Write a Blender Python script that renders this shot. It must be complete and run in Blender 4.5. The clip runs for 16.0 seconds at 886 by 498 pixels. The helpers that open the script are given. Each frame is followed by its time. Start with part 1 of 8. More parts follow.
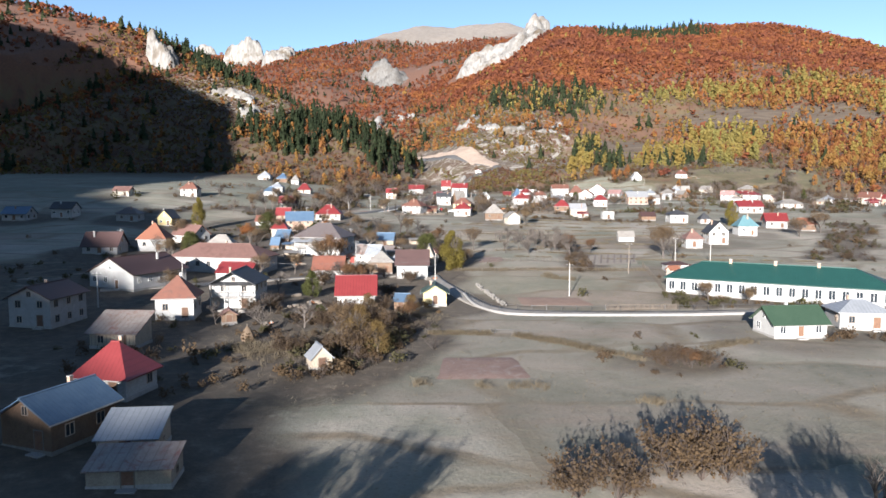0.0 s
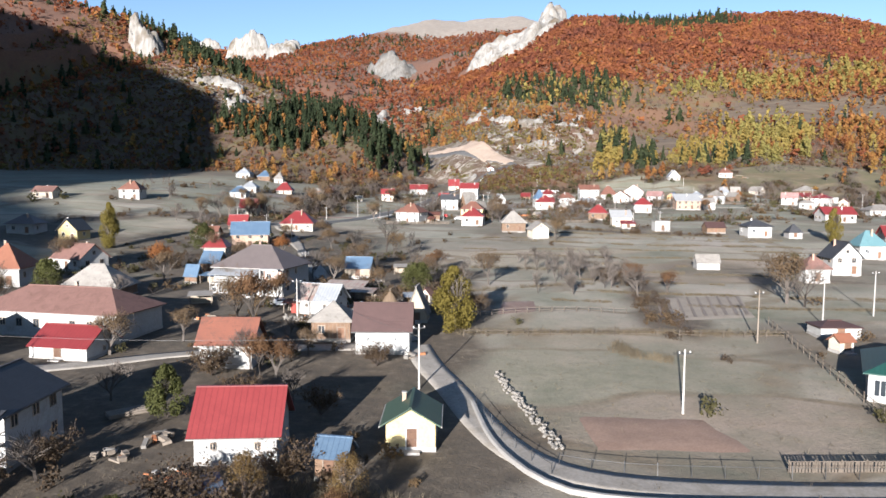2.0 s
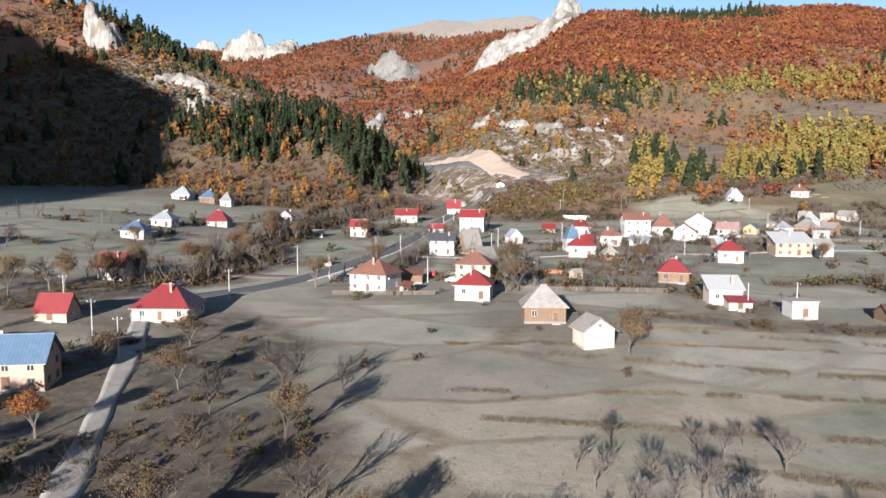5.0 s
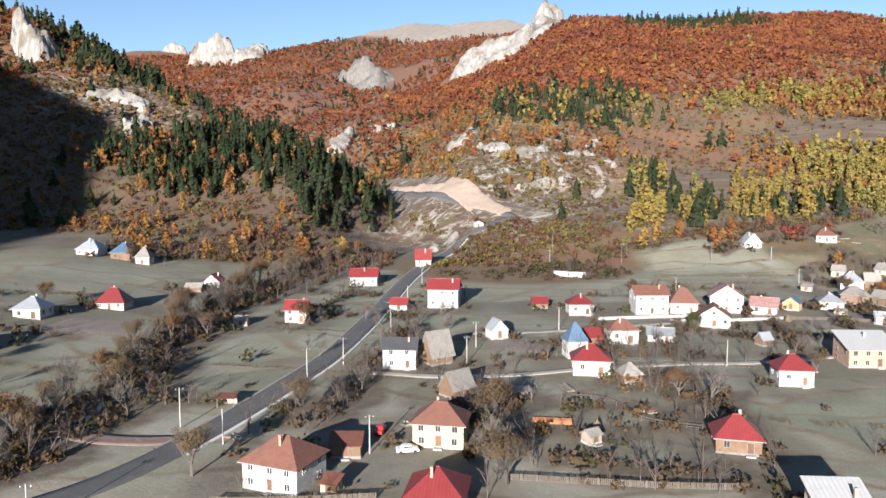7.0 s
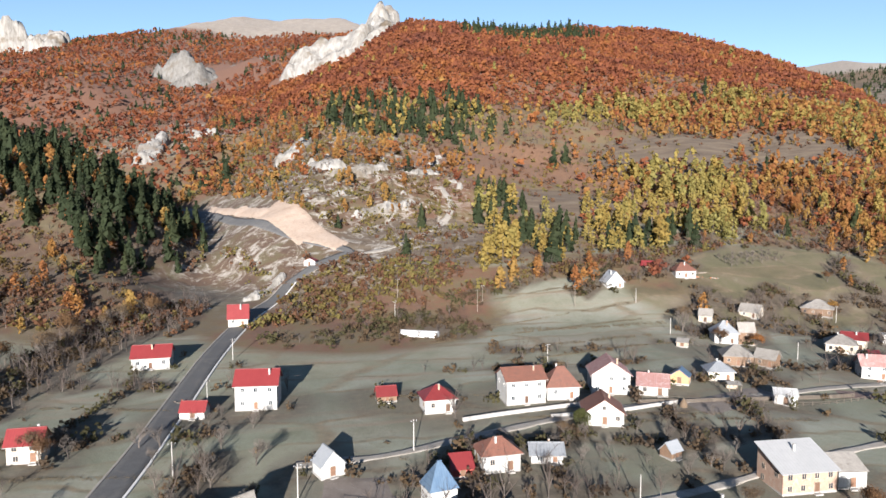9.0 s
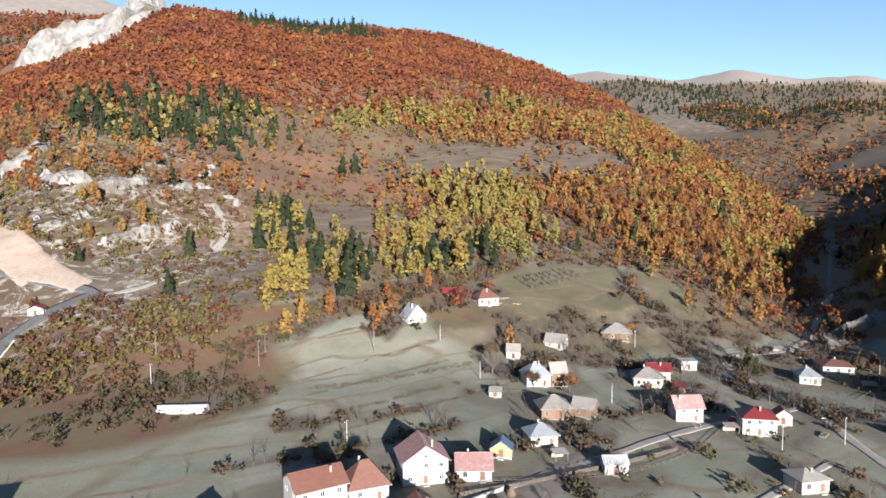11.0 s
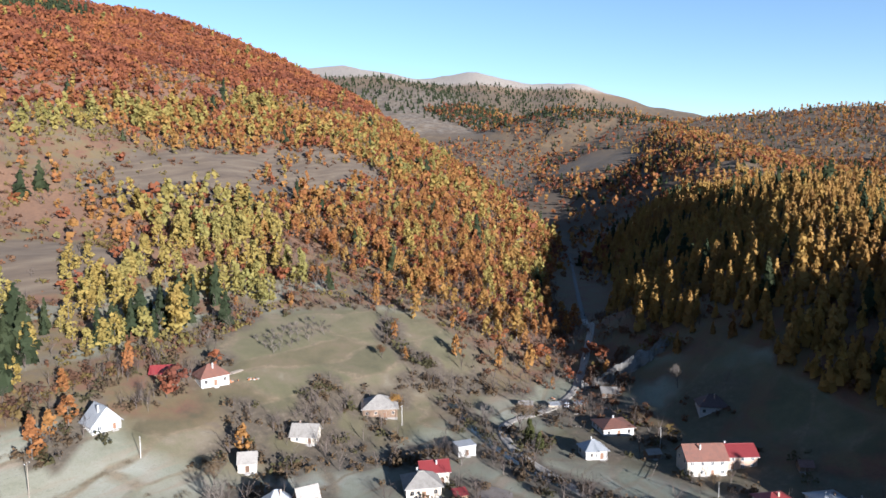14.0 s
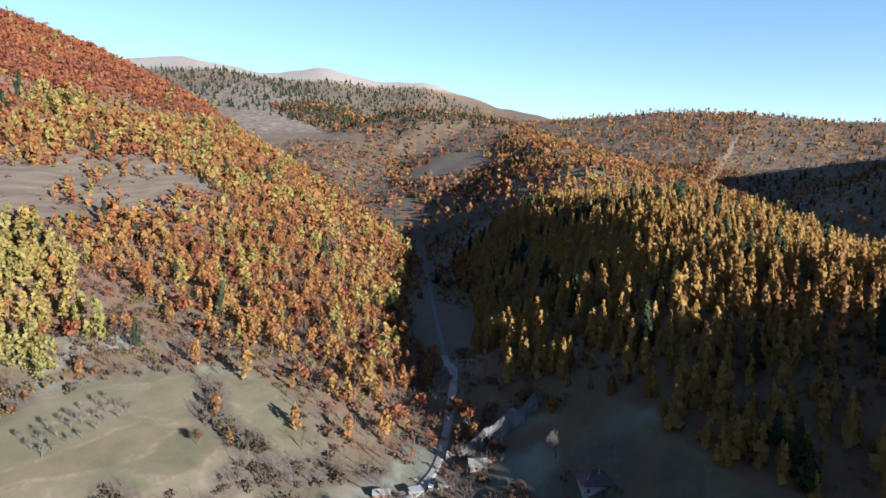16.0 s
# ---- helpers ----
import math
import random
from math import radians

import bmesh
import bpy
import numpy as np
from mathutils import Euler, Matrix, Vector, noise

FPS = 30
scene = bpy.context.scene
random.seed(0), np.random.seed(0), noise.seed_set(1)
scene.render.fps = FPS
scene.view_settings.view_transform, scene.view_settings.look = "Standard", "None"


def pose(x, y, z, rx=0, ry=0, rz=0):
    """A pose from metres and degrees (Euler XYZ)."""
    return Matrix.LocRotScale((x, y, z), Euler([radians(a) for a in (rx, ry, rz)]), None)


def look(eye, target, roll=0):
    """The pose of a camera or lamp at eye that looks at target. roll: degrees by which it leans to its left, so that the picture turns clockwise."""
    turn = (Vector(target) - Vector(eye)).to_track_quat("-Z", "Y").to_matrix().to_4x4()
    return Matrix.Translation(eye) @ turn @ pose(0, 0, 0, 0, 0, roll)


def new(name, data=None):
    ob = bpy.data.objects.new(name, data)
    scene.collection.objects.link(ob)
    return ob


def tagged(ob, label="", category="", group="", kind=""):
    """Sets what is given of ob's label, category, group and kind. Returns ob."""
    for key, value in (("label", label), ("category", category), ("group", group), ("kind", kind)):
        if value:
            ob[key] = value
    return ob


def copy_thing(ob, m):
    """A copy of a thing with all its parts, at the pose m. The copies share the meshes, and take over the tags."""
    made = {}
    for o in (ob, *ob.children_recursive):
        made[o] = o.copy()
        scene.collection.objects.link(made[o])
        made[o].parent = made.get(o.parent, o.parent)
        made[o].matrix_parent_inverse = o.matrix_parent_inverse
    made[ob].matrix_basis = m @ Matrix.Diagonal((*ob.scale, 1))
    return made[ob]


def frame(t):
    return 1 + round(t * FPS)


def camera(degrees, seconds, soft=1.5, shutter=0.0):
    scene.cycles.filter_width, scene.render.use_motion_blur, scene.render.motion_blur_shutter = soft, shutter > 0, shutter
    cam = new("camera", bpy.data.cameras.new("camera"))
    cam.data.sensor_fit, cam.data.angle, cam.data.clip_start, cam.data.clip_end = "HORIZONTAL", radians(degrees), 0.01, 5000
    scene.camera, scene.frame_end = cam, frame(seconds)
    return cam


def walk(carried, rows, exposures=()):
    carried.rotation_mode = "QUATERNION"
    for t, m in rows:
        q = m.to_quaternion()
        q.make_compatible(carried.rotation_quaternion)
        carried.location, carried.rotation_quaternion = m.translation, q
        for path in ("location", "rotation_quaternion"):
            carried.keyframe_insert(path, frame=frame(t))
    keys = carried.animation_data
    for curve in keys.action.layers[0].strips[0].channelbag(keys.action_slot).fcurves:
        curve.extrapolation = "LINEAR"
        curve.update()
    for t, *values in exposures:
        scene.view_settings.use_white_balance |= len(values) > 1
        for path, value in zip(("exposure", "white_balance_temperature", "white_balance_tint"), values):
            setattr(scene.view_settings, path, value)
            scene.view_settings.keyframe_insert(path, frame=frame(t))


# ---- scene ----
cam = camera(65.2, 16.0, soft=1.6)
METRES, EYE, TILT, LEAN, TURN = 470.0, 26.0, -5.2, 0.1, 0.0
ROWS = [
    (0.0, 0.0, 0.0, 0.0, 0.0, 0.0, -0.0),
    (0.5, 0.001, 0.0398, 0.004, 0.27, -0.03, -0.15),
    (1.0, 0.0023, 0.0796, 0.0081, 0.51, -0.04, -0.18),
    (1.5, 0.0035, 0.1195, 0.0123, 0.66, -0.07, -0.2),
    (2.0, 0.0049, 0.1587, 0.0167, 0.85, -0.15, -0.28),
    (2.5, 0.0064, 0.1979, 0.0207, 1.02, -0.09, -0.31),
    (3.0, 0.0079, 0.2366, 0.0243, 1.2, -0.03, -0.33),
    (3.5, 0.0093, 0.2749, 0.0281, 1.36, 0.03, -0.37),
    (4.0, 0.0109, 0.3129, 0.0349, 1.53, 0.06, -0.36),
    (6.5, 0.0204, 0.4849, 0.1029, 1.33, 0.32, -0.18),
    (7.0, 0.0221, 0.5165, 0.1161, -0.23, 0.3, -0.03),
    (7.5, 0.0243, 0.5484, 0.1285, -2.21, 0.22, 0.17),
    (8.0, 0.0275, 0.5793, 0.1401, -5.03, 0.17, 0.43),
    (8.5, 0.0317, 0.608, 0.1503, -9.12, 0.16, 0.81),
    (11.0, 0.0671, 0.7127, 0.1902, -30.76, -0.81, 2.87),
    (11.5, 0.0781, 0.7302, 0.1974, -35.22, -1.19, 3.23),
    (12.0, 0.0904, 0.7468, 0.2048, -39.73, -1.56, 3.56),
    (12.5, 0.104, 0.7628, 0.2121, -43.86, -1.92, 3.74),
    (13.0, 0.1199, 0.7785, 0.2196, -46.32, -2.2, 3.83),
    (13.5, 0.1375, 0.7933, 0.2275, -48.7, -2.48, 3.93),
    (14.0, 0.157, 0.808, 0.235, -51.14, -2.72, 3.98),
    (14.5, 0.1777, 0.8223, 0.2431, -54.34, -3.04, 4.09),
    (15.0, 0.1999, 0.8359, 0.2512, -57.49, -3.33, 4.2),
    (15.5, 0.2237, 0.8485, 0.2594, -59.81, -3.54, 4.23),
    (16.0, 0.2479, 0.8599, 0.2675, -63.2, -3.87, 4.31),
]
walk(cam, [(t, pose(0, 0, EYE, TILT, LEAN, TURN) @ pose(METRES * x, METRES * y, METRES * z, 90 + pitch, roll, yaw)) for t, x, y, z, yaw, pitch, roll in ROWS],
     [(0.0, 1.88, 6000, 12), (3.0, 1.85, 6000, 12), (7.0, 1.8, 6120, 12), (11.0, 1.83, 6000, 12), (13.0, 1.9, 5780, 12), (16.0, 2.08, 5620, 12)])

# ---- world and sun ----
SUN_AZ, SUN_EL = 16.5, 13.2          # the light travels towards +y, turned this far to the right
world = bpy.data.worlds.new("sky")
scene.world = world
world.use_nodes = True
wt = world.node_tree
scene.view_settings.use_white_balance = True
scene.view_settings.white_balance_temperature, scene.view_settings.white_balance_tint = 6000, 12
sky = wt.nodes.new("ShaderNodeTexSky")
sky.sky_type = 'NISHITA'
sky.sun_disc = False
sky.sun_elevation = radians(SUN_EL + 2)
sky.sun_rotation = radians(180 + SUN_AZ)
sky.altitude = 700
sky.air_density, sky.dust_density, sky.ozone_density = 0.95, 0.0, 1.7
wt.nodes["Background"].inputs["Strength"].default_value = 0.049
wt.links.new(sky.outputs[0], wt.nodes["Background"].inputs["Color"])
sun = new("sun", bpy.data.lights.new("sun", "SUN"))
sun.data.energy, sun.data.angle, sun.data.color = 5.0, radians(0.6), (1.0, 0.93, 0.84)
_a, _e = radians(SUN_AZ), radians(SUN_EL)
sun.matrix_world = look((0, 0, 500), (500 * math.sin(_a), 500 * math.cos(_a), 500 - 500 * math.tan(_e)))

# ---- the lie of the land: height of the ground at x, y ----
def lattice(ix, iy, seed):
    h = (ix.astype(np.int64) * 374761393 + iy.astype(np.int64) * 668265263 + seed * 1442695041) & 0x7fffffff
    h = ((h ^ (h >> 13)) * 1274126177) & 0x7fffffff
    h = ((h ^ (h >> 16)) * 1103515245) & 0x7fffffff
    return (h & 0xffff) / 65535.0


def grain(x, y, size, seed=0):
    """Smooth noise from -1 to 1 with bumps of the given size in metres."""
    u, v = np.asarray(x, float) / size, np.asarray(y, float) / size
    iu, iv = np.floor(u), np.floor(v)
    fu, fv = u - iu, v - iv
    fu, fv = fu * fu * (3 - 2 * fu), fv * fv * (3 - 2 * fv)
    a, b = lattice(iu, iv, seed), lattice(iu + 1, iv, seed)
    c, d = lattice(iu, iv + 1, seed), lattice(iu + 1, iv + 1, seed)
    return 2 * ((a * (1 - fu) + b * fu) * (1 - fv) + (c * (1 - fu) + d * fu) * fv) - 1


def fbm(x, y, size, seed=0, octaves=4):
    return sum(grain(x, y, size / 2 ** n, seed + n) * 0.55 ** n for n in range(octaves))


def smax(a, b, k):
    h = np.clip(k - np.abs(a - b), 0, None) / k
    return np.maximum(a, b) + h * h * k / 4


def smin(a, b, k):
    return -smax(-a, -b, k)


def along(nodes, x, y):
    """Distance to a line of nodes (x, y, z), its height at the nearest place, and the side (left is plus)."""
    best = np.full(np.shape(x), 1e9)
    high, side = np.zeros(np.shape(x)), np.zeros(np.shape(x))
    for (ax, ay, az), (bx, by, bz) in zip(nodes[:-1], nodes[1:]):
        dx, dy = bx - ax, by - ay
        n = dx * dx + dy * dy
        f = np.clip(((x - ax) * dx + (y - ay) * dy) / n, 0, 1)
        d = np.hypot(x - ax - f * dx, y - ay - f * dy)
        near = d < best
        best = np.where(near, d, best)
        high = np.where(near, az + f * (bz - az), high)
        side = np.where(near, np.sign(dx * (y - ay) - dy * (x - ax)), side)
    return best, high, side


# crest lines: nodes, slope of the left side, slope of the right side, roundness of the top
CRESTS = [
    # wooded spur on the gorge's near side, rising to the crags
    ([(-640, 960, 292), (-514, 950, 262), (-390, 930, 224), (-324, 906, 196), (-282, 860, 172), (-230, 830, 150), (-157, 780, 108), (-114, 748, 97), (-94, 708, 86), (-82, 668, 73), (-74, 630, 54), (-66, 604, 38)], 0.72, 0.38, 18),
    ([(-190, 705, 86), (-122, 640, 54), (-75, 606, 38)], 0.42, 0.42, 20),
    # shading mountains behind the village
    ([(-141, -427, 104), (-152, -424, 111), (-166, -420, 118), (-190, -413, 126), (-204, -409, 132), (-241, -398, 142), (-272, -389, 154), (-314, -376, 177), (-359, -363, 184), (-390, -354, 193), (-439, -339, 214), (-492, -324, 254)], 0.75, 0.75, 8),
    ([(-398, -142, 207), (-410, -139, 230), (-442, -130, 267), (-477, -120, 313), (-550, -98, 354), (-642, -71, 388), (-723, -47, 415), (-900, 100, 430), (-1100, 500, 420)], 1.1, 1.1, 12),
    ([(-1100, 500, 420), (-1000, 900, 380)], 0.6, 0.6, 20),
    ([(296, 120, 132), (312, 290, 99), (346, 318, 76)], 0.95, 0.8, 10),
    ([(246, 190, 72), (280, 296, 70)], 0.95, 0.95, 6),
    # larch hill across the side valley
    ([(420, 20, 112), (398, 150, 96), (398, 330, 78), (442, 420, 80), (540, 447, 83), (632, 482, 88), (776, 566, 92), (880, 640, 84), (985, 660, 100)], 0.74, 0.5, 66),
    ([(458, 448, 78), (430, 480, 62), (404, 506, 46)], 0.55, 0.6, 10),
    # round hill with farm fields further up the side valley
    ([(1500, 1500, 190), (1760, 1360, 280), (1774, 1117, 250), (1560, 930, 190)], 0.30, 0.30, 30),
    ([(1560, 930, 196), (1350, 810, 166), (1180, 728, 138), (1060, 672, 118), (985, 650, 92)], 0.3, 0.46, 24),
    # ridge that keeps the valley behind the larch hill in shade
    ([(1000, -150, 150), (1350, -60, 200), (1750, 0, 240), (2300, 60, 200)], 0.5, 0.5, 20),
    # far bald mountains
    ([(2300, 3500, 620), (2708, 3193, 690), (3100, 2980, 640), (3330, 2790, 695), (3500, 2500, 610), (3650, 2290, 622), (3800, 1900, 470)], 0.24, 0.24, 30),
    # far wooded hills to the side
    ([(2990, 1290, 335), (3076, 909, 360), (3090, 560, 345), (3060, 250, 300), (3000, -300, 280)], 0.22, 0.22, 40),
    ([(1150, 150, 70), (1400, 240, 95), (1610, 260, 112), (1900, 50, 125)], 0.3, 0.3, 20),
    # massif behind the gorge
    ([(-320, 3050, 540), (-180, 2900, 630), (-67, 2850, 664), (60, 2830, 650), (220, 2800, 662), (420, 2850, 600), (900, 2950, 560)], 0.33, 0.33, 50),
    ([(-1000, 2720, 545), (-760, 2560, 500), (-640, 2420, 458), (-540, 2380, 455), (-420, 2380, 478), (-300, 2320, 484), (-180, 2500, 548)], 0.33, 0.33, 30),
    ([(-110, 1700, 285), (-60, 1850, 330), (60, 2200, 440)], 0.5, 0.4, 20),
    ([(20, 1180, 165), (105, 1400, 268), (187, 1570, 352), (260, 1560, 345), (340, 1420, 318), (478, 1345, 316)], 0.42, 0.5, 16),
    ([(-420, 1420, 215), (-300, 1500, 250), (-200, 1700, 300)], 0.42, 0.42, 30),
]
GORGE = [(40, 540, 21), (14, 590, 26), (-14, 660, 36), (-60, 850, 48), (-92, 1000, 57), (-150, 1250, 95), (-230, 1600, 190)]
SIDE_VALLEY = [(230, 455, 12), (340, 500, 13), (470, 600, 17), (700, 720, 23), (1000, 900, 40), (1500, 1300, 90), (1900, 2000, 160)]

BROW = [(480, 600, 0), (560, 700, 0), (650, 815, 0), (735, 933, 0), (748, 1098, 0), (670, 1270, 0), (520, 1500, 0)]


def ground(x, y):
    x, y = np.asarray(x, float), np.asarray(y, float)
    floor = np.interp(y, [-400, 60, 140, 250, 390, 440, 500, 560, 620, 5000], [-6, 1.0, 2.0, 6.2, 13.6, 16.6, 18.8, 22, 26, 60])
    floor = floor - 0.034 * np.clip(x - 130, 0, 170) * np.clip((y - 380) / 90, 0, 1)
    floor = floor + 0.10 * np.clip(-x - 62, 0, 80) * np.clip((y - 250) / 130, 0, 1) + 0.02 * np.clip(-x - 20, 0, 200)
    floor = floor + 0.05 * np.clip(x - 850, 0, 3000) - 0.022 * np.clip(x - 400, 0, 350) * np.clip((y - 480) / 100, 0, 1)
    # the sunny mountain: a long slope cut by the gorge on one side and the side valley on the other
    y = y - 18 * np.clip((130 - x) / 60, 0, 1) * np.clip((700 - y) / 60, 0, 1)
    slope = np.interp(y, [480, 520, 545, 570, 600, 680, 740, 800, 900, 980, 1050, 1200, 1330, 1420, 1700, 2300],
                      [2, 11, 19, 28, 36, 54, 77, 97, 136, 162, 198, 262, 312, 318, 300, 200])
    slope = slope + 10 * fbm(x, y, 260, 5, 3) * np.clip((y - 620) / 200, 0, 1)
    dg, zg, sg = along(GORGE, x, y)
    ds, zs, ss = along(SIDE_VALLEY, x, y)
    hill = smin(slope, zg - 2 + 0.60 * np.clip(-sg * dg, -40, 5000), 14)
    de, _, se = along(BROW, x, y)
    hill = hill - 0.62 * np.clip(-se * de + 12, 0, 5000) ** 2 / (np.abs(de) + 60)
    hill = smin(hill, zs - 4 + 0.62 * np.clip(ss * ds, -40, 5000), 16)
    back = 95 + 0.26 * (y - 1150) - 0.25 * np.clip(x - 350, 0, 4000) - 0.1 * np.clip(-x - 900, 0, 4000)
    z = smax(floor, hill, 5.0)
    z = smax(z, np.minimum(back, 520), 12)
    for nodes, left, right, top in CRESTS:
        d, h, s = along(nodes, x, y)
        cut = np.where(s > 0, left, right) * (np.sqrt(d * d + top * top) - top)
        z = smax(z, h - cut, 10)
    far = np.clip((z - floor - 6) / 60, 0, 1)
    z = z + far * (5.0 * fbm(x, y, 120, 11, 4) + 1.2 * fbm(x, y, 22, 17, 2))
    z = z + 0.35 * fbm(x, y, 45, 23, 3) * (1 - far)
    # the stream's bed and the gorge's floor stay open
    return z


def gz(x, y):
    return float(ground(np.array([x]), np.array([y]))[0])

# ---- materials ----
def nodes_of(name):
    m = bpy.data.materials.new(name)
    m.use_nodes = True
    nt = m.node_tree
    return m, nt, nt.nodes["Principled BSDF"]


def link(nt, a, b):
    nt.links.new(a, b)


def noise_node(nt, vec, scale, detail=4.0, rough=0.6, dist=0.0):
    n = nt.nodes.new("ShaderNodeTexNoise")
    n.inputs["Scale"].default_value, n.inputs["Detail"].default_value = scale, detail
    n.inputs["Roughness"].default_value, n.inputs["Distortion"].default_value = rough, dist
    link(nt, vec, n.inputs["Vector"])
    return n.outputs["Fac"]


def ramp(nt, fac, stops):
    r = nt.nodes.new("ShaderNodeValToRGB")
    while len(r.color_ramp.elements) < len(stops):
        r.color_ramp.elements.new(0.5)
    for e, (p, c) in zip(r.color_ramp.elements, stops):
        e.position, e.color = p, (*c, 1)
    link(nt, fac, r.inputs["Fac"])
    return r.outputs["Color"]


def mixed(nt, fac, a, b, how='MIX'):
    m = nt.nodes.new("ShaderNodeMix")
    m.data_type, m.blend_type = 'RGBA', how
    for sock, v in ((m.inputs["Factor"], fac), (m.inputs["A"], a), (m.inputs["B"], b)):
        if isinstance(v, (int, float)):
            sock.default_value = v
        elif isinstance(v, tuple):
            sock.default_value = (*v, 1)
        else:
            link(nt, v, sock)
    return m.outputs["Result"]


def reckon(nt, how, a, b=0.0, clamp=False):
    m = nt.nodes.new("ShaderNodeMath")
    m.operation, m.use_clamp = how, clamp
    for sock, v in zip(m.inputs, (a, b)):
        if isinstance(v, (int, float)):
            sock.default_value = v
        else:
            link(nt, v, sock)
    return m.outputs[0]


def bumped(nt, bsdf, height, strength, distance):
    b = nt.nodes.new("ShaderNodeBump")
    b.inputs["Strength"].default_value, b.inputs["Distance"].default_value = strength, distance
    link(nt, height, b.inputs["Height"])
    link(nt, b.outputs["Normal"], bsdf.inputs["Normal"])


def place(nt, kind="Object"):
    return nt.nodes.new("ShaderNodeTexCoord").outputs[kind]


def spot(nt):
    return nt.nodes.new("ShaderNodeNewGeometry").outputs["Position"]


def surf(name, dark, light, scale=1.2, rough=0.85, bump=0.15, metal=0.0, stain=None, vary=0.12):
    """A plain surface with grain, stains at a larger scale and a little change from piece to piece."""
    m, nt, b = nodes_of(name)
    p = place(nt)
    fine, wide = noise_node(nt, p, scale * 9, 5), noise_node(nt, p, scale, 4, 0.65, 0.6)
    col = ramp(nt, wide, [(0.3, dark), (0.7, light)])
    col = mixed(nt, 0.35, col, ramp(nt, fine, [(0.35, tuple(v * 0.72 for v in dark)), (0.65, tuple(min(1, v * 1.12) for v in light))]))
    if stain:
        low = noise_node(nt, p, scale * 0.6, 6, 0.7, 1.5)
        col = mixed(nt, reckon(nt, 'MULTIPLY', reckon(nt, 'SUBTRACT', low, 0.52, True), 4.0, True), col, stain)
    info = nt.nodes.new("ShaderNodeObjectInfo")
    shade = reckon(nt, 'ADD', reckon(nt, 'MULTIPLY', info.outputs["Random"], 2 * vary), 1 - vary)
    hs = nt.nodes.new("ShaderNodeHueSaturation")
    link(nt, shade, hs.inputs["Value"])
    link(nt, col, hs.inputs["Color"])
    link(nt, hs.outputs["Color"], b.inputs["Base Color"])
    b.inputs["Roughness"].default_value, b.inputs["Metallic"].default_value = rough, metal
    bumped(nt, b, fine, bump, 0.03)
    return m


def roofing(name, dark, light, rows=0.34, seams=0.0, rough=0.75, metal=0.0, stain=None):
    """A roof whose local x runs along the ridge: tile courses across the slope, or standing seams down it."""
    m, nt, b = nodes_of(name)
    p = place(nt)
    sep = nt.nodes.new("ShaderNodeSeparateXYZ")
    link(nt, p, sep.inputs[0])
    wide, fine = noise_node(nt, p, 0.7, 5, 0.7, 0.8), noise_node(nt, p, 11.0, 3)
    col = ramp(nt, wide, [(0.28, dark), (0.72, light)])
    col = mixed(nt, 0.3, col, ramp(nt, fine, [(0.3, tuple(v * 0.6 for v in dark)), (0.7, light)]))
    if stain:
        low = noise_node(nt, p, 0.45, 6, 0.75, 2.0)
        col = mixed(nt, reckon(nt, 'MULTIPLY', reckon(nt, 'SUBTRACT', low, 0.5, True), 5.0, True), col, stain)
    step, axis = (seams, "X") if seams else (rows, "Z")
    saw = reckon(nt, 'FRACT', reckon(nt, 'DIVIDE', sep.outputs[axis], step if seams else step * 0.55))
    groove = reckon(nt, 'LESS_THAN', saw, 0.16)
    col = mixed(nt, reckon(nt, 'MULTIPLY', groove, 0.35), col, tuple(v * 0.45 for v in dark))
    info = nt.nodes.new("ShaderNodeObjectInfo")
    hs = nt.nodes.new("ShaderNodeHueSaturation")
    link(nt, reckon(nt, 'ADD', reckon(nt, 'MULTIPLY', info.outputs["Random"], 0.3), 0.85), hs.inputs["Value"])
    link(nt, col, hs.inputs["Color"])
    link(nt, hs.outputs["Color"], b.inputs["Base Color"])
    b.inputs["Roughness"].default_value, b.inputs["Metallic"].default_value = rough, metal
    bumped(nt, b, saw, 0.5, 0.05)
    return m


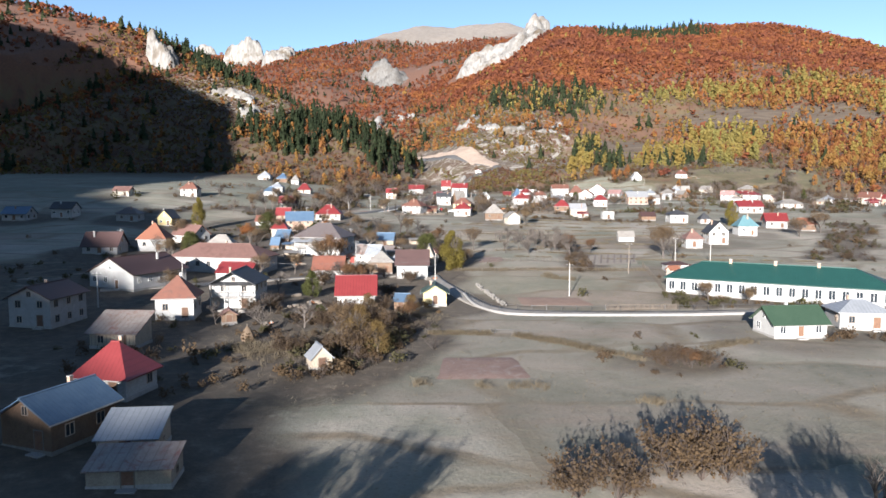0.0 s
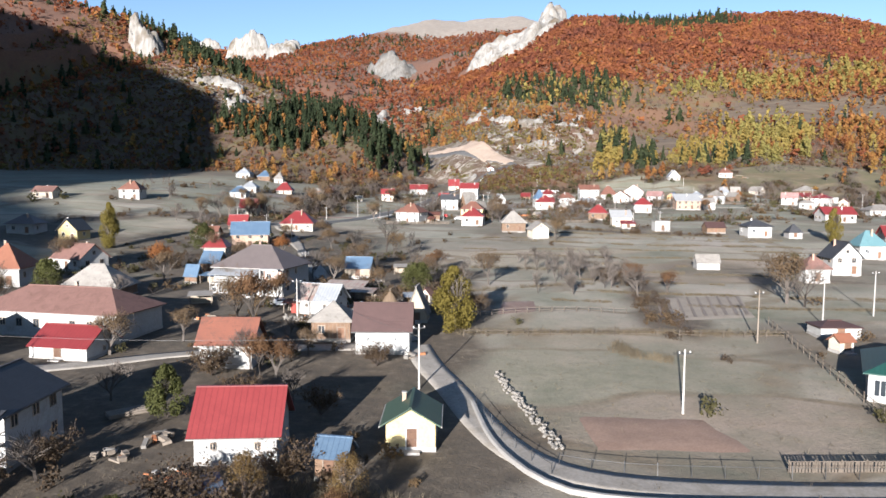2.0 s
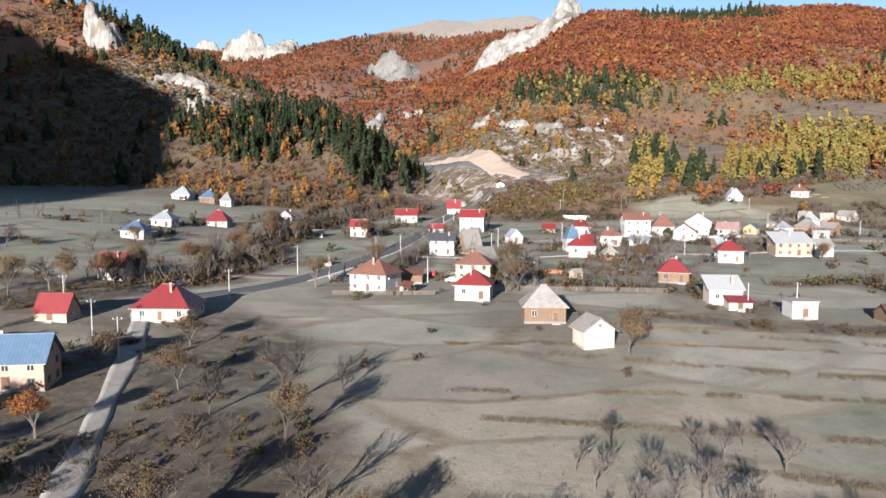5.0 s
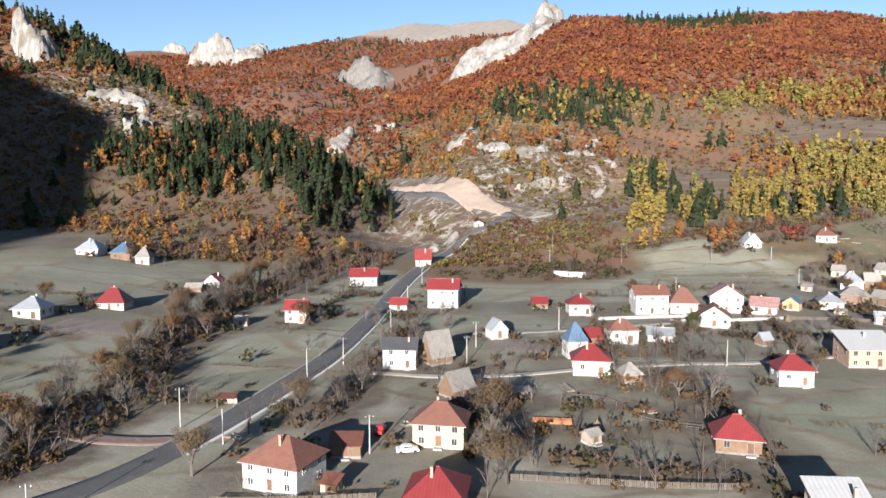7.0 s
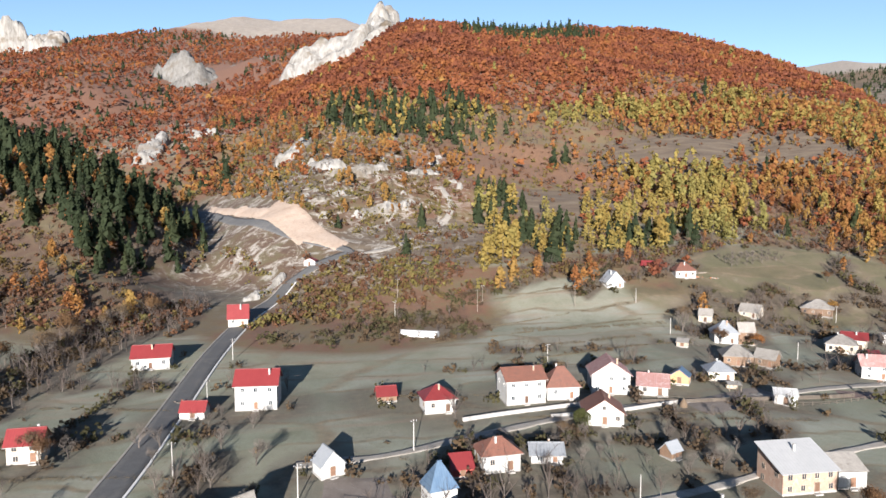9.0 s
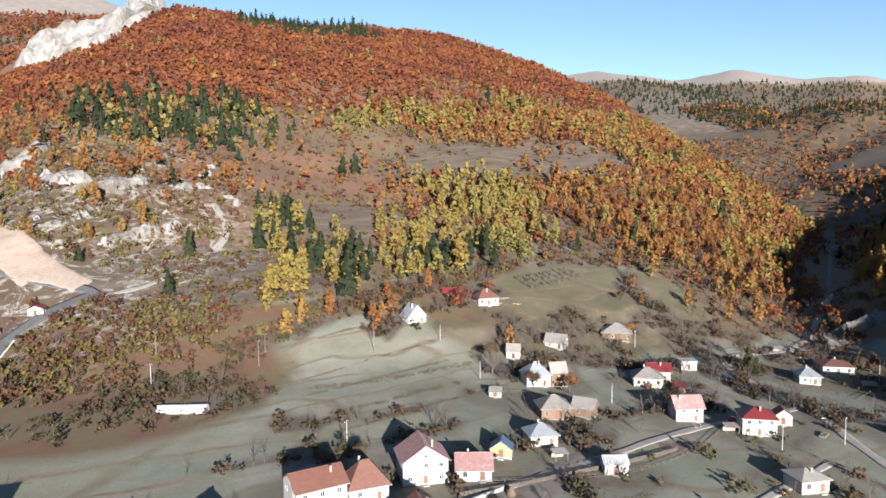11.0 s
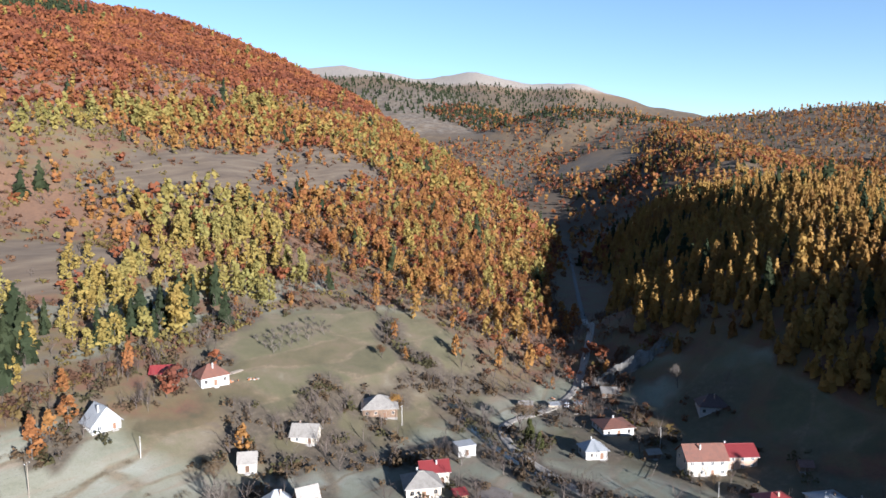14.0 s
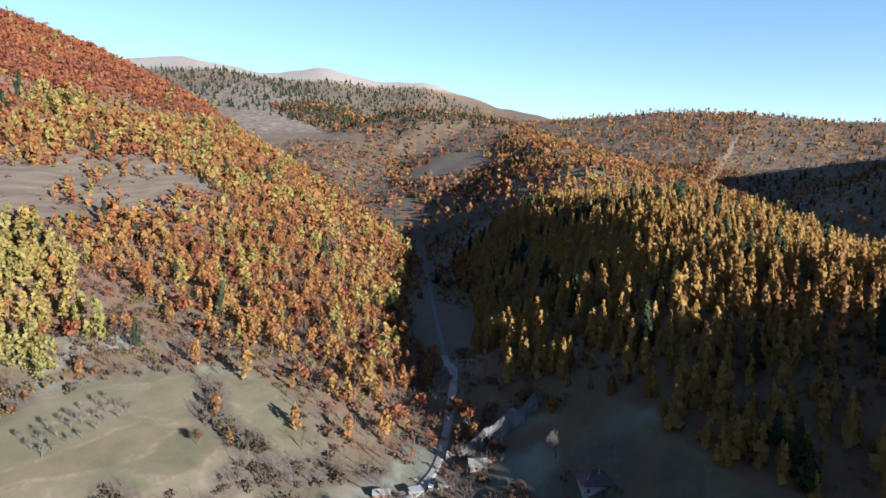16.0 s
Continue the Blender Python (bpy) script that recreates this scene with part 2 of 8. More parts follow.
ROOF = {
    "red": roofing("red_sheet_roof", (0.129, 0.0172, 0.0178), (0.175, 0.0277, 0.0264), seams=0.55, rough=0.45),
    "tile": roofing("orange_brown_tiles", (0.102, 0.0409, 0.0277), (0.158, 0.0647, 0.0409), stain=(0.0726, 0.0396, 0.0297)),
    "orange": roofing("orange_tiles", (0.145, 0.0541, 0.0297), (0.191, 0.0759, 0.0409)),
    "brown": roofing("brown_tiles", (0.109, 0.0561, 0.0449), (0.155, 0.0825, 0.066), stain=(0.0792, 0.0396, 0.0297)),
    "rust": roofing("rusty_tiles", (0.099, 0.0343, 0.0211), (0.158, 0.0528, 0.0297), stain=(0.0561, 0.0277, 0.0198)),
    "darkbrown": roofing("dark_brown_sheet_roof", (0.0396, 0.0198, 0.0172), (0.066, 0.0343, 0.0297), rough=0.6),
    "dark": roofing("dark_grey_tiles", (0.0231, 0.0238, 0.0264), (0.0462, 0.0462, 0.0495), rough=0.6),
    "greybrown": roofing("grey_brown_tiles", (0.0858, 0.0693, 0.066), (0.125, 0.102, 0.0957), rough=0.6),
    "grey": roofing("weathered_shingles", (0.145, 0.132, 0.115), (0.251, 0.231, 0.205), rows=0.3, stain=(0.106, 0.0924, 0.0792)),
    "greymetal": roofing("grey_sheet_roof", (0.224, 0.238, 0.251), (0.33, 0.337, 0.343), seams=0.6, rough=0.45, metal=0.3),
    "white": roofing("pale_sheet_roof", (0.251, 0.251, 0.247), (0.317, 0.314, 0.307), seams=0.7, rough=0.5),
    "bluemetal": roofing("blue_grey_sheet_roof", (0.0561, 0.099, 0.165), (0.112, 0.165, 0.224), seams=0.5, rough=0.42, metal=0.25),
    "rustmetal": roofing("rusty_sheet_roof", (0.145, 0.106, 0.0858), (0.277, 0.251, 0.224), seams=0.8, rough=0.6, stain=(0.145, 0.033, 0.0198)),
    "green": roofing("green_sheet_roof", (0.0106, 0.0449, 0.0363), (0.0172, 0.0647, 0.0528), seams=0.5, rough=0.45),
    "mossgreen": roofing("dark_green_sheet_roof", (0.0231, 0.0462, 0.0264), (0.0396, 0.066, 0.0396), seams=0.5, rough=0.5),
    "teal": roofing("teal_sheet_roof", (0.066, 0.132, 0.145), (0.099, 0.178, 0.191), seams=0.5, rough=0.5),
    "pink": roofing("faded_red_sheet_roof", (0.224, 0.106, 0.0924), (0.317, 0.185, 0.165), seams=0.6, rough=0.6, stain=(0.33, 0.277, 0.264)),
    "brick": roofing("bare_concrete_top", (0.198, 0.178, 0.158), (0.277, 0.251, 0.224)),
}
WALL = {
    "white": surf("white_plaster", (0.311, 0.304, 0.287), (0.378, 0.371, 0.353), 0.5, stain=(0.234, 0.211, 0.184)),
    "cream": surf("cream_plaster", (0.354, 0.303, 0.240), (0.422, 0.377, 0.308), 0.5, stain=(0.263, 0.217, 0.171)),
    "yellow": surf("pale_yellow_plaster", (0.432, 0.331, 0.144), (0.475, 0.389, 0.202), 0.5),
    "grey": surf("grey_plaster", (0.238, 0.224, 0.218), (0.317, 0.304, 0.29), 0.5, stain=(0.185, 0.172, 0.158)),
    "pinkish": surf("pink_plaster", (0.409, 0.277, 0.238), (0.462, 0.33, 0.284), 0.5),
    "brick": surf("bare_brick", (0.264, 0.158, 0.112), (0.343, 0.238, 0.172), 1.4, stain=(0.37, 0.33, 0.277)),
    "wood": surf("old_timber", (0.0858, 0.0495, 0.0297), (0.158, 0.099, 0.0594), 1.1, bump=0.4),
    "plank": surf("grey_planks", (0.21, 0.165, 0.12), (0.33, 0.28, 0.215), 1.1, bump=0.4),
    "red": surf("red_boards", (0.185, 0.0264, 0.0198), (0.238, 0.0462, 0.033), 1.0),
    "orange": surf("orange_plaster", (0.37, 0.198, 0.0924), (0.436, 0.264, 0.132), 0.6),
}
stone_mat = surf("field_stone", (0.112, 0.102, 0.0891), (0.205, 0.188, 0.165), 1.6, bump=0.6)
concrete = surf("concrete", (0.218, 0.205, 0.188), (0.304, 0.287, 0.264), 0.7, stain=(0.198, 0.185, 0.165))
frame_mat = surf("window_paint", (0.198, 0.145, 0.106), (0.33, 0.277, 0.224), 2.0, vary=0.5)
white_frame = surf("white_window_paint", (0.476, 0.469, 0.449), (0.544, 0.537, 0.517), 2.0)
door_mat = surf("door_wood", (0.0792, 0.0396, 0.0231), (0.145, 0.0792, 0.0462), 1.5, vary=0.4)
shutter_mat = surf("shutter_wood", (0.238, 0.0858, 0.033), (0.304, 0.125, 0.0528), 1.5)
old_wood = surf("weathered_wood", (0.112, 0.0891, 0.066), (0.198, 0.165, 0.132), 1.5, bump=0.4)
pole_mat = surf("pole_concrete", (0.27, 0.255, 0.235), (0.37, 0.35, 0.325), 1.0)
hay_mat = surf("hay", (0.0858, 0.0561, 0.033), (0.145, 0.102, 0.0627), 3.0, bump=0.8)
bark = surf("bark", (0.045, 0.036, 0.03), (0.095, 0.078, 0.064), 3.0, bump=0.5)
metal_dark = surf("dark_metal", (0.05, 0.05, 0.05), (0.1, 0.1, 0.1), 2.0, rough=0.5, metal=0.6)
car_white = surf("white_car_paint", (0.56, 0.56, 0.56), (0.624, 0.624, 0.624), 1.0, rough=0.25)
car_red = surf("red_car_paint", (0.264, 0.0198, 0.0198), (0.297, 0.033, 0.0264), 1.0, rough=0.25)
fence_wood = surf("dark_fence_wood", (0.055, 0.043, 0.032), (0.115, 0.092, 0.07), 1.5, bump=0.4)
rubber = surf("rubber", (0.015, 0.015, 0.015), (0.03, 0.03, 0.03), 2.0)
asphalt = surf("asphalt", (0.0561, 0.0548, 0.0541), (0.0858, 0.0838, 0.0812), 0.25, stain=(0.112, 0.099, 0.0858))
gravel = surf("gravel_track", (0.178, 0.158, 0.132), (0.277, 0.251, 0.218), 0.4, stain=(0.145, 0.125, 0.0924), bump=0.5)
earth = surf("bare_earth", (0.112, 0.0693, 0.0528), (0.178, 0.119, 0.0957), 0.5, bump=0.6, stain=(0.211, 0.185, 0.165))
plough = surf("ploughed_earth", (0.112, 0.0891, 0.0726), (0.172, 0.142, 0.119), 0.5, bump=0.6, stain=(0.205, 0.185, 0.162))
pitch_earth = surf("sports_pitch_earth", (0.158, 0.099, 0.0693), (0.224, 0.149, 0.109), 0.5, bump=0.3)
dry_soil = surf("dry_tilled_soil", (0.165, 0.135, 0.106), (0.238, 0.205, 0.165), 0.5, bump=0.5)
cut_bank = surf("fresh_cut_bank", (0.277, 0.205, 0.149), (0.37, 0.29, 0.228), 0.12, bump=0.5, stain=(0.218, 0.145, 0.099))
paint_white = surf("road_paint", (0.409, 0.396, 0.37), (0.488, 0.475, 0.449), 1.0)
water_mat, _nt, _b = nodes_of("stream_water")
_b.inputs["Base Color"].default_value = (0.03, 0.035, 0.03, 1)
_b.inputs["Roughness"].default_value = 0.08
bumped(_nt, _b, noise_node(_nt, spot(_nt), 1.5, 3), 0.2, 0.05)
glass, _nt, _b = nodes_of("window_glass")
_b.inputs["Base Color"].default_value = (0.025, 0.03, 0.035, 1)
_b.inputs["Roughness"].default_value = 0.07

# ---- ground sheet ----
def spread(lo, a, b, hi, step, grow=1.05):
    mid = list(np.arange(a, b, step))
    up, d = [b], step
    while up[-1] < hi:
        d = min(d * grow, 70)
        up.append(up[-1] + d)
    down, d, p = [], step, a
    while p > lo:
        d = min(d * grow, 70)
        p -= d
        down.append(p)
    return np.array(down[::-1] + mid + up)


def mesh_from(name, co, quads, smooth=False):
    me = bpy.data.meshes.new(name)
    quads = np.asarray(quads)
    n, k = len(quads), quads.shape[1]
    me.vertices.add(len(co))
    me.vertices.foreach_set("co", np.ascontiguousarray(co, np.float32).ravel())
    me.loops.add(n * k)
    me.loops.foreach_set("vertex_index", np.ascontiguousarray(quads, np.int32).ravel())
    me.polygons.add(n)
    me.polygons.foreach_set("loop_start", np.arange(0, n * k, k, dtype=np.int32))
    me.polygons.foreach_set("loop_total", np.full(n, k, np.int32))
    if smooth:
        me.polygons.foreach_set("use_smooth", np.ones(n, bool))
    me.update(calc_edges=True)
    return me


def weight(me, name, values):
    a = me.attributes.new(name, 'FLOAT', 'POINT')
    a.data.foreach_set("value", np.ascontiguousarray(values, np.float32).ravel())


def oval(x, y, cx, cy, rx, ry, soft=0.35):
    """1 inside an oval, falling to 0 past its edge."""
    d = np.hypot((x - cx) / rx, (y - cy) / ry)
    return np.clip((1 + soft - d) / soft, 0, 1)


def steepness(x, y, e=4.0):
    return np.hypot(ground(x + e, y) - ground(x - e, y), ground(x, y + e) - ground(x, y - e)) / (2 * e)


XS = spread(-3200, -200, 430, 4600, 4.0)
YS = spread(-1600, 30, 700, 4400, 4.0)
XS = np.unique(np.r_[XS, np.arange(-740, -140, 7.0)])          # finer over the ridge that shades the village
YS = np.unique(np.r_[YS, np.arange(-450, -310, 7.0), np.arange(-150, 30, 7.0)])
gxx, gyy = np.meshgrid(XS, YS)
gzz = ground(gxx, gyy)
idx = np.arange(gxx.size).reshape(gxx.shape)
quads = np.stack([idx[:-1, :-1], idx[:-1, 1:], idx[1:, 1:], idx[1:, :-1]], -1).reshape(-1, 4)


def sheet(x, y):
    """Height of the ground sheet itself, which is coarser than the lie of the land far off."""
    i, j = np.clip(np.searchsorted(XS, x) - 1, 0, len(XS) - 2), np.clip(np.searchsorted(YS, y) - 1, 0, len(YS) - 2)
    u, v = (x - XS[i]) / (XS[i + 1] - XS[i]), (y - YS[j]) / (YS[j + 1] - YS[j])
    return gzz[j, i] * (1 - u) * (1 - v) + gzz[j, i + 1] * u * (1 - v) + gzz[j + 1, i] * (1 - u) * v + gzz[j + 1, i + 1] * u * v


land_mesh = mesh_from("ground", np.stack([gxx, gyy, gzz], -1).reshape(-1, 3), quads, True)
steep = steepness(gxx, gyy)


def pasture(x, y):
    """Open grazing on the shaded slope behind the farms, up to the edge of the larch wood."""
    return np.clip((321 + 0.62 * (y - 420) + 14 * fbm(x, y, 26, 77, 3) - x) / 7, 0, 1) * np.clip((x - 262) / 8, 0, 1) * np.clip((y - 395) / 10, 0, 1) * np.clip((510 - y) / 5, 0, 1)


wild = np.clip((steep - 0.16 + 0.05 * fbm(gxx, gyy, 60, 31, 3)) / 0.10, 0, 1)
wild = np.maximum(wild, np.clip((gzz - 46) / 14, 0, 1) * np.clip((gyy - 560) / 60, 0, 1))
wild = wild * (1 - oval(gxx, gyy, 255, 578, 55, 42) * 0.85)
dv, _, _ = along(SIDE_VALLEY, gxx, gyy)
wild = np.maximum(wild, np.clip((gxx - 400) / 40, 0, 1) * np.clip((dv + 1) / 3, 0, 1))
wild = np.maximum(wild, np.clip((gxx - 335) / 20, 0, 1) * np.clip((490 - gyy) / 20, 0, 1))
wild = np.maximum(wild, np.clip((gxx - 325) / 20, 0, 1) * np.clip((gyy - 515) / 15, 0, 1))
wild = wild * (1 - oval(gxx, gyy, 125, 545, 60, 40))
wild = np.maximum(wild, oval(gxx, gyy, 45, 575, 48, 40, 0.5))
# part of the brush colour stays, darkening the pasture as its shade does
wild = wild * (1 - pasture(gxx, gyy) * np.clip(0.72 + 0.5 * fbm(gxx, gyy, 14, 78, 3), 0, 1))
# trodden village soil; it also paints in the shade of houses and trees
trod_shade = np.clip(0.85 * oval(gxx, gyy, -62, 195, 40, 95, 0.6) + oval(gxx, gyy, -30, 112, 26, 38, 0.3) + oval(gxx, gyy, -24, 186, 24, 40, 0.25) + oval(gxx, gyy, -60, 170, 50, 60, 0.5) + 0.8 * oval(gxx, gyy, -48, 275, 38, 40, 0.5), 0, 1)
bracken = np.clip(oval(gxx, gyy, 185, 800, 60, 36, 0.6) * 0.8 + 0.6 * oval(gxx, gyy, 300, 730, 60, 40, 0.6), 0, 1)
terrace = np.clip(oval(gxx, gyy, 388, 812, 108, 46, 0.4) + oval(gxx, gyy, 190, 712, 40, 22, 0.5) + oval(gxx, gyy, 1360, 1010, 110, 80, 0.4) + oval(gxx, gyy, 100, 650, 45, 30, 0.5), 0, 1)
bald = np.clip((gzz - 520) / 60, 0, 1)
bald = np.maximum(bald, oval(gxx, gyy, 40, 2800, 330, 520, 0.3) * np.clip((gzz - 405 + 20 * fbm(gxx, gyy, 90, 35, 3)) / 50, 0, 1))
bald = np.maximum(bald, oval(gxx, gyy, 1900, 1900, 500, 400, 0.5) * 0.35)
rocky = np.clip(oval(gxx, gyy, 40, 760, 75, 130, 0.5) * 0.75 + oval(gxx, gyy, -235, 800, 60, 45, 0.5) * 0.7 + oval(gxx, gyy, -95, 1150, 70, 80, 0.5) * 0.7, 0, 1)
lush_shade = np.clip(oval(gxx, gyy, 255, 580, 60, 40, 0.4) + 0.7 * oval(gxx, gyy, 212, 566, 40, 28, 0.4) + oval(gxx, gyy, 205, 575, 30, 14, 0.5) + 0.5 * oval(gxx, gyy, 40, 160, 50, 30, 0.6), 0, 1)
# the pasture takes the darker meadow colour to paint in its deep shade
lush_shade = np.maximum(lush_shade, pasture(gxx, gyy) * np.clip(0.85 + 0.5 * fbm(gxx, gyy, 18, 79, 3), 0, 1))
for key, val in (("lush_shade", lush_shade), ("woods", np.clip((gxx - 560) / 120, 0, 1) * np.clip((520 - gzz) / 60, 0, 1) * np.clip((2600 - gyy) / 300, 0, 1)), ("litter", np.clip((gzz - 150 - 30 * fbm(gxx, gyy, 110, 41, 3)) / 30, 0, 1) * (gxx < 900) * (gyy > 700)), ("hoar", np.clip(np.clip((390 - gyy + 30 * fbm(gxx, gyy, 80, 33, 2)) / 110, 0, 1) + 0.15 * oval(gxx, gyy, 122, 546, 62, 34, 0.3), 0, 1)), ("trod_shade", np.clip(trod_shade * (0.75 + 0.6 * fbm(gxx, gyy, 34, 37, 3)), 0, 1)), ("wild", wild), ("bracken", bracken), ("terrace", terrace), ("bald", bald), ("rocky", rocky), ("scrubby", oval(gxx, gyy, -150, 720, 190, 150, 0.4))):
    weight(land_mesh, key, val)

land_mat, nt, b = nodes_of("valley_ground")


def attr(name):
    a = nt.nodes.new("ShaderNodeAttribute")
    a.attribute_name = name
    return a.outputs["Fac"]


pos = spot(nt)
n_wide, n_mid, n_fine, n_tiny = noise_node(nt, pos, 0.012, 5, 0.6, 0.2), noise_node(nt, pos, 0.06, 5, 0.65, 0.2), noise_node(nt, pos, 0.5, 5, 0.7), noise_node(nt, pos, 3.0, 3)
stretch = nt.nodes.new("ShaderNodeMapping")
stretch.inputs["Scale"].default_value = (0.03, 0.20, 0.2)
stretch.inputs["Rotation"].default_value = (0, 0, radians(-8))
link(nt, pos, stretch.inputs["Vector"])
n_strip = noise_node(nt, stretch.outputs[0], 1.0, 4, 0.6, 0.4)
frost = ramp(nt, n_mid, [(0.30, (0.175, 0.182, 0.125)), (0.50, (0.24, 0.25, 0.19)), (0.72, (0.315, 0.32, 0.27))])
frost = mixed(nt, reckon(nt, 'MULTIPLY', reckon(nt, 'SUBTRACT', n_wide, 0.5, True), 3.0, True), frost, (0.245, 0.25, 0.175))
frost = mixed(nt, reckon(nt, 'MULTIPLY', reckon(nt, 'SUBTRACT', n_strip, 0.52, True), 6.0, True), frost, (0.27, 0.225, 0.168))
frost = mixed(nt, reckon(nt, 'MULTIPLY', reckon(nt, 'SUBTRACT', n_fine, 0.55, True), 2.6, True), frost, (0.165, 0.145, 0.095))
brush = ramp(nt, n_mid, [(0.25, (0.0798, 0.0441, 0.0274)), (0.42, (0.152, 0.0722, 0.0395)), (0.55, (0.144, 0.103, 0.0456)), (0.66, (0.125, 0.0912, 0.0646)), (0.78, (0.205, 0.152, 0.095))])
brush = mixed(nt, reckon(nt, 'MULTIPLY', reckon(nt, 'SUBTRACT', n_fine, 0.5, True), 3.0, True), brush, (0.10, 0.085, 0.035))
fern = ramp(nt, n_fine, [(0.3, (0.135, 0.068, 0.036)), (0.7, (0.215, 0.115, 0.06))])
grass = ramp(nt, n_strip, [(0.3, (0.072, 0.0504, 0.0338)), (0.5, (0.112, 0.0806, 0.0526)), (0.7, (0.155, 0.119, 0.0792))])
downs = ramp(nt, n_mid, [(0.3, (0.24, 0.20, 0.16)), (0.7, (0.37, 0.325, 0.275))])
rock = ramp(nt, n_fine, [(0.3, (0.26, 0.24, 0.20)), (0.7, (0.56, 0.53, 0.48))])


def edge(name, sharp=3.0):
    """A painted weight with its border broken up by the grain of the ground."""
    w = reckon(nt, 'ADD', attr(name), reckon(nt, 'MULTIPLY', reckon(nt, 'SUBTRACT', n_mid, 0.5), 0.9))
    return reckon(nt, 'MULTIPLY', reckon(nt, 'SUBTRACT', w, 0.5 - 0.5 / sharp), sharp, True)


moss = ramp(nt, n_mid, [(0.3, (0.085, 0.074, 0.032)), (0.5, (0.13, 0.112, 0.05)), (0.62, (0.165, 0.125, 0.072)), (0.75, (0.235, 0.21, 0.145))])
frost = mixed(nt, reckon(nt, 'MULTIPLY', edge("lush_shade", 2.0), 0.92), frost, moss)
# soil darkened until it carries the village yards' shade too
soil = ramp(nt, n_fine, [(0.3, (0.045, 0.036, 0.024)), (0.5, (0.08, 0.066, 0.042)), (0.72, (0.155, 0.135, 0.095))])
frost = mixed(nt, reckon(nt, 'MULTIPLY', attr("hoar"), reckon(nt, 'MULTIPLY', reckon(nt, 'SUBTRACT', n_mid, 0.28, True), 2.2, True)), frost, ramp(nt, n_wide, [(0.35, (0.415, 0.348, 0.28)), (0.65, (0.47, 0.412, 0.345))]))
frost = mixed(nt, reckon(nt, 'MULTIPLY', edge("trod_shade", 2.0), reckon(nt, 'MULTIPLY', reckon(nt, 'SUBTRACT', noise_node(nt, pos, 0.17, 5, 0.75, 0.4), 0.27, True), 5.0, True)), frost, soil)
# plots of different growth with withered grass along their borders
warp = nt.nodes.new("ShaderNodeMixRGB")
warp.blend_type = 'ADD'
warp.inputs[0].default_value = 1.0
wob = nt.nodes.new("ShaderNodeTexNoise")
wob.inputs["Scale"].default_value, wob.inputs["Detail"].default_value = 0.035, 3.0
link(nt, pos, wob.inputs["Vector"])
far_wob = nt.nodes.new("ShaderNodeVectorMath")
far_wob.operation = 'SCALE'
far_wob.inputs["Scale"].default_value = 16.0
link(nt, wob.outputs["Color"], far_wob.inputs[0])
link(nt, pos, warp.inputs[1])
link(nt, far_wob.outputs[0], warp.inputs[2])
plots = nt.nodes.new("ShaderNodeMapping")
plots.inputs["Rotation"].default_value = (0, 0, radians(7))
plots.inputs["Scale"].default_value = (1 / 46.0, 1 / 15.0, 0.0)
link(nt, warp.outputs[0], plots.inputs["Vector"])
cells = nt.nodes.new("ShaderNodeTexVoronoi")
cells.inputs["Scale"].default_value, cells.inputs["Randomness"].default_value = 1.0, 0.75
cells.voronoi_dimensions = '2D'
link(nt, plots.outputs[0], cells.inputs["Vector"])
lines = nt.nodes.new("ShaderNodeTexVoronoi")
lines.feature, lines.voronoi_dimensions = 'DISTANCE_TO_EDGE', '2D'
lines.inputs["Scale"].default_value, lines.inputs["Randomness"].default_value = 1.0, 0.75
link(nt, plots.outputs[0], lines.inputs["Vector"])
pick = nt.nodes.new("ShaderNodeSeparateColor")
link(nt, cells.outputs["Color"], pick.inputs[0])
tones = ramp(nt, pick.outputs[0], [(0.0, (0.62, 0.60, 0.56)), (0.22, (0.84, 0.86, 0.78)), (0.5, (1.0, 1.0, 1.0)), (0.72, (0.92, 0.86, 0.76)), (0.9, (1.08, 1.08, 1.1)), (1.0, (0.70, 0.58, 0.48))])
frost = mixed(nt, 0.75, frost, tones, 'MULTIPLY')
rim = reckon(nt, 'MULTIPLY', reckon(nt, 'SUBTRACT', 0.075, lines.outputs["Distance"], True), 20.0, True)
rim = reckon(nt, 'MULTIPLY', rim, reckon(nt, 'MULTIPLY', reckon(nt, 'SUBTRACT', n_mid, 0.36, True), 5.0, True))
frost = mixed(nt, reckon(nt, 'MULTIPLY', rim, 0.8), frost, ramp(nt, n_fine, [(0.3, (0.11, 0.085, 0.05)), (0.7, (0.25, 0.185, 0.11))]))
clods = noise_node(nt, pos, 1.4, 5, 0.75)
frost = mixed(nt, reckon(nt, 'MULTIPLY', reckon(nt, 'SUBTRACT', clods, 0.56, True), 5.0, True), frost, (0.14, 0.12, 0.075))
# dead leaves under bushes, and the shade painted round the houses
mould_shade = ramp(nt, n_fine, [(0.3, (0.055, 0.042, 0.028)), (0.55, (0.105, 0.078, 0.05)), (0.75, (0.20, 0.165, 0.12))])
frost = mixed(nt, reckon(nt, 'MULTIPLY', edge("thick", 1.6), 0.9), frost, mould_shade)
col = mixed(nt, edge("wild"), frost, brush)
col = mixed(nt, reckon(nt, 'MULTIPLY', attr("scrubby"), 0.8), col, ramp(nt, n_mid, [(0.3, (0.0495, 0.0317, 0.0211)), (0.5, (0.0891, 0.0561, 0.0343)), (0.62, (0.0957, 0.0779, 0.0363)), (0.78, (0.139, 0.106, 0.0726))]))
col = mixed(nt, edge("bracken"), col, fern)
col = mixed(nt, edge("terrace"), col, grass)
col = mixed(nt, edge("litter", 2.0), col, ramp(nt, n_fine, [(0.3, (0.12, 0.056, 0.036)), (0.7, (0.20, 0.095, 0.05))]))
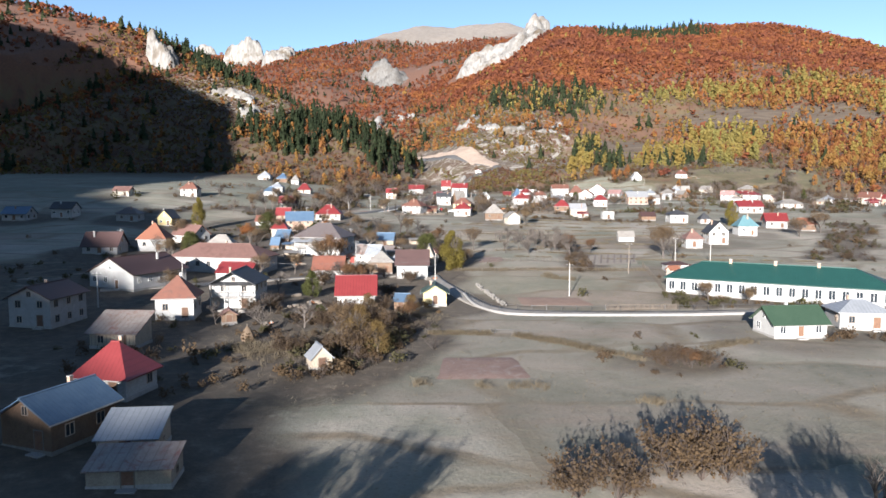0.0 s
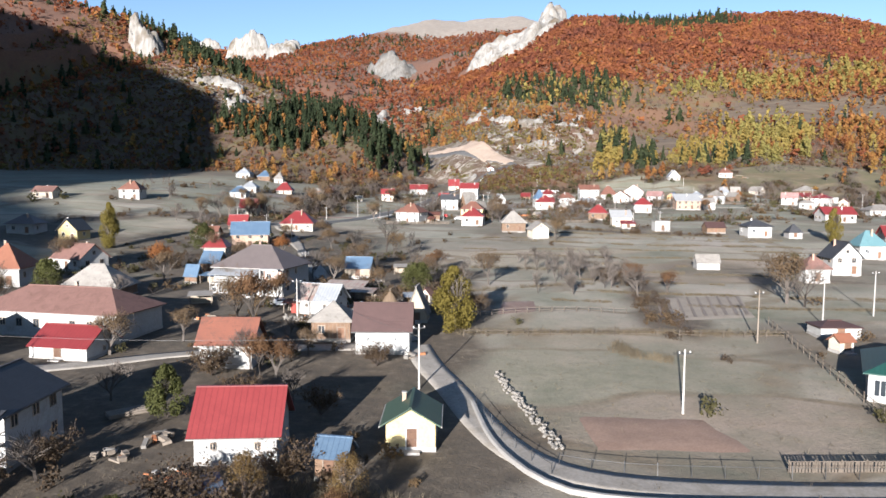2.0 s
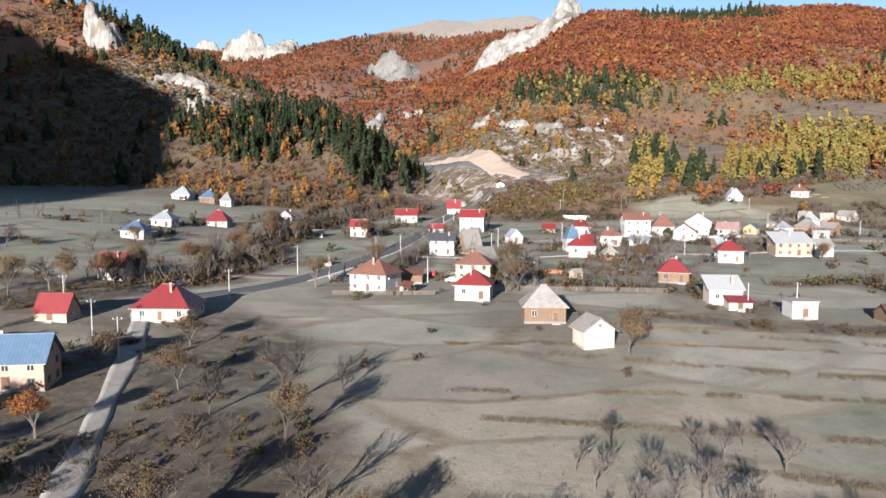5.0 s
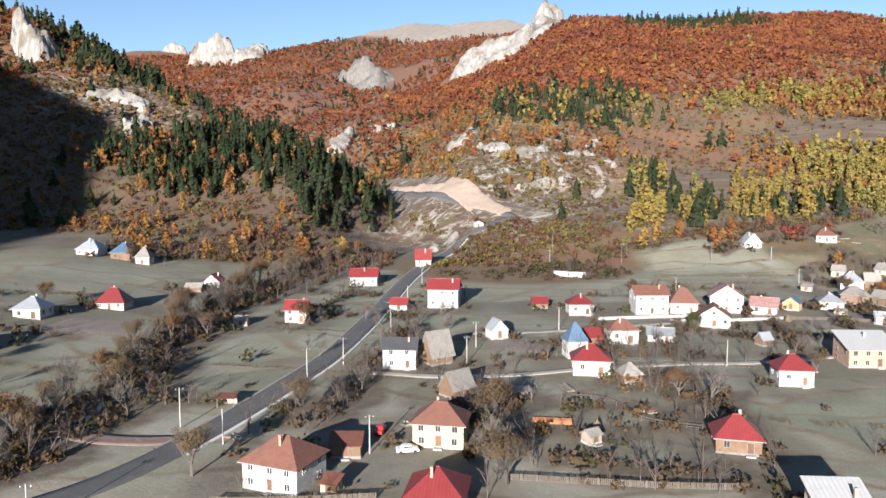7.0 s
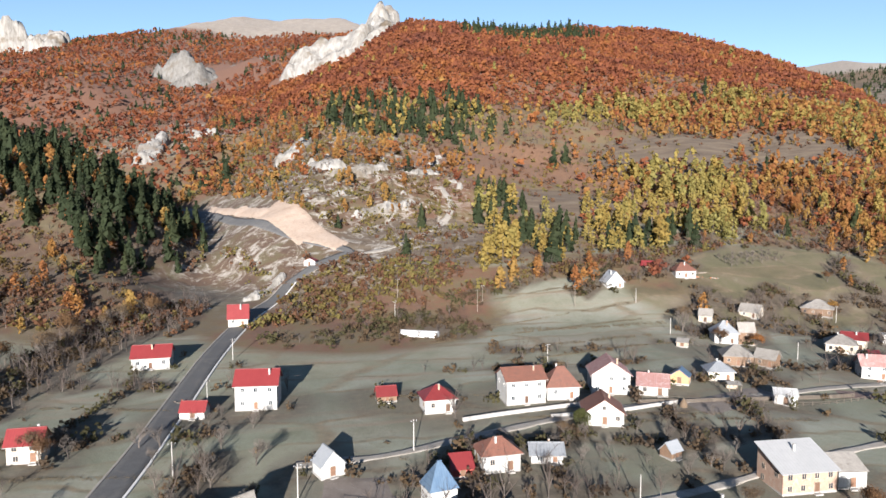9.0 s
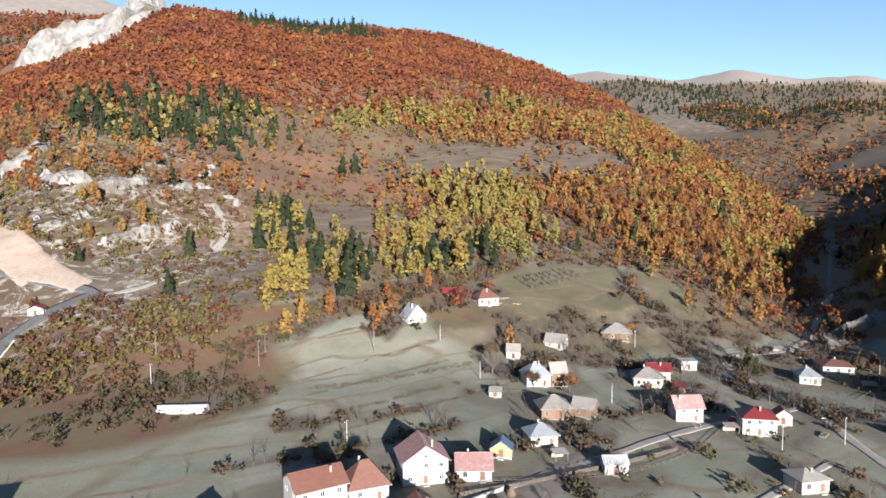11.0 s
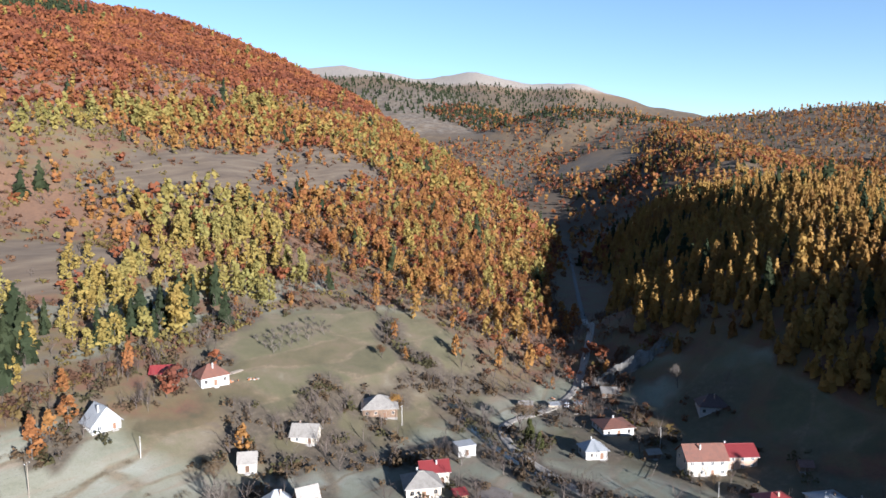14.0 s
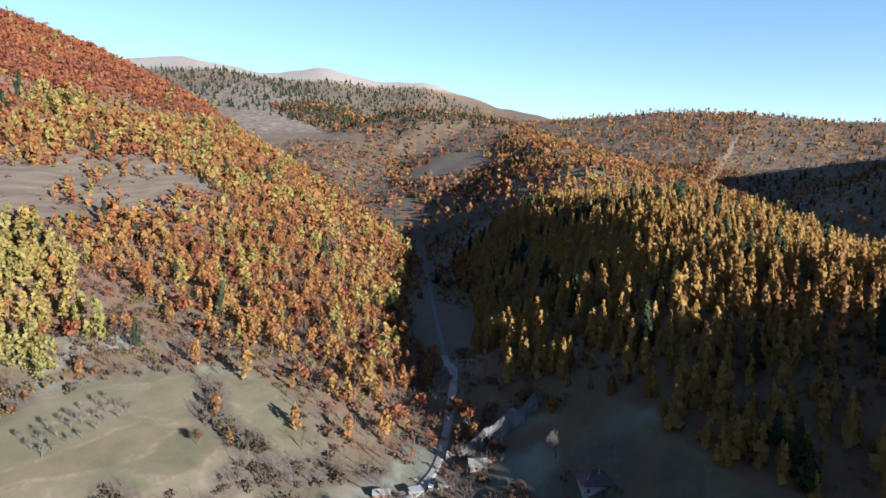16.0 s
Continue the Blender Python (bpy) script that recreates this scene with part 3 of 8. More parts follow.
col = mixed(nt, reckon(nt, 'MULTIPLY', edge("woods", 2.0), 0.85), col, ramp(nt, noise_node(nt, pos, 0.02, 6, 0.7), [(0.3, (0.054, 0.0418, 0.0259)), (0.5, (0.0936, 0.0634, 0.0346)), (0.62, (0.137, 0.09, 0.0418)), (0.78, (0.169, 0.119, 0.0756))]))
col = mixed(nt, edge("bald", 2.0), col, downs)
patch = reckon(nt, 'MULTIPLY', attr("rocky"), reckon(nt, 'MULTIPLY', reckon(nt, 'SUBTRACT', noise_node(nt, pos, 0.11, 5, 0.75, 1.2), 0.50, True), 9.0, True), True)
col = mixed(nt, patch, col, rock)
col = mixed(nt, 0.22, col, ramp(nt, n_tiny, [(0.3, (0.05, 0.045, 0.03)), (0.7, (0.5, 0.47, 0.4))]), 'OVERLAY')
col = mixed(nt, 1.0, col, (0.74, 0.735, 0.74), 'MULTIPLY')
link(nt, col, b.inputs["Base Color"])
b.inputs["Roughness"].default_value = 0.95
bumped(nt, b, reckon(nt, 'ADD', n_fine, reckon(nt, 'MULTIPLY', n_tiny, 0.45)), 0.5, 0.22)
land_mesh.materials.append(land_mat)
land = tagged(new("ground", land_mesh), "frosted valley meadows rising to autumn mountainsides", "ground", kind="structure")


# ---- strips laid on the ground ----
def resampled(nodes, step=2.5):
    pts = np.array(nodes, float)
    for _ in range(2):                                   # round the corners
        q = np.empty((2 * len(pts), 2))
        q[0], q[-1] = pts[0], pts[-1]
        q[1:-1:2] = 0.75 * pts[:-1] + 0.25 * pts[1:]
        q[2:-1:2] = 0.25 * pts[:-1] + 0.75 * pts[1:]
        pts = q
    s = np.r_[0, np.cumsum(np.hypot(*np.diff(pts, axis=0).T))]
    t = np.linspace(0, s[-1], max(2, int(s[-1] / step)))
    return np.stack([np.interp(t, s, pts[:, 0]), np.interp(t, s, pts[:, 1])], 1)


def normals2(p):
    d = np.gradient(p, axis=0)
    d /= np.hypot(d[:, 0], d[:, 1])[:, None] + 1e-9
    return np.stack([-d[:, 1], d[:, 0]], 1)


def strip(name, nodes, width, lift, mat, label, category, off=0.0, high=0.0, parent=None, step=2.5, ragged=0.0, kind="structure"):
    """A band that follows the ground along nodes: its top lifted, its edges sunk. With high it becomes a low wall."""
    p = resampled(nodes, step)
    n = normals2(p)
    p = p + n * off
    w = width / 2 * (1 + ragged * grain(p[:, 0], p[:, 1], 6.0, 3))
    lines = []
    for f in (-1, -0.98, -0.5, 0, 0.5, 0.98, 1):
        q = p + n * (f * w)[:, None]
        z = ground(q[:, 0], q[:, 1])
        lines.append([q, z])
    if high or lift > 0.3:
        top = np.max([z for _, z in lines], axis=0) + lift + high
        heights = [l[1] - 0.6 if abs(f) == 1 else top for f, l in zip((-1, -.98, -.5, 0, .5, .98, 1), lines)]
    else:
        heights = [l[1] - 0.5 if abs(f) == 1 else l[1] + lift for f, l in zip((-1, -.98, -.5, 0, .5, .98, 1), lines)]
    co = np.stack([np.column_stack([l[0], h]) for l, h in zip(lines, heights)], 1)
    k = co.shape[1]
    i = np.arange(len(p) * k).reshape(len(p), k)
    q = np.stack([i[:-1, :-1], i[:-1, 1:], i[1:, 1:], i[1:, :-1]], -1).reshape(-1, 4)[:, ::-1]
    me = mesh_from(name, co.reshape(-1, 3), q)
    me.materials.append(mat)
    ob = new(name, me)
    if parent is None:
        tagged(ob, label, category, kind=kind)
    else:
        ob.parent = parent
    return ob


def patch_of(name, corners, lift, mat, label, category, cell=2.0):
    """A four-cornered plot draped on the ground."""
    a, b2, c, d = [np.array(v, float) for v in corners]
    nu = max(3, int(np.hypot(*(b2 - a)) / cell))
    nv = max(3, int(np.hypot(*(d - a)) / cell))
    u, v = np.meshgrid(np.linspace(0, 1, nu), np.linspace(0, 1, nv))
    q = (a * ((1 - u) * (1 - v))[..., None] + b2 * (u * (1 - v))[..., None] + c * (u * v)[..., None] + d * ((1 - u) * v)[..., None])
    q = q + 0.5 * np.stack([grain(q[..., 0], q[..., 1], 3.0, 7), grain(q[..., 0], q[..., 1], 3.0, 8)], -1)
    rim = (u < 1e-6) | (u > 1 - 1e-6) | (v < 1e-6) | (v > 1 - 1e-6)
    z = ground(q[..., 0], q[..., 1]) + np.where(rim, -0.3, lift)
    i = np.arange(u.size).reshape(u.shape)
    faces = np.stack([i[:-1, :-1], i[:-1, 1:], i[1:, 1:], i[1:, :-1]], -1).reshape(-1, 4)
    if np.cross(b2 - a, d - a) < 0:
        faces = faces[:, ::-1]
    me = mesh_from(name, np.concatenate([q, z[..., None]], -1).reshape(-1, 3), faces)
    me.materials.append(mat)
    return tagged(new(name, me), label, category, kind="structure")


MAIN_ROAD = [(-75, 322), (-62, 333), (-52, 342), (-43, 352), (-37, 365), (-31, 381), (-25, 398), (-18, 421), (-12, 455), (-7, 506), (-1, 551), (8, 592), (22, 622), (42, 638), (56, 645), (30, 660), (4, 700), (-14, 760), (-40, 850), (-60, 900)]
strip("road", MAIN_ROAD[:13], 6.2, 0.16, asphalt, "grey asphalt road through the valley", "road")
strip("road", MAIN_ROAD[12:], 6.0, 0.2, asphalt, "grey asphalt road curving into the gorge", "road")
for side in (-1, 1):
    strip("trim", MAIN_ROAD[4:13], 0.55, 0.22, paint_white if side < 0 else gravel, "pale kerb strip along the road", "kerb", off=3.4 * side)
strip("path", [(-33, 372), (-46, 369), (-64, 373)], 4.0, 0.08, earth, "gravel side track with worn earth", "track", ragged=0.3)
strip("path", [(-3, 176), (-1, 166), (2, 158), (5, 147), (8, 139), (12, 134), (18, 131.5), (26, 130.5), (42, 130.5), (70, 131)], 4.0, 0.08, gravel, "pale gravel village lane", "lane")
strip("path", [(-3, 176), (-30, 172), (-52, 160), (-75, 150)], 3.4, 0.10, gravel, "gravel lane between houses", "lane", ragged=0.2)
strip("path", [(-4, 178), (-20, 205), (-30, 240), (-42, 275), (-50, 300), (-62, 330)], 3.6, 0.10, gravel, "gravel lane between houses", "lane", ragged=0.3)
strip("path", [(40, 640), (58, 642), (77, 650), (104, 677), (120, 700), (118, 730)], 3.2, 0.12, gravel, "dusty dirt track up the slope", "track", ragged=0.4)
strip("path", [(442, 576), (400, 552), (380, 540), (340, 524), (301, 513), (268, 520), (253, 504), (245, 485), (236, 460), (218, 439), (205, 415), (190, 380)], 3.4, 0.12, gravel, "pale gravel valley road", "road", ragged=0.15)
strip("path", [(442, 576), (520, 622), (640, 690), (760, 760)], 2.8, 0.15, asphalt, "gravel road up the dark side valley", "road", ragged=0.2)
strip("path", [(20, 445), (40, 444), (60, 452), (100, 462), (140, 462), (185, 470), (236, 466)], 3.0, 0.10, gravel, "gravel lane past the farms", "lane", ragged=0.3)
strip("path", [(-6, 410), (20, 405), (60, 414), (100, 418), (140, 428), (200, 436)], 2.6, 0.10, gravel, "gravel lane past the farms", "lane", ragged=0.3)
strip("water", [(268, 540), (256, 520), (243, 492), (240, 473), (243, 452), (247, 428), (255, 400)], 3.5, 0.05, water_mat, "dark shallow stream between banks", "stream", ragged=0.3)
strip("water", [(-10, 600), (-33, 578), (-50, 549), (-60, 502), (-62, 464), (-61, 425), (-60, 396), (-58, 372), (-70, 345), (-90, 320)], 2.6, 0.05, water_mat, "dark shallow stream below bushes", "stream", ragged=0.3)
patch_of("field", [(-3, 86), (14, 86.5), (11, 100), (-1, 100)], 0.10, earth, "brown dug garden plot", "plot")
patch_of("field", [(14.6, 137.8), (33.2, 137.0), (30, 149), (14.2, 150.2)], 0.10, pitch_earth, "reddish bare sports pitch end", "plot")
patch_of("field", [(8, 193), (19, 196), (20, 208), (10, 207)], 0.10, earth, "brown dug garden plot", "plot")
patch_of("field", [(38, 190), (56, 194), (62, 215), (43, 213)], 0.10, dry_soil, "furrowed tan field", "field")
patch_of("field", [(-98, 428), (-74, 432), (-76, 456), (-98, 446)], 0.10, plough, "dark ploughed field", "field")
patch_of("field", [(22, 424), (40, 424), (38, 436), (24, 440)], 0.10, plough, "dark dug garden plot", "plot")
patch_of("field", [(120, 448), (152, 462), (150, 472), (118, 462)], 0.10, plough, "dark garden plot beside the lane", "plot")
patch_of("field", [(170, 468), (188, 462), (184, 454), (166, 458)], 0.10, earth, "brown garden plot", "plot")
patch_of("field", [(216, 478), (230, 486), (228, 500), (214, 492)], 0.10, plough, "dark garden plot", "plot")
patch_of("bank", [(25, 662), (46, 646), (54, 654), (36, 684)], 0.35, cut_bank, "fresh pale cut in the hillside above the road", "bank", 2.0)
patch_of("bank", [(4, 708), (28, 655), (41, 675), (20, 726)], 0.42, cut_bank, "fresh pale cut in the hillside above the road", "bank", 2.0)
patch_of("bank", [(-13, 768), (7, 702), (16, 710), (-3, 772)], 0.5, cut_bank, "fresh pale cut in the hillside above the road", "bank", 2.0)
patch_of("bank", [(-36, 840), (-11, 760), (-3, 763), (-29, 844)], 0.6, cut_bank, "fresh pale cut in the hillside above the road", "bank", 2.0)

# ---- building blocks ----
def poly(name, verts, faces, mat, parent=None, label="", at=None):
    me = bpy.data.meshes.new(name)
    me.from_pydata(verts, [], faces)
    me.materials.append(mat)
    me.update()
    ob = new(name, me)
    if parent is not None:
        ob.parent = parent
    if label:
        ob["label"] = label
    if at is not None:
        ob.matrix_basis = at
    return ob


def part(name, bm, mat, parent, label=""):
    me = bpy.data.meshes.new(name)
    bm.to_mesh(me)
    bm.free()
    me.materials.append(mat)
    ob = new(name, me)
    ob.parent = parent
    if label:
        ob["label"] = label
    return ob


BOX_F = [(0, 3, 2, 1), (4, 5, 6, 7), (0, 1, 5, 4), (1, 2, 6, 5), (2, 3, 7, 6), (3, 0, 4, 7)]


def box_v(x0, x1, y0, y1, z0, z1):
    return [(x0, y0, z0), (x1, y0, z0), (x1, y1, z0), (x0, y1, z0), (x0, y0, z1), (x1, y0, z1), (x1, y1, z1), (x0, y1, z1)]


def boxes(name, spans, mat, parent=None, label="", at=None):
    v, f = [], []
    for s in spans:
        f += [tuple(i + len(v) for i in q) for q in BOX_F]
        v += box_v(*s)
    return poly(name, v, f, mat, parent, label, at)


def slab(v4, t):
    """A sheet of thickness t below four corners."""
    a, b2, c, d = [Vector(v) for v in v4]
    n = (b2 - a).cross(d - a).normalized() * t
    v = [tuple(q - n) for q in (a, b2, c, d)] + [tuple(q) for q in (a, b2, c, d)]
    return v, list(BOX_F)


def empty(name, x, y, z, rot):
    e = new(name)
    e.empty_display_size = 0.5
    e.matrix_basis = pose(x, y, z, 0, 0, rot)
    return e


WINDOW_MESH = {}


def lattice_frame(name, xs, zs, holes, mat, parent, at, y0=-0.06, y1=0.03):
    """One connected frame: a grid of cells with some left open."""
    nx, nz = len(xs), len(zs)
    v = [(a, y0, c) for c in zs for a in xs] + [(a, y1, c) for c in zs for a in xs]
    f, n = [], nx * nz
    solid = {(i, k) for i in range(nx - 1) for k in range(nz - 1)} - set(holes)
    for i, k in solid:
        a, b2, c, d = k * nx + i, k * nx + i + 1, (k + 1) * nx + i + 1, (k + 1) * nx + i
        f += [(a, b2, c, d), (a + n, d + n, c + n, b2 + n)]
        for (p, q), other in (((a, b2), (i, k - 1)), ((b2, c), (i + 1, k)), ((c, d), (i, k + 1)), ((d, a), (i - 1, k))):
            if other not in solid:
                f.append((q, p, p + n, q + n))
    return poly(name, v, f, mat, parent, "", at)



def window(parent, x, y, z, turn, w, h, white, shut=False):
    """A window on a wall, its face towards local -y turned by turn degrees: frame with cross bar and sill, and two panes."""
    key = (round(w, 1), round(h, 1), white, shut)
    at = pose(x, y, z, 0, 0, turn)
    if key not in WINDOW_MESH:
        t = 0.09
        fr = lattice_frame("window", [-w / 2, -w / 2 + t, -0.04, 0.04, w / 2 - t, w / 2], [-h / 2, -h / 2 + t, h / 2 - t, h / 2], {(1, 1), (3, 1)}, white_frame if white else frame_mat, parent, at)
        p = boxes("pane", [(-w / 2 + t, -0.04, -0.035, 0.02, -h / 2 + t, h / 2 - t)], shutter_mat if shut else glass, fr)
        q = boxes("pane", [(0.04, w / 2 - t, -0.035, 0.02, -h / 2 + t, h / 2 - t)], shutter_mat if shut else glass, fr)
        WINDOW_MESH[key] = (fr.data, p.data)
        return fr
    fm, pm = WINDOW_MESH[key]
    fr = new("window", fm)
    fr.parent, fr.matrix_basis = parent, at
    a = new("pane", pm)
    a.parent = fr
    b2 = new("pane", pm)
    b2.parent, b2.matrix_basis = fr, pose(w / 2 - 0.05, 0, 0)
    return fr


ROOF_WORD = {"red": "red sheet-metal", "tile": "orange-brown tiled", "orange": "bright orange tiled", "brown": "brown tiled", "rust": "rusty brown tiled", "darkbrown": "dark brown", "dark": "dark grey",
             "greybrown": "grey-brown tiled", "grey": "weathered grey shingle", "greymetal": "grey sheet-metal", "white": "pale sheet-metal", "bluemetal": "blue-grey sheet-metal", "rustmetal": "rusty patched sheet-metal",
             "green": "green sheet-metal", "mossgreen": "dark green sheet-metal", "teal": "teal sheet-metal", "pink": "faded red sheet-metal", "brick": "bare concrete"}
WALL_WORD = {"white": "white plastered", "cream": "cream plastered", "yellow": "pale yellow plastered", "grey": "grey plastered", "brick": "bare brick", "wood": "dark timber", "plank": "grey plank", "red": "red boarded", "orange": "orange plastered"}
SHAPE_WORD = {"hip": "hipped", "gx": "gabled", "mono": "single-pitch", "flat": "flat"}
RNG = random.Random(5)
HOUSE_SPOTS = []                              # x, y, width and depth of each house


def house(x, y, rot, w, d, eave, ridge, shape, roof, wall, extra=""):
    """A house standing at x, y, its front (local -y) turned by rot degrees; gx and gy: the ridge runs along the front or from front to back."""
    front = 0                                  # which wall is the front: 0 is local -y, 3 is local -x
    if shape == "gy":
        shape, w, d, rot, front = "gx", d, w, rot + 90, 3
    HOUSE_SPOTS.append((x, y, w, d))
    base = min(gz(x + a * w / 2, y + b2 * d / 2) for a in (-1, 1) for b2 in (-1, 1))
    small = w * d < 26 or eave < 2.2
    kind = "shed" if small else ("barn" if wall in ("wood", "plank") and roof in ("grey", "rustmetal", "brown") else "house")
    e = empty(kind, x, y, base, rot)
    opts = extra.split("+") if extra else []
    extra = "balcony" if "balcony" in opts else "terrace" if "terrace" in opts else ""
    words = f"{WALL_WORD[wall]} {kind} with {ROOF_WORD[roof]} {SHAPE_WORD[shape]} roof"
    if extra:
        words += " and a front " + extra
    tagged(e, words, kind, "village houses" if kind == "house" else "village sheds")
    wm, rm = WALL[wall], ROOF[roof]
    hx, hy = w / 2, d / 2
    foot = 0.9
    # plinth
    boxes("plinth", [(-hx - 0.06, hx + 0.06, -hy - 0.06, hy + 0.06, -1.2, foot * 0.55)], concrete if wall != "wood" else stone_mat, e)
    # walls
    if shape == "gx":
        v = [(-hx, -hy, 0), (hx, -hy, 0), (hx, hy, 0), (-hx, hy, 0), (-hx, -hy, eave), (hx, -hy, eave), (hx, hy, eave), (-hx, hy, eave), (-hx, 0, ridge - 0.12), (hx, 0, ridge - 0.12)]
        f = [(0, 1, 5, 4), (2, 3, 7, 6), (1, 2, 6, 9, 5), (3, 0, 4, 8, 7), (4, 5, 9, 8), (6, 7, 8, 9), (0, 3, 2, 1)]
    elif shape == "mono":
        v = box_v(-hx, hx, -hy, hy, 0, eave)
        v = v[:6] + [(hx, hy, ridge - 0.12), (-hx, hy, ridge - 0.12)]
        f = list(BOX_F)
    else:
        v, f = box_v(-hx, hx, -hy, hy, 0, eave), list(BOX_F)
    poly("wall", v, f, wm, e)
    # roof
    o = 0.28 if small else 0.55
    pitch = (ridge - eave) / hy
    if shape == "gx":
        lo = eave - pitch * o
        fx = 1.1 if extra == "balcony" else 0.0          # the roof reaches out over a balcony
        for s in (-1, 1):
            if s < 0:
                c = [(-hx - o - fx, -hy - o, lo + 0.14), (hx + o, -hy - o, lo + 0.14), (hx + o, 0, ridge + 0.14), (-hx - o - fx, 0, ridge + 0.14)]
            else:
                c = [(-hx - o - fx, 0, ridge + 0.14), (hx + o, 0, ridge + 0.14), (hx + o, hy + o, lo + 0.14), (-hx - o - fx, hy + o, lo + 0.14)]
            v, f = slab(c, 0.14)
            poly("roof", v, f, rm, e)
        boxes("ridge_cap", [(-hx - o, hx + o, -0.14, 0.14, ridge + 0.08, ridge + 0.2)], rm, e)
    elif shape == "hip":
        lo = eave - pitch * o * 0.6
        r = max(0.15, hx - hy * 0.95)
        v = [(-hx - o, -hy - o, lo), (hx + o, -hy - o, lo), (hx + o, hy + o, lo), (-hx - o, hy + o, lo)]
        v += [(a, b2, c + 0.14) for a, b2, c in v] + [(-r, 0, ridge), (r, 0, ridge)]
        f = [(0, 3, 2, 1), (0, 1, 5, 4), (1, 2, 6, 5), (2, 3, 7, 6), (3, 0, 4, 7), (4, 5, 9, 8), (5, 6, 9), (6, 7, 8, 9), (7, 4, 8)]
        poly("roof", v, f, rm, e)
        boxes("ridge_cap", [(-r - 0.1, r + 0.1, -0.13, 0.13, ridge - 0.1, ridge + 0.08)], rm, e)
    elif shape == "mono":
        sl = (ridge - eave) / d
        v, f = slab([(-hx - o, -hy - o, eave - sl * o + 0.12), (hx + o, -hy - o, eave - sl * o + 0.12), (hx + o, hy + o, ridge + sl * o + 0.12), (-hx - o, hy + o, ridge + sl * o + 0.12)], 0.12)
        poly("roof", v, f, rm, e)
    else:
        boxes("roof", [(-hx - 0.2, hx + 0.2, -hy - 0.2, hy + 0.2, eave, eave + 0.25)], rm, e)
    # chimney
    if not small and kind == "house" and "bare" not in opts:
        cx, cy = RNG.uniform(-0.3, 0.3) * w, RNG.choice((-1, 1)) * 0.18 * d
        if shape == "hip":
            cx *= 0.5
        top = ridge + 0.4
        ch = boxes("chimney", [(cx - 0.2, cx + 0.2, cy - 0.2, cy + 0.2, eave + 0.2, top)], WALL["brick"] if RNG.random() < 0.5 else WALL["white"], e)
        boxes("chimney_cap", [(cx - 0.25, cx + 0.25, cy - 0.25, cy + 0.25, top, top + 0.08)], concrete, ch)
    # gutters under the eaves
    if kind == "house" and shape in ("gx", "hip"):
        for s in (-1, 1):
            yy = s * (hy + o + 0.04)
            boxes("gutter", [(-hx - o, hx + o, yy - 0.06, yy + 0.06, lo - 0.02, lo + 0.1)], metal_dark if roof in ("dark", "darkbrown") else concrete, e)
    # openings
    storeys = 2 if eave > 4.3 else 1
    white = wall in ("white", "cream", "yellow", "brick") and RNG.random() < 0.45
    ww, wh = (0.6, 0.7) if small or "bare" in opts else (1.05, 1.25)
    for side, (length, out, turn) in enumerate(((w, hy, 0), (d, hx, 90), (w, hy, 180), (d, hx, 270))):
        if kind != "house" and side not in (0, front, 1):
            continue
        n = max(1, int(length / 2.9))
        if small:
            n = 1
        if kind == "barn" and side != front:
            continue
        for s in range(storeys):
            zc = (eave / storeys) * s + (eave / storeys) * 0.56 + 0.1
            for k in range(n):
                along_x = (k + 0.5) / n * length - length / 2 + RNG.uniform(-0.15, 0.15)
                c, sn = math.cos(radians(turn)), math.sin(radians(turn))
                px, py = along_x * c + out * sn, along_x * sn - out * c
                if "bare" in opts and (side == front and k == 0 and n > 2):
                    continue
                if side == front and s == 0 and k == n // 2 and "bare" not in opts:
                    dh = min(2.05, eave - 0.3)
                    dr = boxes("door", [(-0.5, 0.5, -0.05, 0.02, 0, dh)], door_mat, e, "", pose(px, py, 0.25, 0, 0, turn))
                    lattice_frame("door_frame" if kind == "house" else "door_post", [-0.6, -0.5, 0.5, 0.6], [0, dh, dh + 0.1], {(1, 0)}, white_frame if kind == "house" and white else old_wood, dr, None, -0.08, 0.02)
                    boxes("handle", [(0.34, 0.42, -0.11, -0.05, 0.95, 1.05)], metal_dark, dr)
                    boxes("step", [(-0.8, 0.8, -0.9, 0.0, -0.9, 0.0)], concrete, dr)
                    continue
                if kind == "house" and side in (1, 2, 3) and RNG.random() < 0.35:
                    continue
                if zc - wh / 2 < 0.6:
                    continue
                window(e, px, py, zc, turn, ww, wh, white, roof == "mossgreen" and wall == "yellow")
        if shape == "gx" and side in (1, 3) and ridge - eave > 1.6 and kind == "house":
            c, sn = math.cos(radians(turn)), math.sin(radians(turn))
            window(e, out * sn, -out * c, eave + (ridge - eave) * 0.35, turn, 0.8, 0.95, white)
    if kind == "barn" and front == 0:
        planks = max(6, int(w / 0.55))
        for k in range(planks):
            a = -hx + (k + 0.5) * w / planks
            boxes("plank", [(a - 0.02, a + 0.02, -hy - 0.04, -hy, 0.5, eave - 0.05)], old_wood, e)
    if extra == "balcony":
        # the gable front has a roofed balcony along the upper floor and a stone terrace below
        out = -hx - 1.3
        z1 = eave / 2 + 0.1
        boxes("balcony", [(out, -hx, -hy, hy, z1 - 0.14, z1)], concrete, e, "white concrete balcony slab")
        rail = boxes("railing", [(out, out + 0.06, -hy, hy, z1 + 0.9, z1 + 0.98), (out, -hx, -hy, -hy + 0.06, z1 + 0.9, z1 + 0.98), (out, -hx, hy - 0.06, hy, z1 + 0.9, z1 + 0.98)], metal_dark, e)
        for k in range(int(d / 0.35)):
            yy = -hy + 0.2 + k * 0.35
            boxes("baluster", [(out + 0.01, out + 0.05, yy - 0.02, yy + 0.02, z1, z1 + 0.9)], metal_dark, rail)
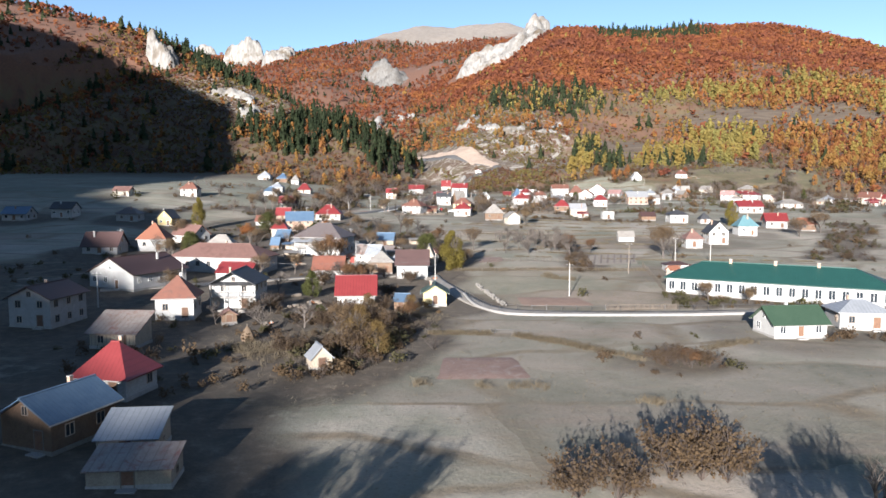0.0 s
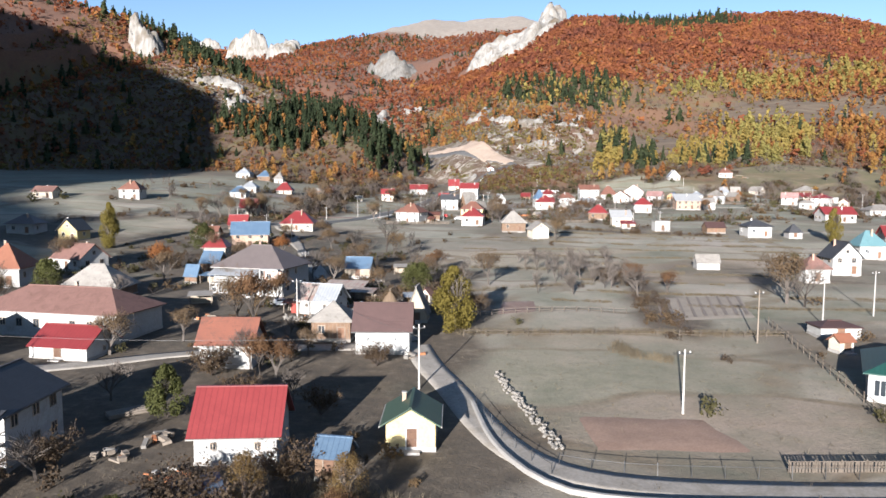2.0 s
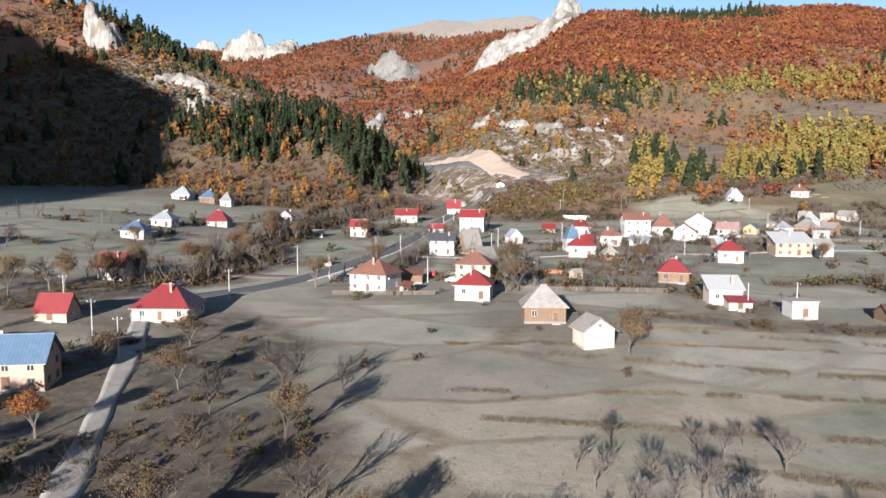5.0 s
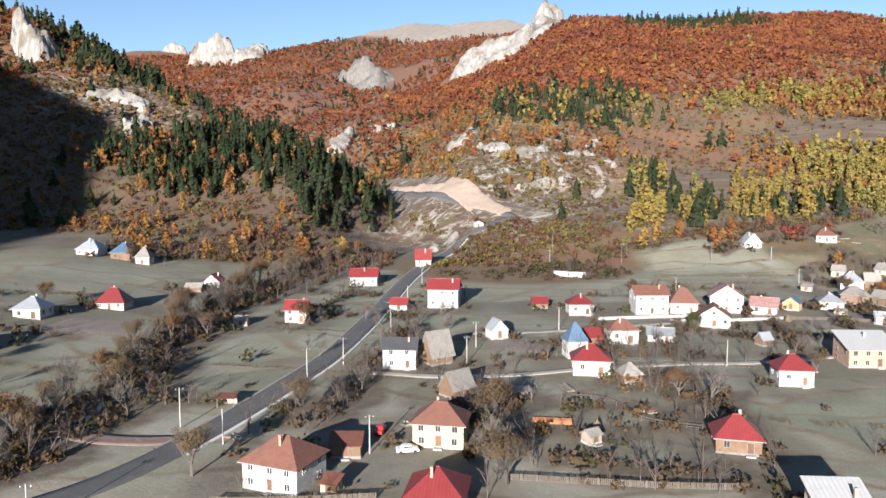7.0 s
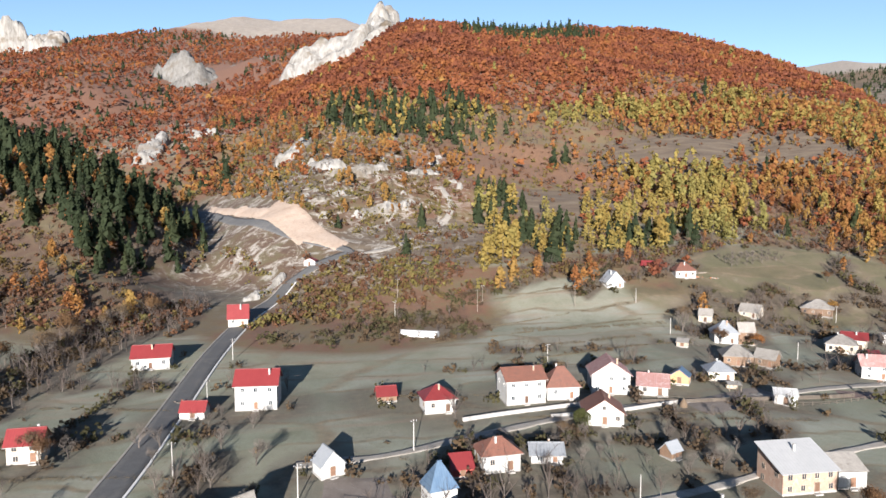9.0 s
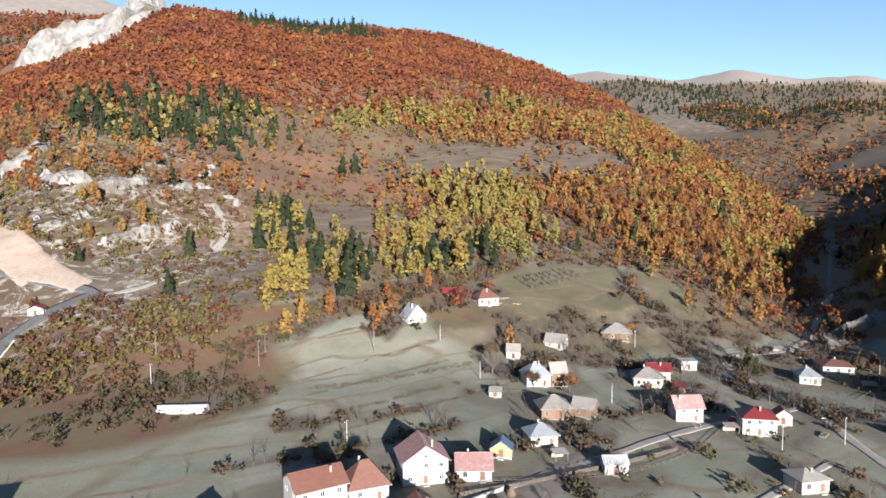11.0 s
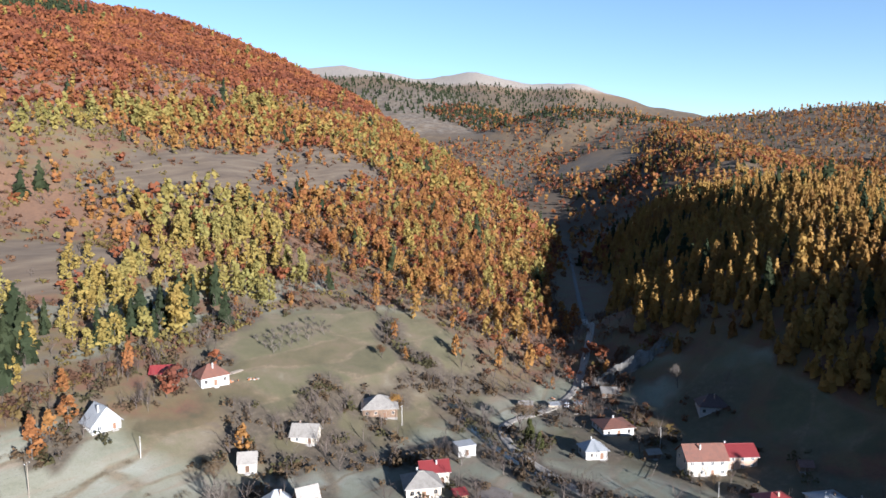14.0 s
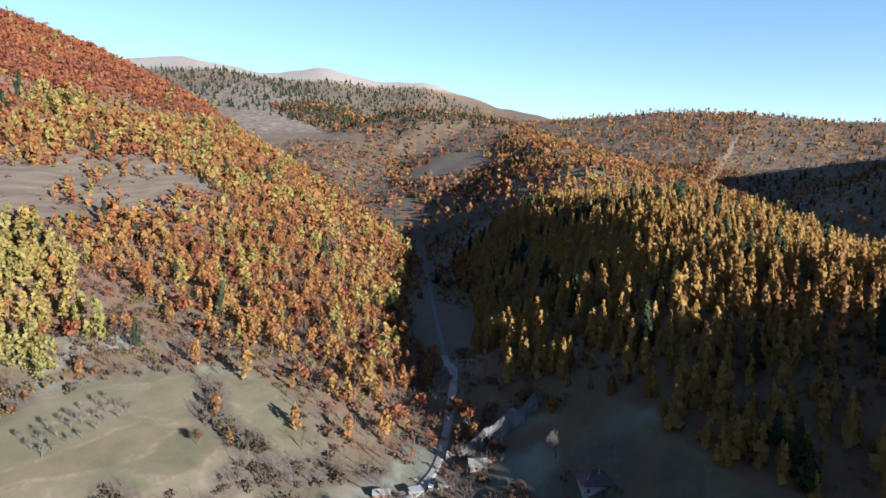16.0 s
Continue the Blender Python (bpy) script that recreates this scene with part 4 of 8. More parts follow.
        for yy in (-hy + 0.1, -hy / 3, hy / 3, hy - 0.1):
            boxes("post", [(out + 0.02, out + 0.16, yy - 0.07, yy + 0.07, 0, eave)], WALL["white"], e)
        v, f = slab([(out - 0.2, hy + 0.3, eave - 0.1), (out - 0.2, -hy - 0.3, eave - 0.1), (-hx, -hy - 0.3, eave + 0.25), (-hx, hy + 0.3, eave + 0.25)], 0.1)
        poly("canopy", v, f, rm, e)
        boxes("terrace", [(out - 1.0, -hx, -hy, hy - 1.5, -1.0, 0.55)], stone_mat, e, "ochre stone terrace wall")
    if "patched" in opts:
        # half of the front slope has newer rusty sheets, and a red gate stands at the gable
        v, f = slab([(-hx - o, -hy - o - 0.02, lo + 0.2), (-0.1 * hx, -hy - o - 0.02, lo + 0.2), (-0.1 * hx, -0.05, ridge + 0.19), (-hx - o, -0.05, ridge + 0.19)], 0.03)
        poly("roof_sheet", v, f, ROOF["rustmetal"], e, "rust-streaked patched roof sheets")
        boxes("gate", [(-hx - 1.3, -hx - 0.1, -hy - 0.06, -hy + 0.02, 0.1, 2.2)], WALL["red"], e, "red boarded gate")
    if extra == "terrace":
        # lean-to roof over a glazed porch with a white stair wall, and a roofed loggia at the corner
        c0, c1, z1 = -hx + 0.4, hx * 0.36, eave * 0.46
        v, f = slab([(c0 - 0.3, -hy - 2.7, eave - 1.35), (c1 + 0.3, -hy - 2.7, eave - 1.35), (c1 + 0.3, -hy + 0.1, eave - 0.35), (c0 - 0.3, -hy + 0.1, eave - 0.35)], 0.1)
        poly("canopy", v, f, ROOF["greymetal"], e, "grey sheet lean-to roof")
        boxes("terrace", [(c0, c1, -hy - 2.4, -hy, z1 - 0.18, z1)], concrete, e)
        for k in range(6):
            a = c0 + 0.1 + k * (c1 - c0 - 0.2) / 5
            boxes("post", [(a - 0.06, a + 0.06, -hy - 2.45, -hy - 2.33, 0, eave - 1.4)], WALL["white"], e)
        rail = boxes("railing", [(c0, c1, -hy - 2.42, -hy - 2.36, z1 + 0.85, z1 + 0.93)], old_wood, e)
        for k in range(22):
            a = c0 + 0.2 + k * (c1 - c0 - 0.4) / 21
            boxes("baluster", [(a - 0.025, a + 0.025, -hy - 2.41, -hy - 2.37, z1, z1 + 0.85)], old_wood, rail)
        for k in range(4):
            window(e, c0 + 0.9 + k * 1.6, -hy - 2.2, z1 * 0.5, 0, 1.05, 1.25, True)
        a0, a1 = c1 - 4.6, c1 - 0.3
        poly("stair", [(a0, -hy - 3.5, -0.4), (a1, -hy - 3.5, -0.4), (a1, -hy - 3.5, 0.5), (a0, -hy - 3.5, z1 + 0.7), (a0, -hy - 2.5, -0.4), (a1, -hy - 2.5, -0.4), (a1, -hy - 2.5, 0.5), (a0, -hy - 2.5, z1 + 0.7)], BOX_F, WALL["white"], e, "white plastered outer stair")
        l0, l1, top = c1 + 0.7, hx - 0.1, eave - 0.1
        nook = boxes("loggia", [(l0, l1, -hy - 1.7, -hy, z1 - 0.2, z1), (l0, l1, -hy - 1.7, -hy, top - 0.2, top), (l0, l0 + 0.25, -hy - 1.7, -hy - 1.45, 0, top), (l1 - 0.25, l1, -hy - 1.7, -hy - 1.45, 0, top)], WALL["white"], e)
        boxes("back_panel", [(l0 + 0.1, l1 - 0.1, -hy - 0.05, -hy - 0.01, z1, top - 0.2)], WALL["pinkish"], nook, "pinkish back wall of the loggia")
        boxes("rail", [(l0, l1, -hy - 1.66, -hy - 1.6, z1 + 0.5, z1 + 0.92), (l0, l1, -hy - 1.66, -hy - 1.6, z1 + 0.05, z1 + 0.12)], old_wood, nook)
        window(e, l0 + 1.2, -hy - 0.06, z1 + 1.35, 0, 1.05, 1.25, False)
    return e

# ---- houses, barns and sheds ----
house(-48.6, 125.9, 8, 6.6, 6.6, 4.3, 7.7, "hip", "tile", "white")
house(-40.4, 136.6, 0, 8.4, 8.8, 5.4, 7.6, "gy", "dark", "white", 'balcony')
house(-17.4, 138.1, 4, 7.3, 6.6, 3.2, 6.3, "gx", "red", "white", 'bare')
house(-1.7, 141.6, 0, 4.7, 5.6, 2.9, 4.3, "gy", "mossgreen", "yellow")
house(-27.3, 165.7, 0, 6.8, 5.4, 3.6, 6.2, "gx", "rust", "white", 'bare')
house(-7.7, 173.8, 0, 7.6, 5.3, 3.9, 6.9, "gx", "darkbrown", "white", 'bare')
house(-16.0, 179.8, 0, 5.8, 5.8, 3.4, 5.8, "hip", "grey", "wood")
house(-57.4, 181.0, -12, 24.8, 10.4, 4.2, 7.3, "hip", "brown", "white")
house(-49.9, 168.5, -10, 8.7, 7.0, 1.9, 4.1, "gx", "red", "white")
house(-90.4, 217.1, 5, 8.2, 8.2, 4.1, 8.7, "hip", "orange", "white")
house(-87.2, 239.1, -25, 9.6, 7.7, 3.2, 6.2, "gx", "brown", "white")
house(-37.2, 216.8, -14, 15.2, 11.4, 5.7, 9.7, "hip", "greybrown", "white", 'terrace')
house(-20.9, 196.3, -18, 7.1, 5.0, 3.0, 5.2, "gx", "greymetal", "white", 'patched+bare')
house(-70.1, 158.5, -25, 13.7, 15.1, 3.8, 7.0, "gy", "darkbrown", "white")
house(-68.9, 119.6, -8, 7.7, 9.3, 5.2, 7.1, "gy", "darkbrown", "grey")
house(-38.6, 80.3, -12, 6.5, 5.8, 2.9, 6.3, "hip", "red", "white")
house(-37.6, 66.3, -20, 6.3, 7.6, 3.4, 5.2, "gy", "bluemetal", "wood")
house(-29.5, 64.3, 5, 5.4, 4.3, 1.8, 3.2, "mono", "greymetal", "plank")
house(-49.0, 103.8, -5, 7.1, 4.9, 2.5, 4.6, "mono", "rustmetal", "plank")
house(-16.9, 92.6, 25, 2.9, 2.6, 1.8, 3.3, "gy", "greymetal", "plank")
house(-37.9, 120.9, 20, 2.5, 2.5, 1.8, 2.6, "gy", "brown", "wood")
house(-7.9, 133.1, -10, 2.7, 2.7, 2.3, 3.5, "gx", "bluemetal", "wood")
house(56.8, 112.1, 6, 8.9, 6.2, 2.6, 4.8, "gx", "mossgreen", "white")
house(71.5, 118.2, -8, 7.9, 6.3, 3.2, 5.0, "hip", "greymetal", "white")
house(83.5, 231.8, 0, 5.4, 4.9, 3.4, 6.0, "hip", "brown", "white")
house(95.6, 242.5, 0, 6.7, 6.0, 4.6, 8.0, "gy", "dark", "white")
house(61.6, 182.2, 0, 6.1, 4.2, 1.8, 2.6, "hip", "darkbrown", "white")
house(57.8, 173.2, 15, 2.3, 2.1, 1.8, 2.6, "gx", "orange", "cream")
house(116.6, 267.3, 0, 7.1, 5.7, 4.1, 7.8, "hip", "teal", "white")
house(139.3, 291.1, -10, 8.2, 7.4, 3.4, 6.3, "gx", "red", "white")
house(147.9, 282.5, 0, 6.0, 5.4, 2.9, 5.1, "gx", "orange", "wood")
house(158.8, 361.5, 0, 12.4, 8.7, 3.6, 6.3, "gx", "red", "white")
house(195.2, 392.3, 0, 13.1, 9.1, 2.6, 5.0, "hip", "grey", "white")
house(116.4, 309.0, 0, 4.3, 3.9, 2.2, 4.8, "hip", "dark", "grey")
house(-132.4, 364.9, 0, 8.5, 6.8, 4.6, 7.9, "hip", "tile", "white")
house(-163.6, 356.1, 0, 8.0, 6.4, 3.1, 5.1, "gx", "brown", "cream")
house(-79.2, 352.2, 0, 6.6, 5.3, 4.0, 7.0, "gx", "red", "cream")
house(-52.6, 321.0, 0, 11.1, 8.9, 3.0, 7.1, "hip", "red", "cream")
house(-72.3, 315.1, 0, 6.4, 5.1, 2.1, 5.3, "gx", "red", "brick")
house(-75.1, 292.3, 0, 6.5, 5.2, 2.2, 4.3, "gx", "tile", "white")
house(-58.0, 280.0, 10, 10.3, 6.2, 4.6, 7.7, "gx", "bluemetal", "brick")
house(-60.6, 258.2, 0, 5.7, 5.1, 3.6, 6.6, "hip", "red", "cream")
house(-6.1, 364.9, 0, 5.4, 3.8, 2.3, 3.4, "mono", "rust", "wood")
house(23.6, 322.9, 0, 8.2, 7.4, 3.6, 7.4, "hip", "grey", "wood")
house(30.3, 304.3, 15, 5.6, 5.0, 3.5, 5.5, "gy", "grey", "cream", 'bare')
house(77.8, 328.2, 0, 5.2, 4.7, 3.6, 4.4, "flat", "brick", "white")
house(95.4, 323.9, 0, 6.5, 5.2, 2.1, 3.9, "gx", "darkbrown", "wood")
house(105.5, 312.9, 0, 7.9, 7.1, 3.9, 5.9, "hip", "dark", "white")
house(65.3, 247.3, -5, 5.4, 3.8, 1.8, 3.6, "gx", "grey", "white", 'bare')
house(-14.5, 354.5, -22, 10.0, 8.5, 4.6, 7.9, "hip", "tile", "white")
house(10.6, 370.7, -10, 9.2, 7.3, 4.6, 7.5, "hip", "tile", "yellow")
house(10.0, 345.1, -8, 8.1, 8.1, 3.8, 6.9, "hip", "red", "white")
house(0.6, 415.0, -5, 8.1, 4.8, 5.3, 7.3, "gx", "dark", "white")
house(9.6, 418.1, 35, 6.2, 5.0, 2.9, 8.2, "gx", "grey", "wood")
house(14.1, 395.1, 40, 6.2, 5.0, 2.0, 5.5, "gx", "grey", "wood")
house(11.8, 483.6, -8, 10.3, 8.2, 6.7, 9.6, "gx", "red", "white")
house(-20.1, 524.5, 0, 10.6, 8.5, 3.9, 6.7, "gx", "red", "white")
house(2.5, 571.2, 0, 7.0, 6.3, 3.7, 8.0, "gx", "red", "cream")
house(-34.0, 459.5, 0, 6.5, 5.2, 4.4, 6.8, "gx", "red", "cream")
house(-92.0, 462.7, 0, 8.7, 6.9, 2.8, 6.9, "hip", "red", "cream")
house(-105.2, 441.8, 0, 7.6, 6.9, 3.3, 6.2, "hip", "greymetal", "white")
house(-138.2, 541.6, 0, 9.1, 8.2, 3.4, 7.3, "hip", "greymetal", "white")
house(-124.3, 541.0, 0, 8.1, 7.3, 3.6, 7.3, "hip", "bluemetal", "wood")
house(-113.7, 536.8, 0, 5.7, 5.2, 3.7, 7.5, "hip", "grey", "white")
house(-75.6, 509.4, -10, 6.4, 5.1, 2.6, 5.2, "gy", "red", "white")
house(26.3, 439.6, 20, 5.1, 4.6, 2.7, 5.4, "gy", "greymetal", "white")
house(45.0, 422.0, 10, 5.2, 4.7, 4.7, 9.0, "hip", "bluemetal", "white")
house(52.3, 433.3, 0, 4.3, 3.0, 2.0, 3.9, "mono", "red", "red")
house(60.5, 435.7, 0, 7.9, 6.3, 4.0, 6.5, "hip", "tile", "white")
house(46.2, 408.7, -8, 8.5, 7.7, 3.9, 7.0, "hip", "red", "white")
house(55.9, 470.5, 0, 7.8, 7.1, 3.8, 6.5, "hip", "red", "white")
house(79.3, 473.4, 0, 10.6, 8.5, 6.6, 9.0, "gx", "tile", "white")
house(90.6, 473.7, -8, 8.6, 6.9, 3.9, 8.3, "hip", "tile", "white")
house(106.1, 476.3, -18, 10.3, 9.3, 5.6, 9.1, "gy", "pink", "white")
house(93.6, 454.8, -20, 9.2, 8.3, 3.4, 6.5, "gy", "tile", "white")
house(91.0, 402.3, -8, 7.4, 6.6, 4.0, 6.9, "hip", "red", "white")
house(62.9, 366.3, -14, 7.5, 6.7, 3.1, 6.3, "hip", "red", "wood")
house(116.3, 416.2, -4, 11.6, 8.1, 4.6, 7.5, "mono", "white", "brick")
house(126.1, 414.2, -10, 5.7, 4.5, 3.6, 5.5, "mono", "grey", "white")
house(53.8, 402.4, 10, 4.6, 4.1, 2.1, 4.5, "hip", "grey", "wood")
house(66.0, 339.6, -4, 7.2, 5.1, 3.8, 6.0, "mono", "white", "cream")
house(67.2, 333.6, -4, 4.9, 3.4, 1.9, 2.8, "mono", "red", "cream")
house(161.2, 582.0, 0, 8.1, 6.5, 3.0, 7.4, "gy", "greymetal", "white")
house(201.2, 589.7, -10, 9.4, 7.6, 3.6, 7.0, "hip", "tile", "white")
house(174.0, 520.3, -20, 8.1, 7.3, 4.2, 7.9, "hip", "greymetal", "white")
house(180.0, 516.3, -20, 5.5, 4.4, 5.0, 8.0, "gx", "grey", "wood")
house(159.7, 493.9, -25, 8.9, 8.0, 3.6, 6.5, "hip", "grey", "wood")
house(168.3, 489.9, -60, 6.1, 4.9, 3.2, 5.4, "gx", "grey", "wood")
house(142.6, 478.7, -20, 7.2, 6.5, 3.2, 5.5, "hip", "greymetal", "cream")
house(128.4, 476.1, -40, 5.2, 4.2, 2.5, 4.4, "gy", "bluemetal", "orange")
house(116.6, 470.7, -30, 7.8, 7.0, 3.0, 5.4, "gx", "pink", "white")
house(147.5, 457.1, -30, 5.6, 4.5, 2.8, 4.1, "gx", "white", "white")
house(194.9, 476.0, -28, 8.0, 6.4, 4.6, 7.2, "gx", "pink", "white")
house(204.3, 459.3, -42, 8.9, 8.1, 5.1, 7.3, "hip", "red", "white")
house(217.1, 459.9, -42, 4.6, 4.1, 3.1, 4.8, "gy", "brown", "cream")
house(210.7, 505.5, -40, 9.5, 8.5, 3.5, 6.2, "hip", "grey", "cream")
house(218.3, 507.5, -40, 7.8, 6.2, 4.2, 6.2, "gx", "red", "cream")
house(239.4, 512.5, -30, 5.7, 4.5, 3.4, 4.4, "flat", "white", "white")
house(208.0, 549.8, -55, 7.6, 6.8, 2.9, 5.5, "gx", "grey", "cream")
house(241.1, 550.4, -45, 11.7, 10.5, 3.6, 6.8, "hip", "grey", "wood")
house(184.0, 545.9, -40, 5.0, 4.5, 3.0, 5.4, "gx", "grey", "cream")
house(181.7, 430.8, -20, 7.0, 6.3, 3.4, 5.0, "hip", "grey", "white")
house(267.6, 483.1, -40, 7.1, 6.4, 3.3, 5.7, "hip", "greymetal", "white")
house(293.6, 488.5, -40, 11.0, 9.9, 3.1, 4.8, "hip", "tile", "white")
house(32.7, 636.2, -20, 5.3, 4.8, 2.7, 3.9, "gy", "red", "white")
house(278.9, 453.0, -48, 12.0, 8.4, 5.3, 8.6, "gx", "tile", "cream")
house(287.7, 448.3, -48, 15.4, 7.7, 4.5, 6.8, "gx", "red", "brick")
house(266.0, 429.6, -40, 8.4, 6.7, 3.0, 4.8, "hip", "red", "white")
house(262.4, 422.5, -40, 4.4, 3.6, 1.9, 2.7, "gx", "red", "white")
house(276.0, 418.6, -40, 8.6, 6.9, 3.0, 4.7, "hip", "greymetal", "white")
house(318.1, 462.7, -60, 9.5, 7.6, 4.3, 7.5, "hip", "darkbrown", "grey")
house(278.3, 411.1, -60, 7.0, 6.3, 2.3, 3.5, "hip", "dark", "grey")
house(292.0, 427.5, -60, 3.8, 3.4, 1.9, 3.2, "gx", "brown", "wood")
house(324.8, 504.2, -60, 6.8, 6.1, 2.2, 3.6, "gx", "grey", "wood")
house(-19.3, 233.5, -8, 5.9, 4.1, 2.4, 4.6, "gx", "bluemetal", "plank")
house(-3.7, 190.8, -6, 3.6, 3.4, 1.8, 6.0, "gy", "grey", "plank")
house(-2.6, 204.8, -20, 1.9, 2.1, 1.8, 2.9, "gy", "brown", "cream")
house(-19.2, 211.7, -12, 7.9, 4.0, 1.8, 2.8, "mono", "rustmetal", "wood")
house(-12.4, 192.5, -40, 2.8, 2.5, 1.8, 2.6, "gx", "greymetal", "wood")
house(-53.9, 222.9, -10, 2.8, 2.5, 1.8, 3.9, "gx", "bluemetal", "wood")
house(-66.1, 206.5, 0, 10.9, 8.7, 2.5, 6.5, "hip", "grey", "wood")
house(-111.2, 280.3, -10, 6.3, 5.7, 3.5, 6.5, "gy", "dark", "yellow")
house(-54.7, 238.2, -15, 5.0, 4.0, 2.4, 4.9, "gx", "bluemetal", "wood")
house(-158.6, 291.5, 0, 8.7, 7.0, 4.1, 6.5, "gx", "dark", "white")
house(-129.4, 286.7, 0, 8.6, 6.9, 3.4, 5.9, "hip", "greybrown", "grey")
house(-101.8, 208.0, 0, 10.4, 7.2, 2.7, 6.4, "gx", "darkbrown", "grey")
house(-172.8, 282.7, 0, 9.7, 7.7, 3.1, 5.7, "gx", "bluemetal", "grey")
house(-101.3, 410.1, 0, 7.6, 6.1, 3.4, 6.1, "hip", "bluemetal", "white")
house(-79.5, 498.7, 0, 5.9, 4.1, 1.9, 3.1, "gx", "grey", "wood")
house(-49.3, 452.8, 0, 3.9, 3.1, 1.8, 3.0, "gx", "grey", "plank")
house(-3.3, 478.9, -10, 5.9, 4.7, 1.9, 3.9, "gx", "red", "white")
house(71.8, 437.1, -15, 6.6, 5.3, 2.2, 3.7, "gx", "greymetal", "white")
house(44.2, 480.0, 0, 5.1, 4.6, 1.8, 3.8, "gx", "red", "wood")
house(98.6, 432.4, 20, 3.4, 3.1, 1.8, 3.5, "gx", "greymetal", "wood")
house(37.6, 367.9, 30, 2.7, 2.4, 1.8, 2.6, "gx", "grey", "plank")
house(-6.5, 350.8, -22, 2.7, 2.2, 1.8, 2.6, "mono", "rust", "plank")
house(190.6, 600.0, -40, 8.3, 6.6, 1.8, 3.9, "gx", "red", "wood")
house(280.3, 468.8, -40, 4.4, 3.5, 1.8, 2.8, "gx", "grey", "wood")
house(236.7, 434.9, -40, 4.3, 3.4, 1.9, 2.9, "gx", "grey", "plank")
house(214.6, 495.2, -30, 3.5, 2.5, 1.8, 2.6, "mono", "red", "wood")
house(153.6, 514.4, -40, 3.7, 2.9, 1.8, 2.6, "mono", "grey", "plank")
house(290.9, 522.3, -60, 5.1, 4.0, 1.8, 2.6, "gx", "grey", "wood")
house(-26.4, 57.5, 5, 6.9, 3.5, 1.8, 2.6, "mono", "rustmetal", "plank")
house(-77.2, 358.3, -8, 4.0, 3.6, 3.3, 6.6, "gx", "brown", "cream")

# ---- woods: many trees joined by kind ----
GEN = np.random.default_rng(7)


def turned(n):
    """Two directions across each normal."""
    r = GEN.normal(size=n.shape)
    u = np.cross(n, r)
    u /= np.linalg.norm(u, axis=1)[:, None] + 1e-9
    return u, np.cross(n, u)


def leaves(c, n, size, long=1.0):
    """Square leaf clumps at c, facing n."""
    n = n / (np.linalg.norm(n, axis=1)[:, None] + 1e-9)
    u, v = turned(n)
    s = size[:, None] * 0.5
    return np.stack([c - u * s - v * s * long, c + u * s - v * s * long * 0.8, c + u * s * 0.9 + v * s * long, c - u * s * 0.8 + v * s * long], 1)


def ring_core(levels, sides=6):
    """A closed inner body of stacked rings (radius, z)."""
    a = np.arange(sides + 1) * 2 * np.pi / sides
    q = []
    for (r0, z0), (r1, z1) in zip(levels[:-1], levels[1:]):
        for k in range(sides):
            q.append([(r0 * np.cos(a[k]), r0 * np.sin(a[k]), z0), (r0 * np.cos(a[k + 1]), r0 * np.sin(a[k + 1]), z0),
                      (r1 * np.cos(a[k + 1]), r1 * np.sin(a[k + 1]), z1), (r1 * np.cos(a[k]), r1 * np.sin(a[k]), z1)])
    return np.array(q, float)


def trunk_quads(r, h):
    a = np.arange(4) * 2 * np.pi / 3
    return np.array([[(r * np.cos(a[k]), r * np.sin(a[k]), -0.05), (r * np.cos(a[k + 1]), r * np.sin(a[k + 1]), -0.05),
                      (0.4 * r * np.cos(a[k + 1]), 0.4 * r * np.sin(a[k + 1]), h), (0.4 * r * np.cos(a[k]), 0.4 * r * np.sin(a[k]), h)] for k in range(3)])


def broad(k, lumps=8, wide=0.36, low=0.22, fine=1.0):
    """A leafy crown: k clumps over several lobes round a smaller inner body."""
    c0 = GEN.normal(size=(lumps, 3))
    c0 /= np.linalg.norm(c0, axis=1)[:, None]
    c0 = c0 * np.array([wide * 0.62, wide * 0.62, (1 - low) * 0.32]) + (0, 0, low + (1 - low) * 0.5)
    which = GEN.integers(0, lumps, k)
    n = GEN.normal(size=(k, 3))
    n /= np.linalg.norm(n, axis=1)[:, None]
    n[:, 2] = np.abs(n[:, 2]) * 0.9 - 0.15
    c = c0[which] + n * (wide * 0.52) * GEN.uniform(0.3, 1.12, (k, 1))
    q = leaves(c, n + GEN.normal(size=(k, 3)) * 0.35, GEN.uniform(0.10, 0.19, k) * (60 / k) ** 0.42 * fine)
    return q, trunk_quads(0.022, 0.5) if k > 50 else np.zeros((0, 4, 3))


def ovoid(k, wide=0.2, low=0.12):
    """A tall crown, fullest below the middle and pointed at the top, ragged with lobes."""
    lobes = max(6, min(22, k // 6))
    zl = GEN.uniform(0, 1, lobes) ** 0.9
    al = GEN.uniform(0, 2 * np.pi, lobes)
    shape = np.minimum(1, (1 - zl) ** 0.6 * 1.2) * np.minimum(1, 0.45 + zl * 2.4)
    lob = np.stack([wide * 0.62 * shape * np.cos(al), wide * 0.62 * shape * np.sin(al), low + (0.92 - low) * zl], 1)
    i = GEN.integers(0, lobes, k)
    n = GEN.normal(size=(k, 3))
    n /= np.linalg.norm(n, axis=1)[:, None]
    c = lob[i] + n * (wide * 0.5 * (0.35 + 0.65 * shape[i]) * GEN.uniform(0.3, 1.1, k) ** 0.6)[:, None] * (1, 1, 1.5)
    q = leaves(c, n + GEN.normal(size=(k, 3)) * 0.5, GEN.uniform(0.055, 0.115, k) * (90 / k) ** 0.45, 1.25)
    return q, trunk_quads(0.016, 0.6) if k > 50 else np.zeros((0, 4, 3))


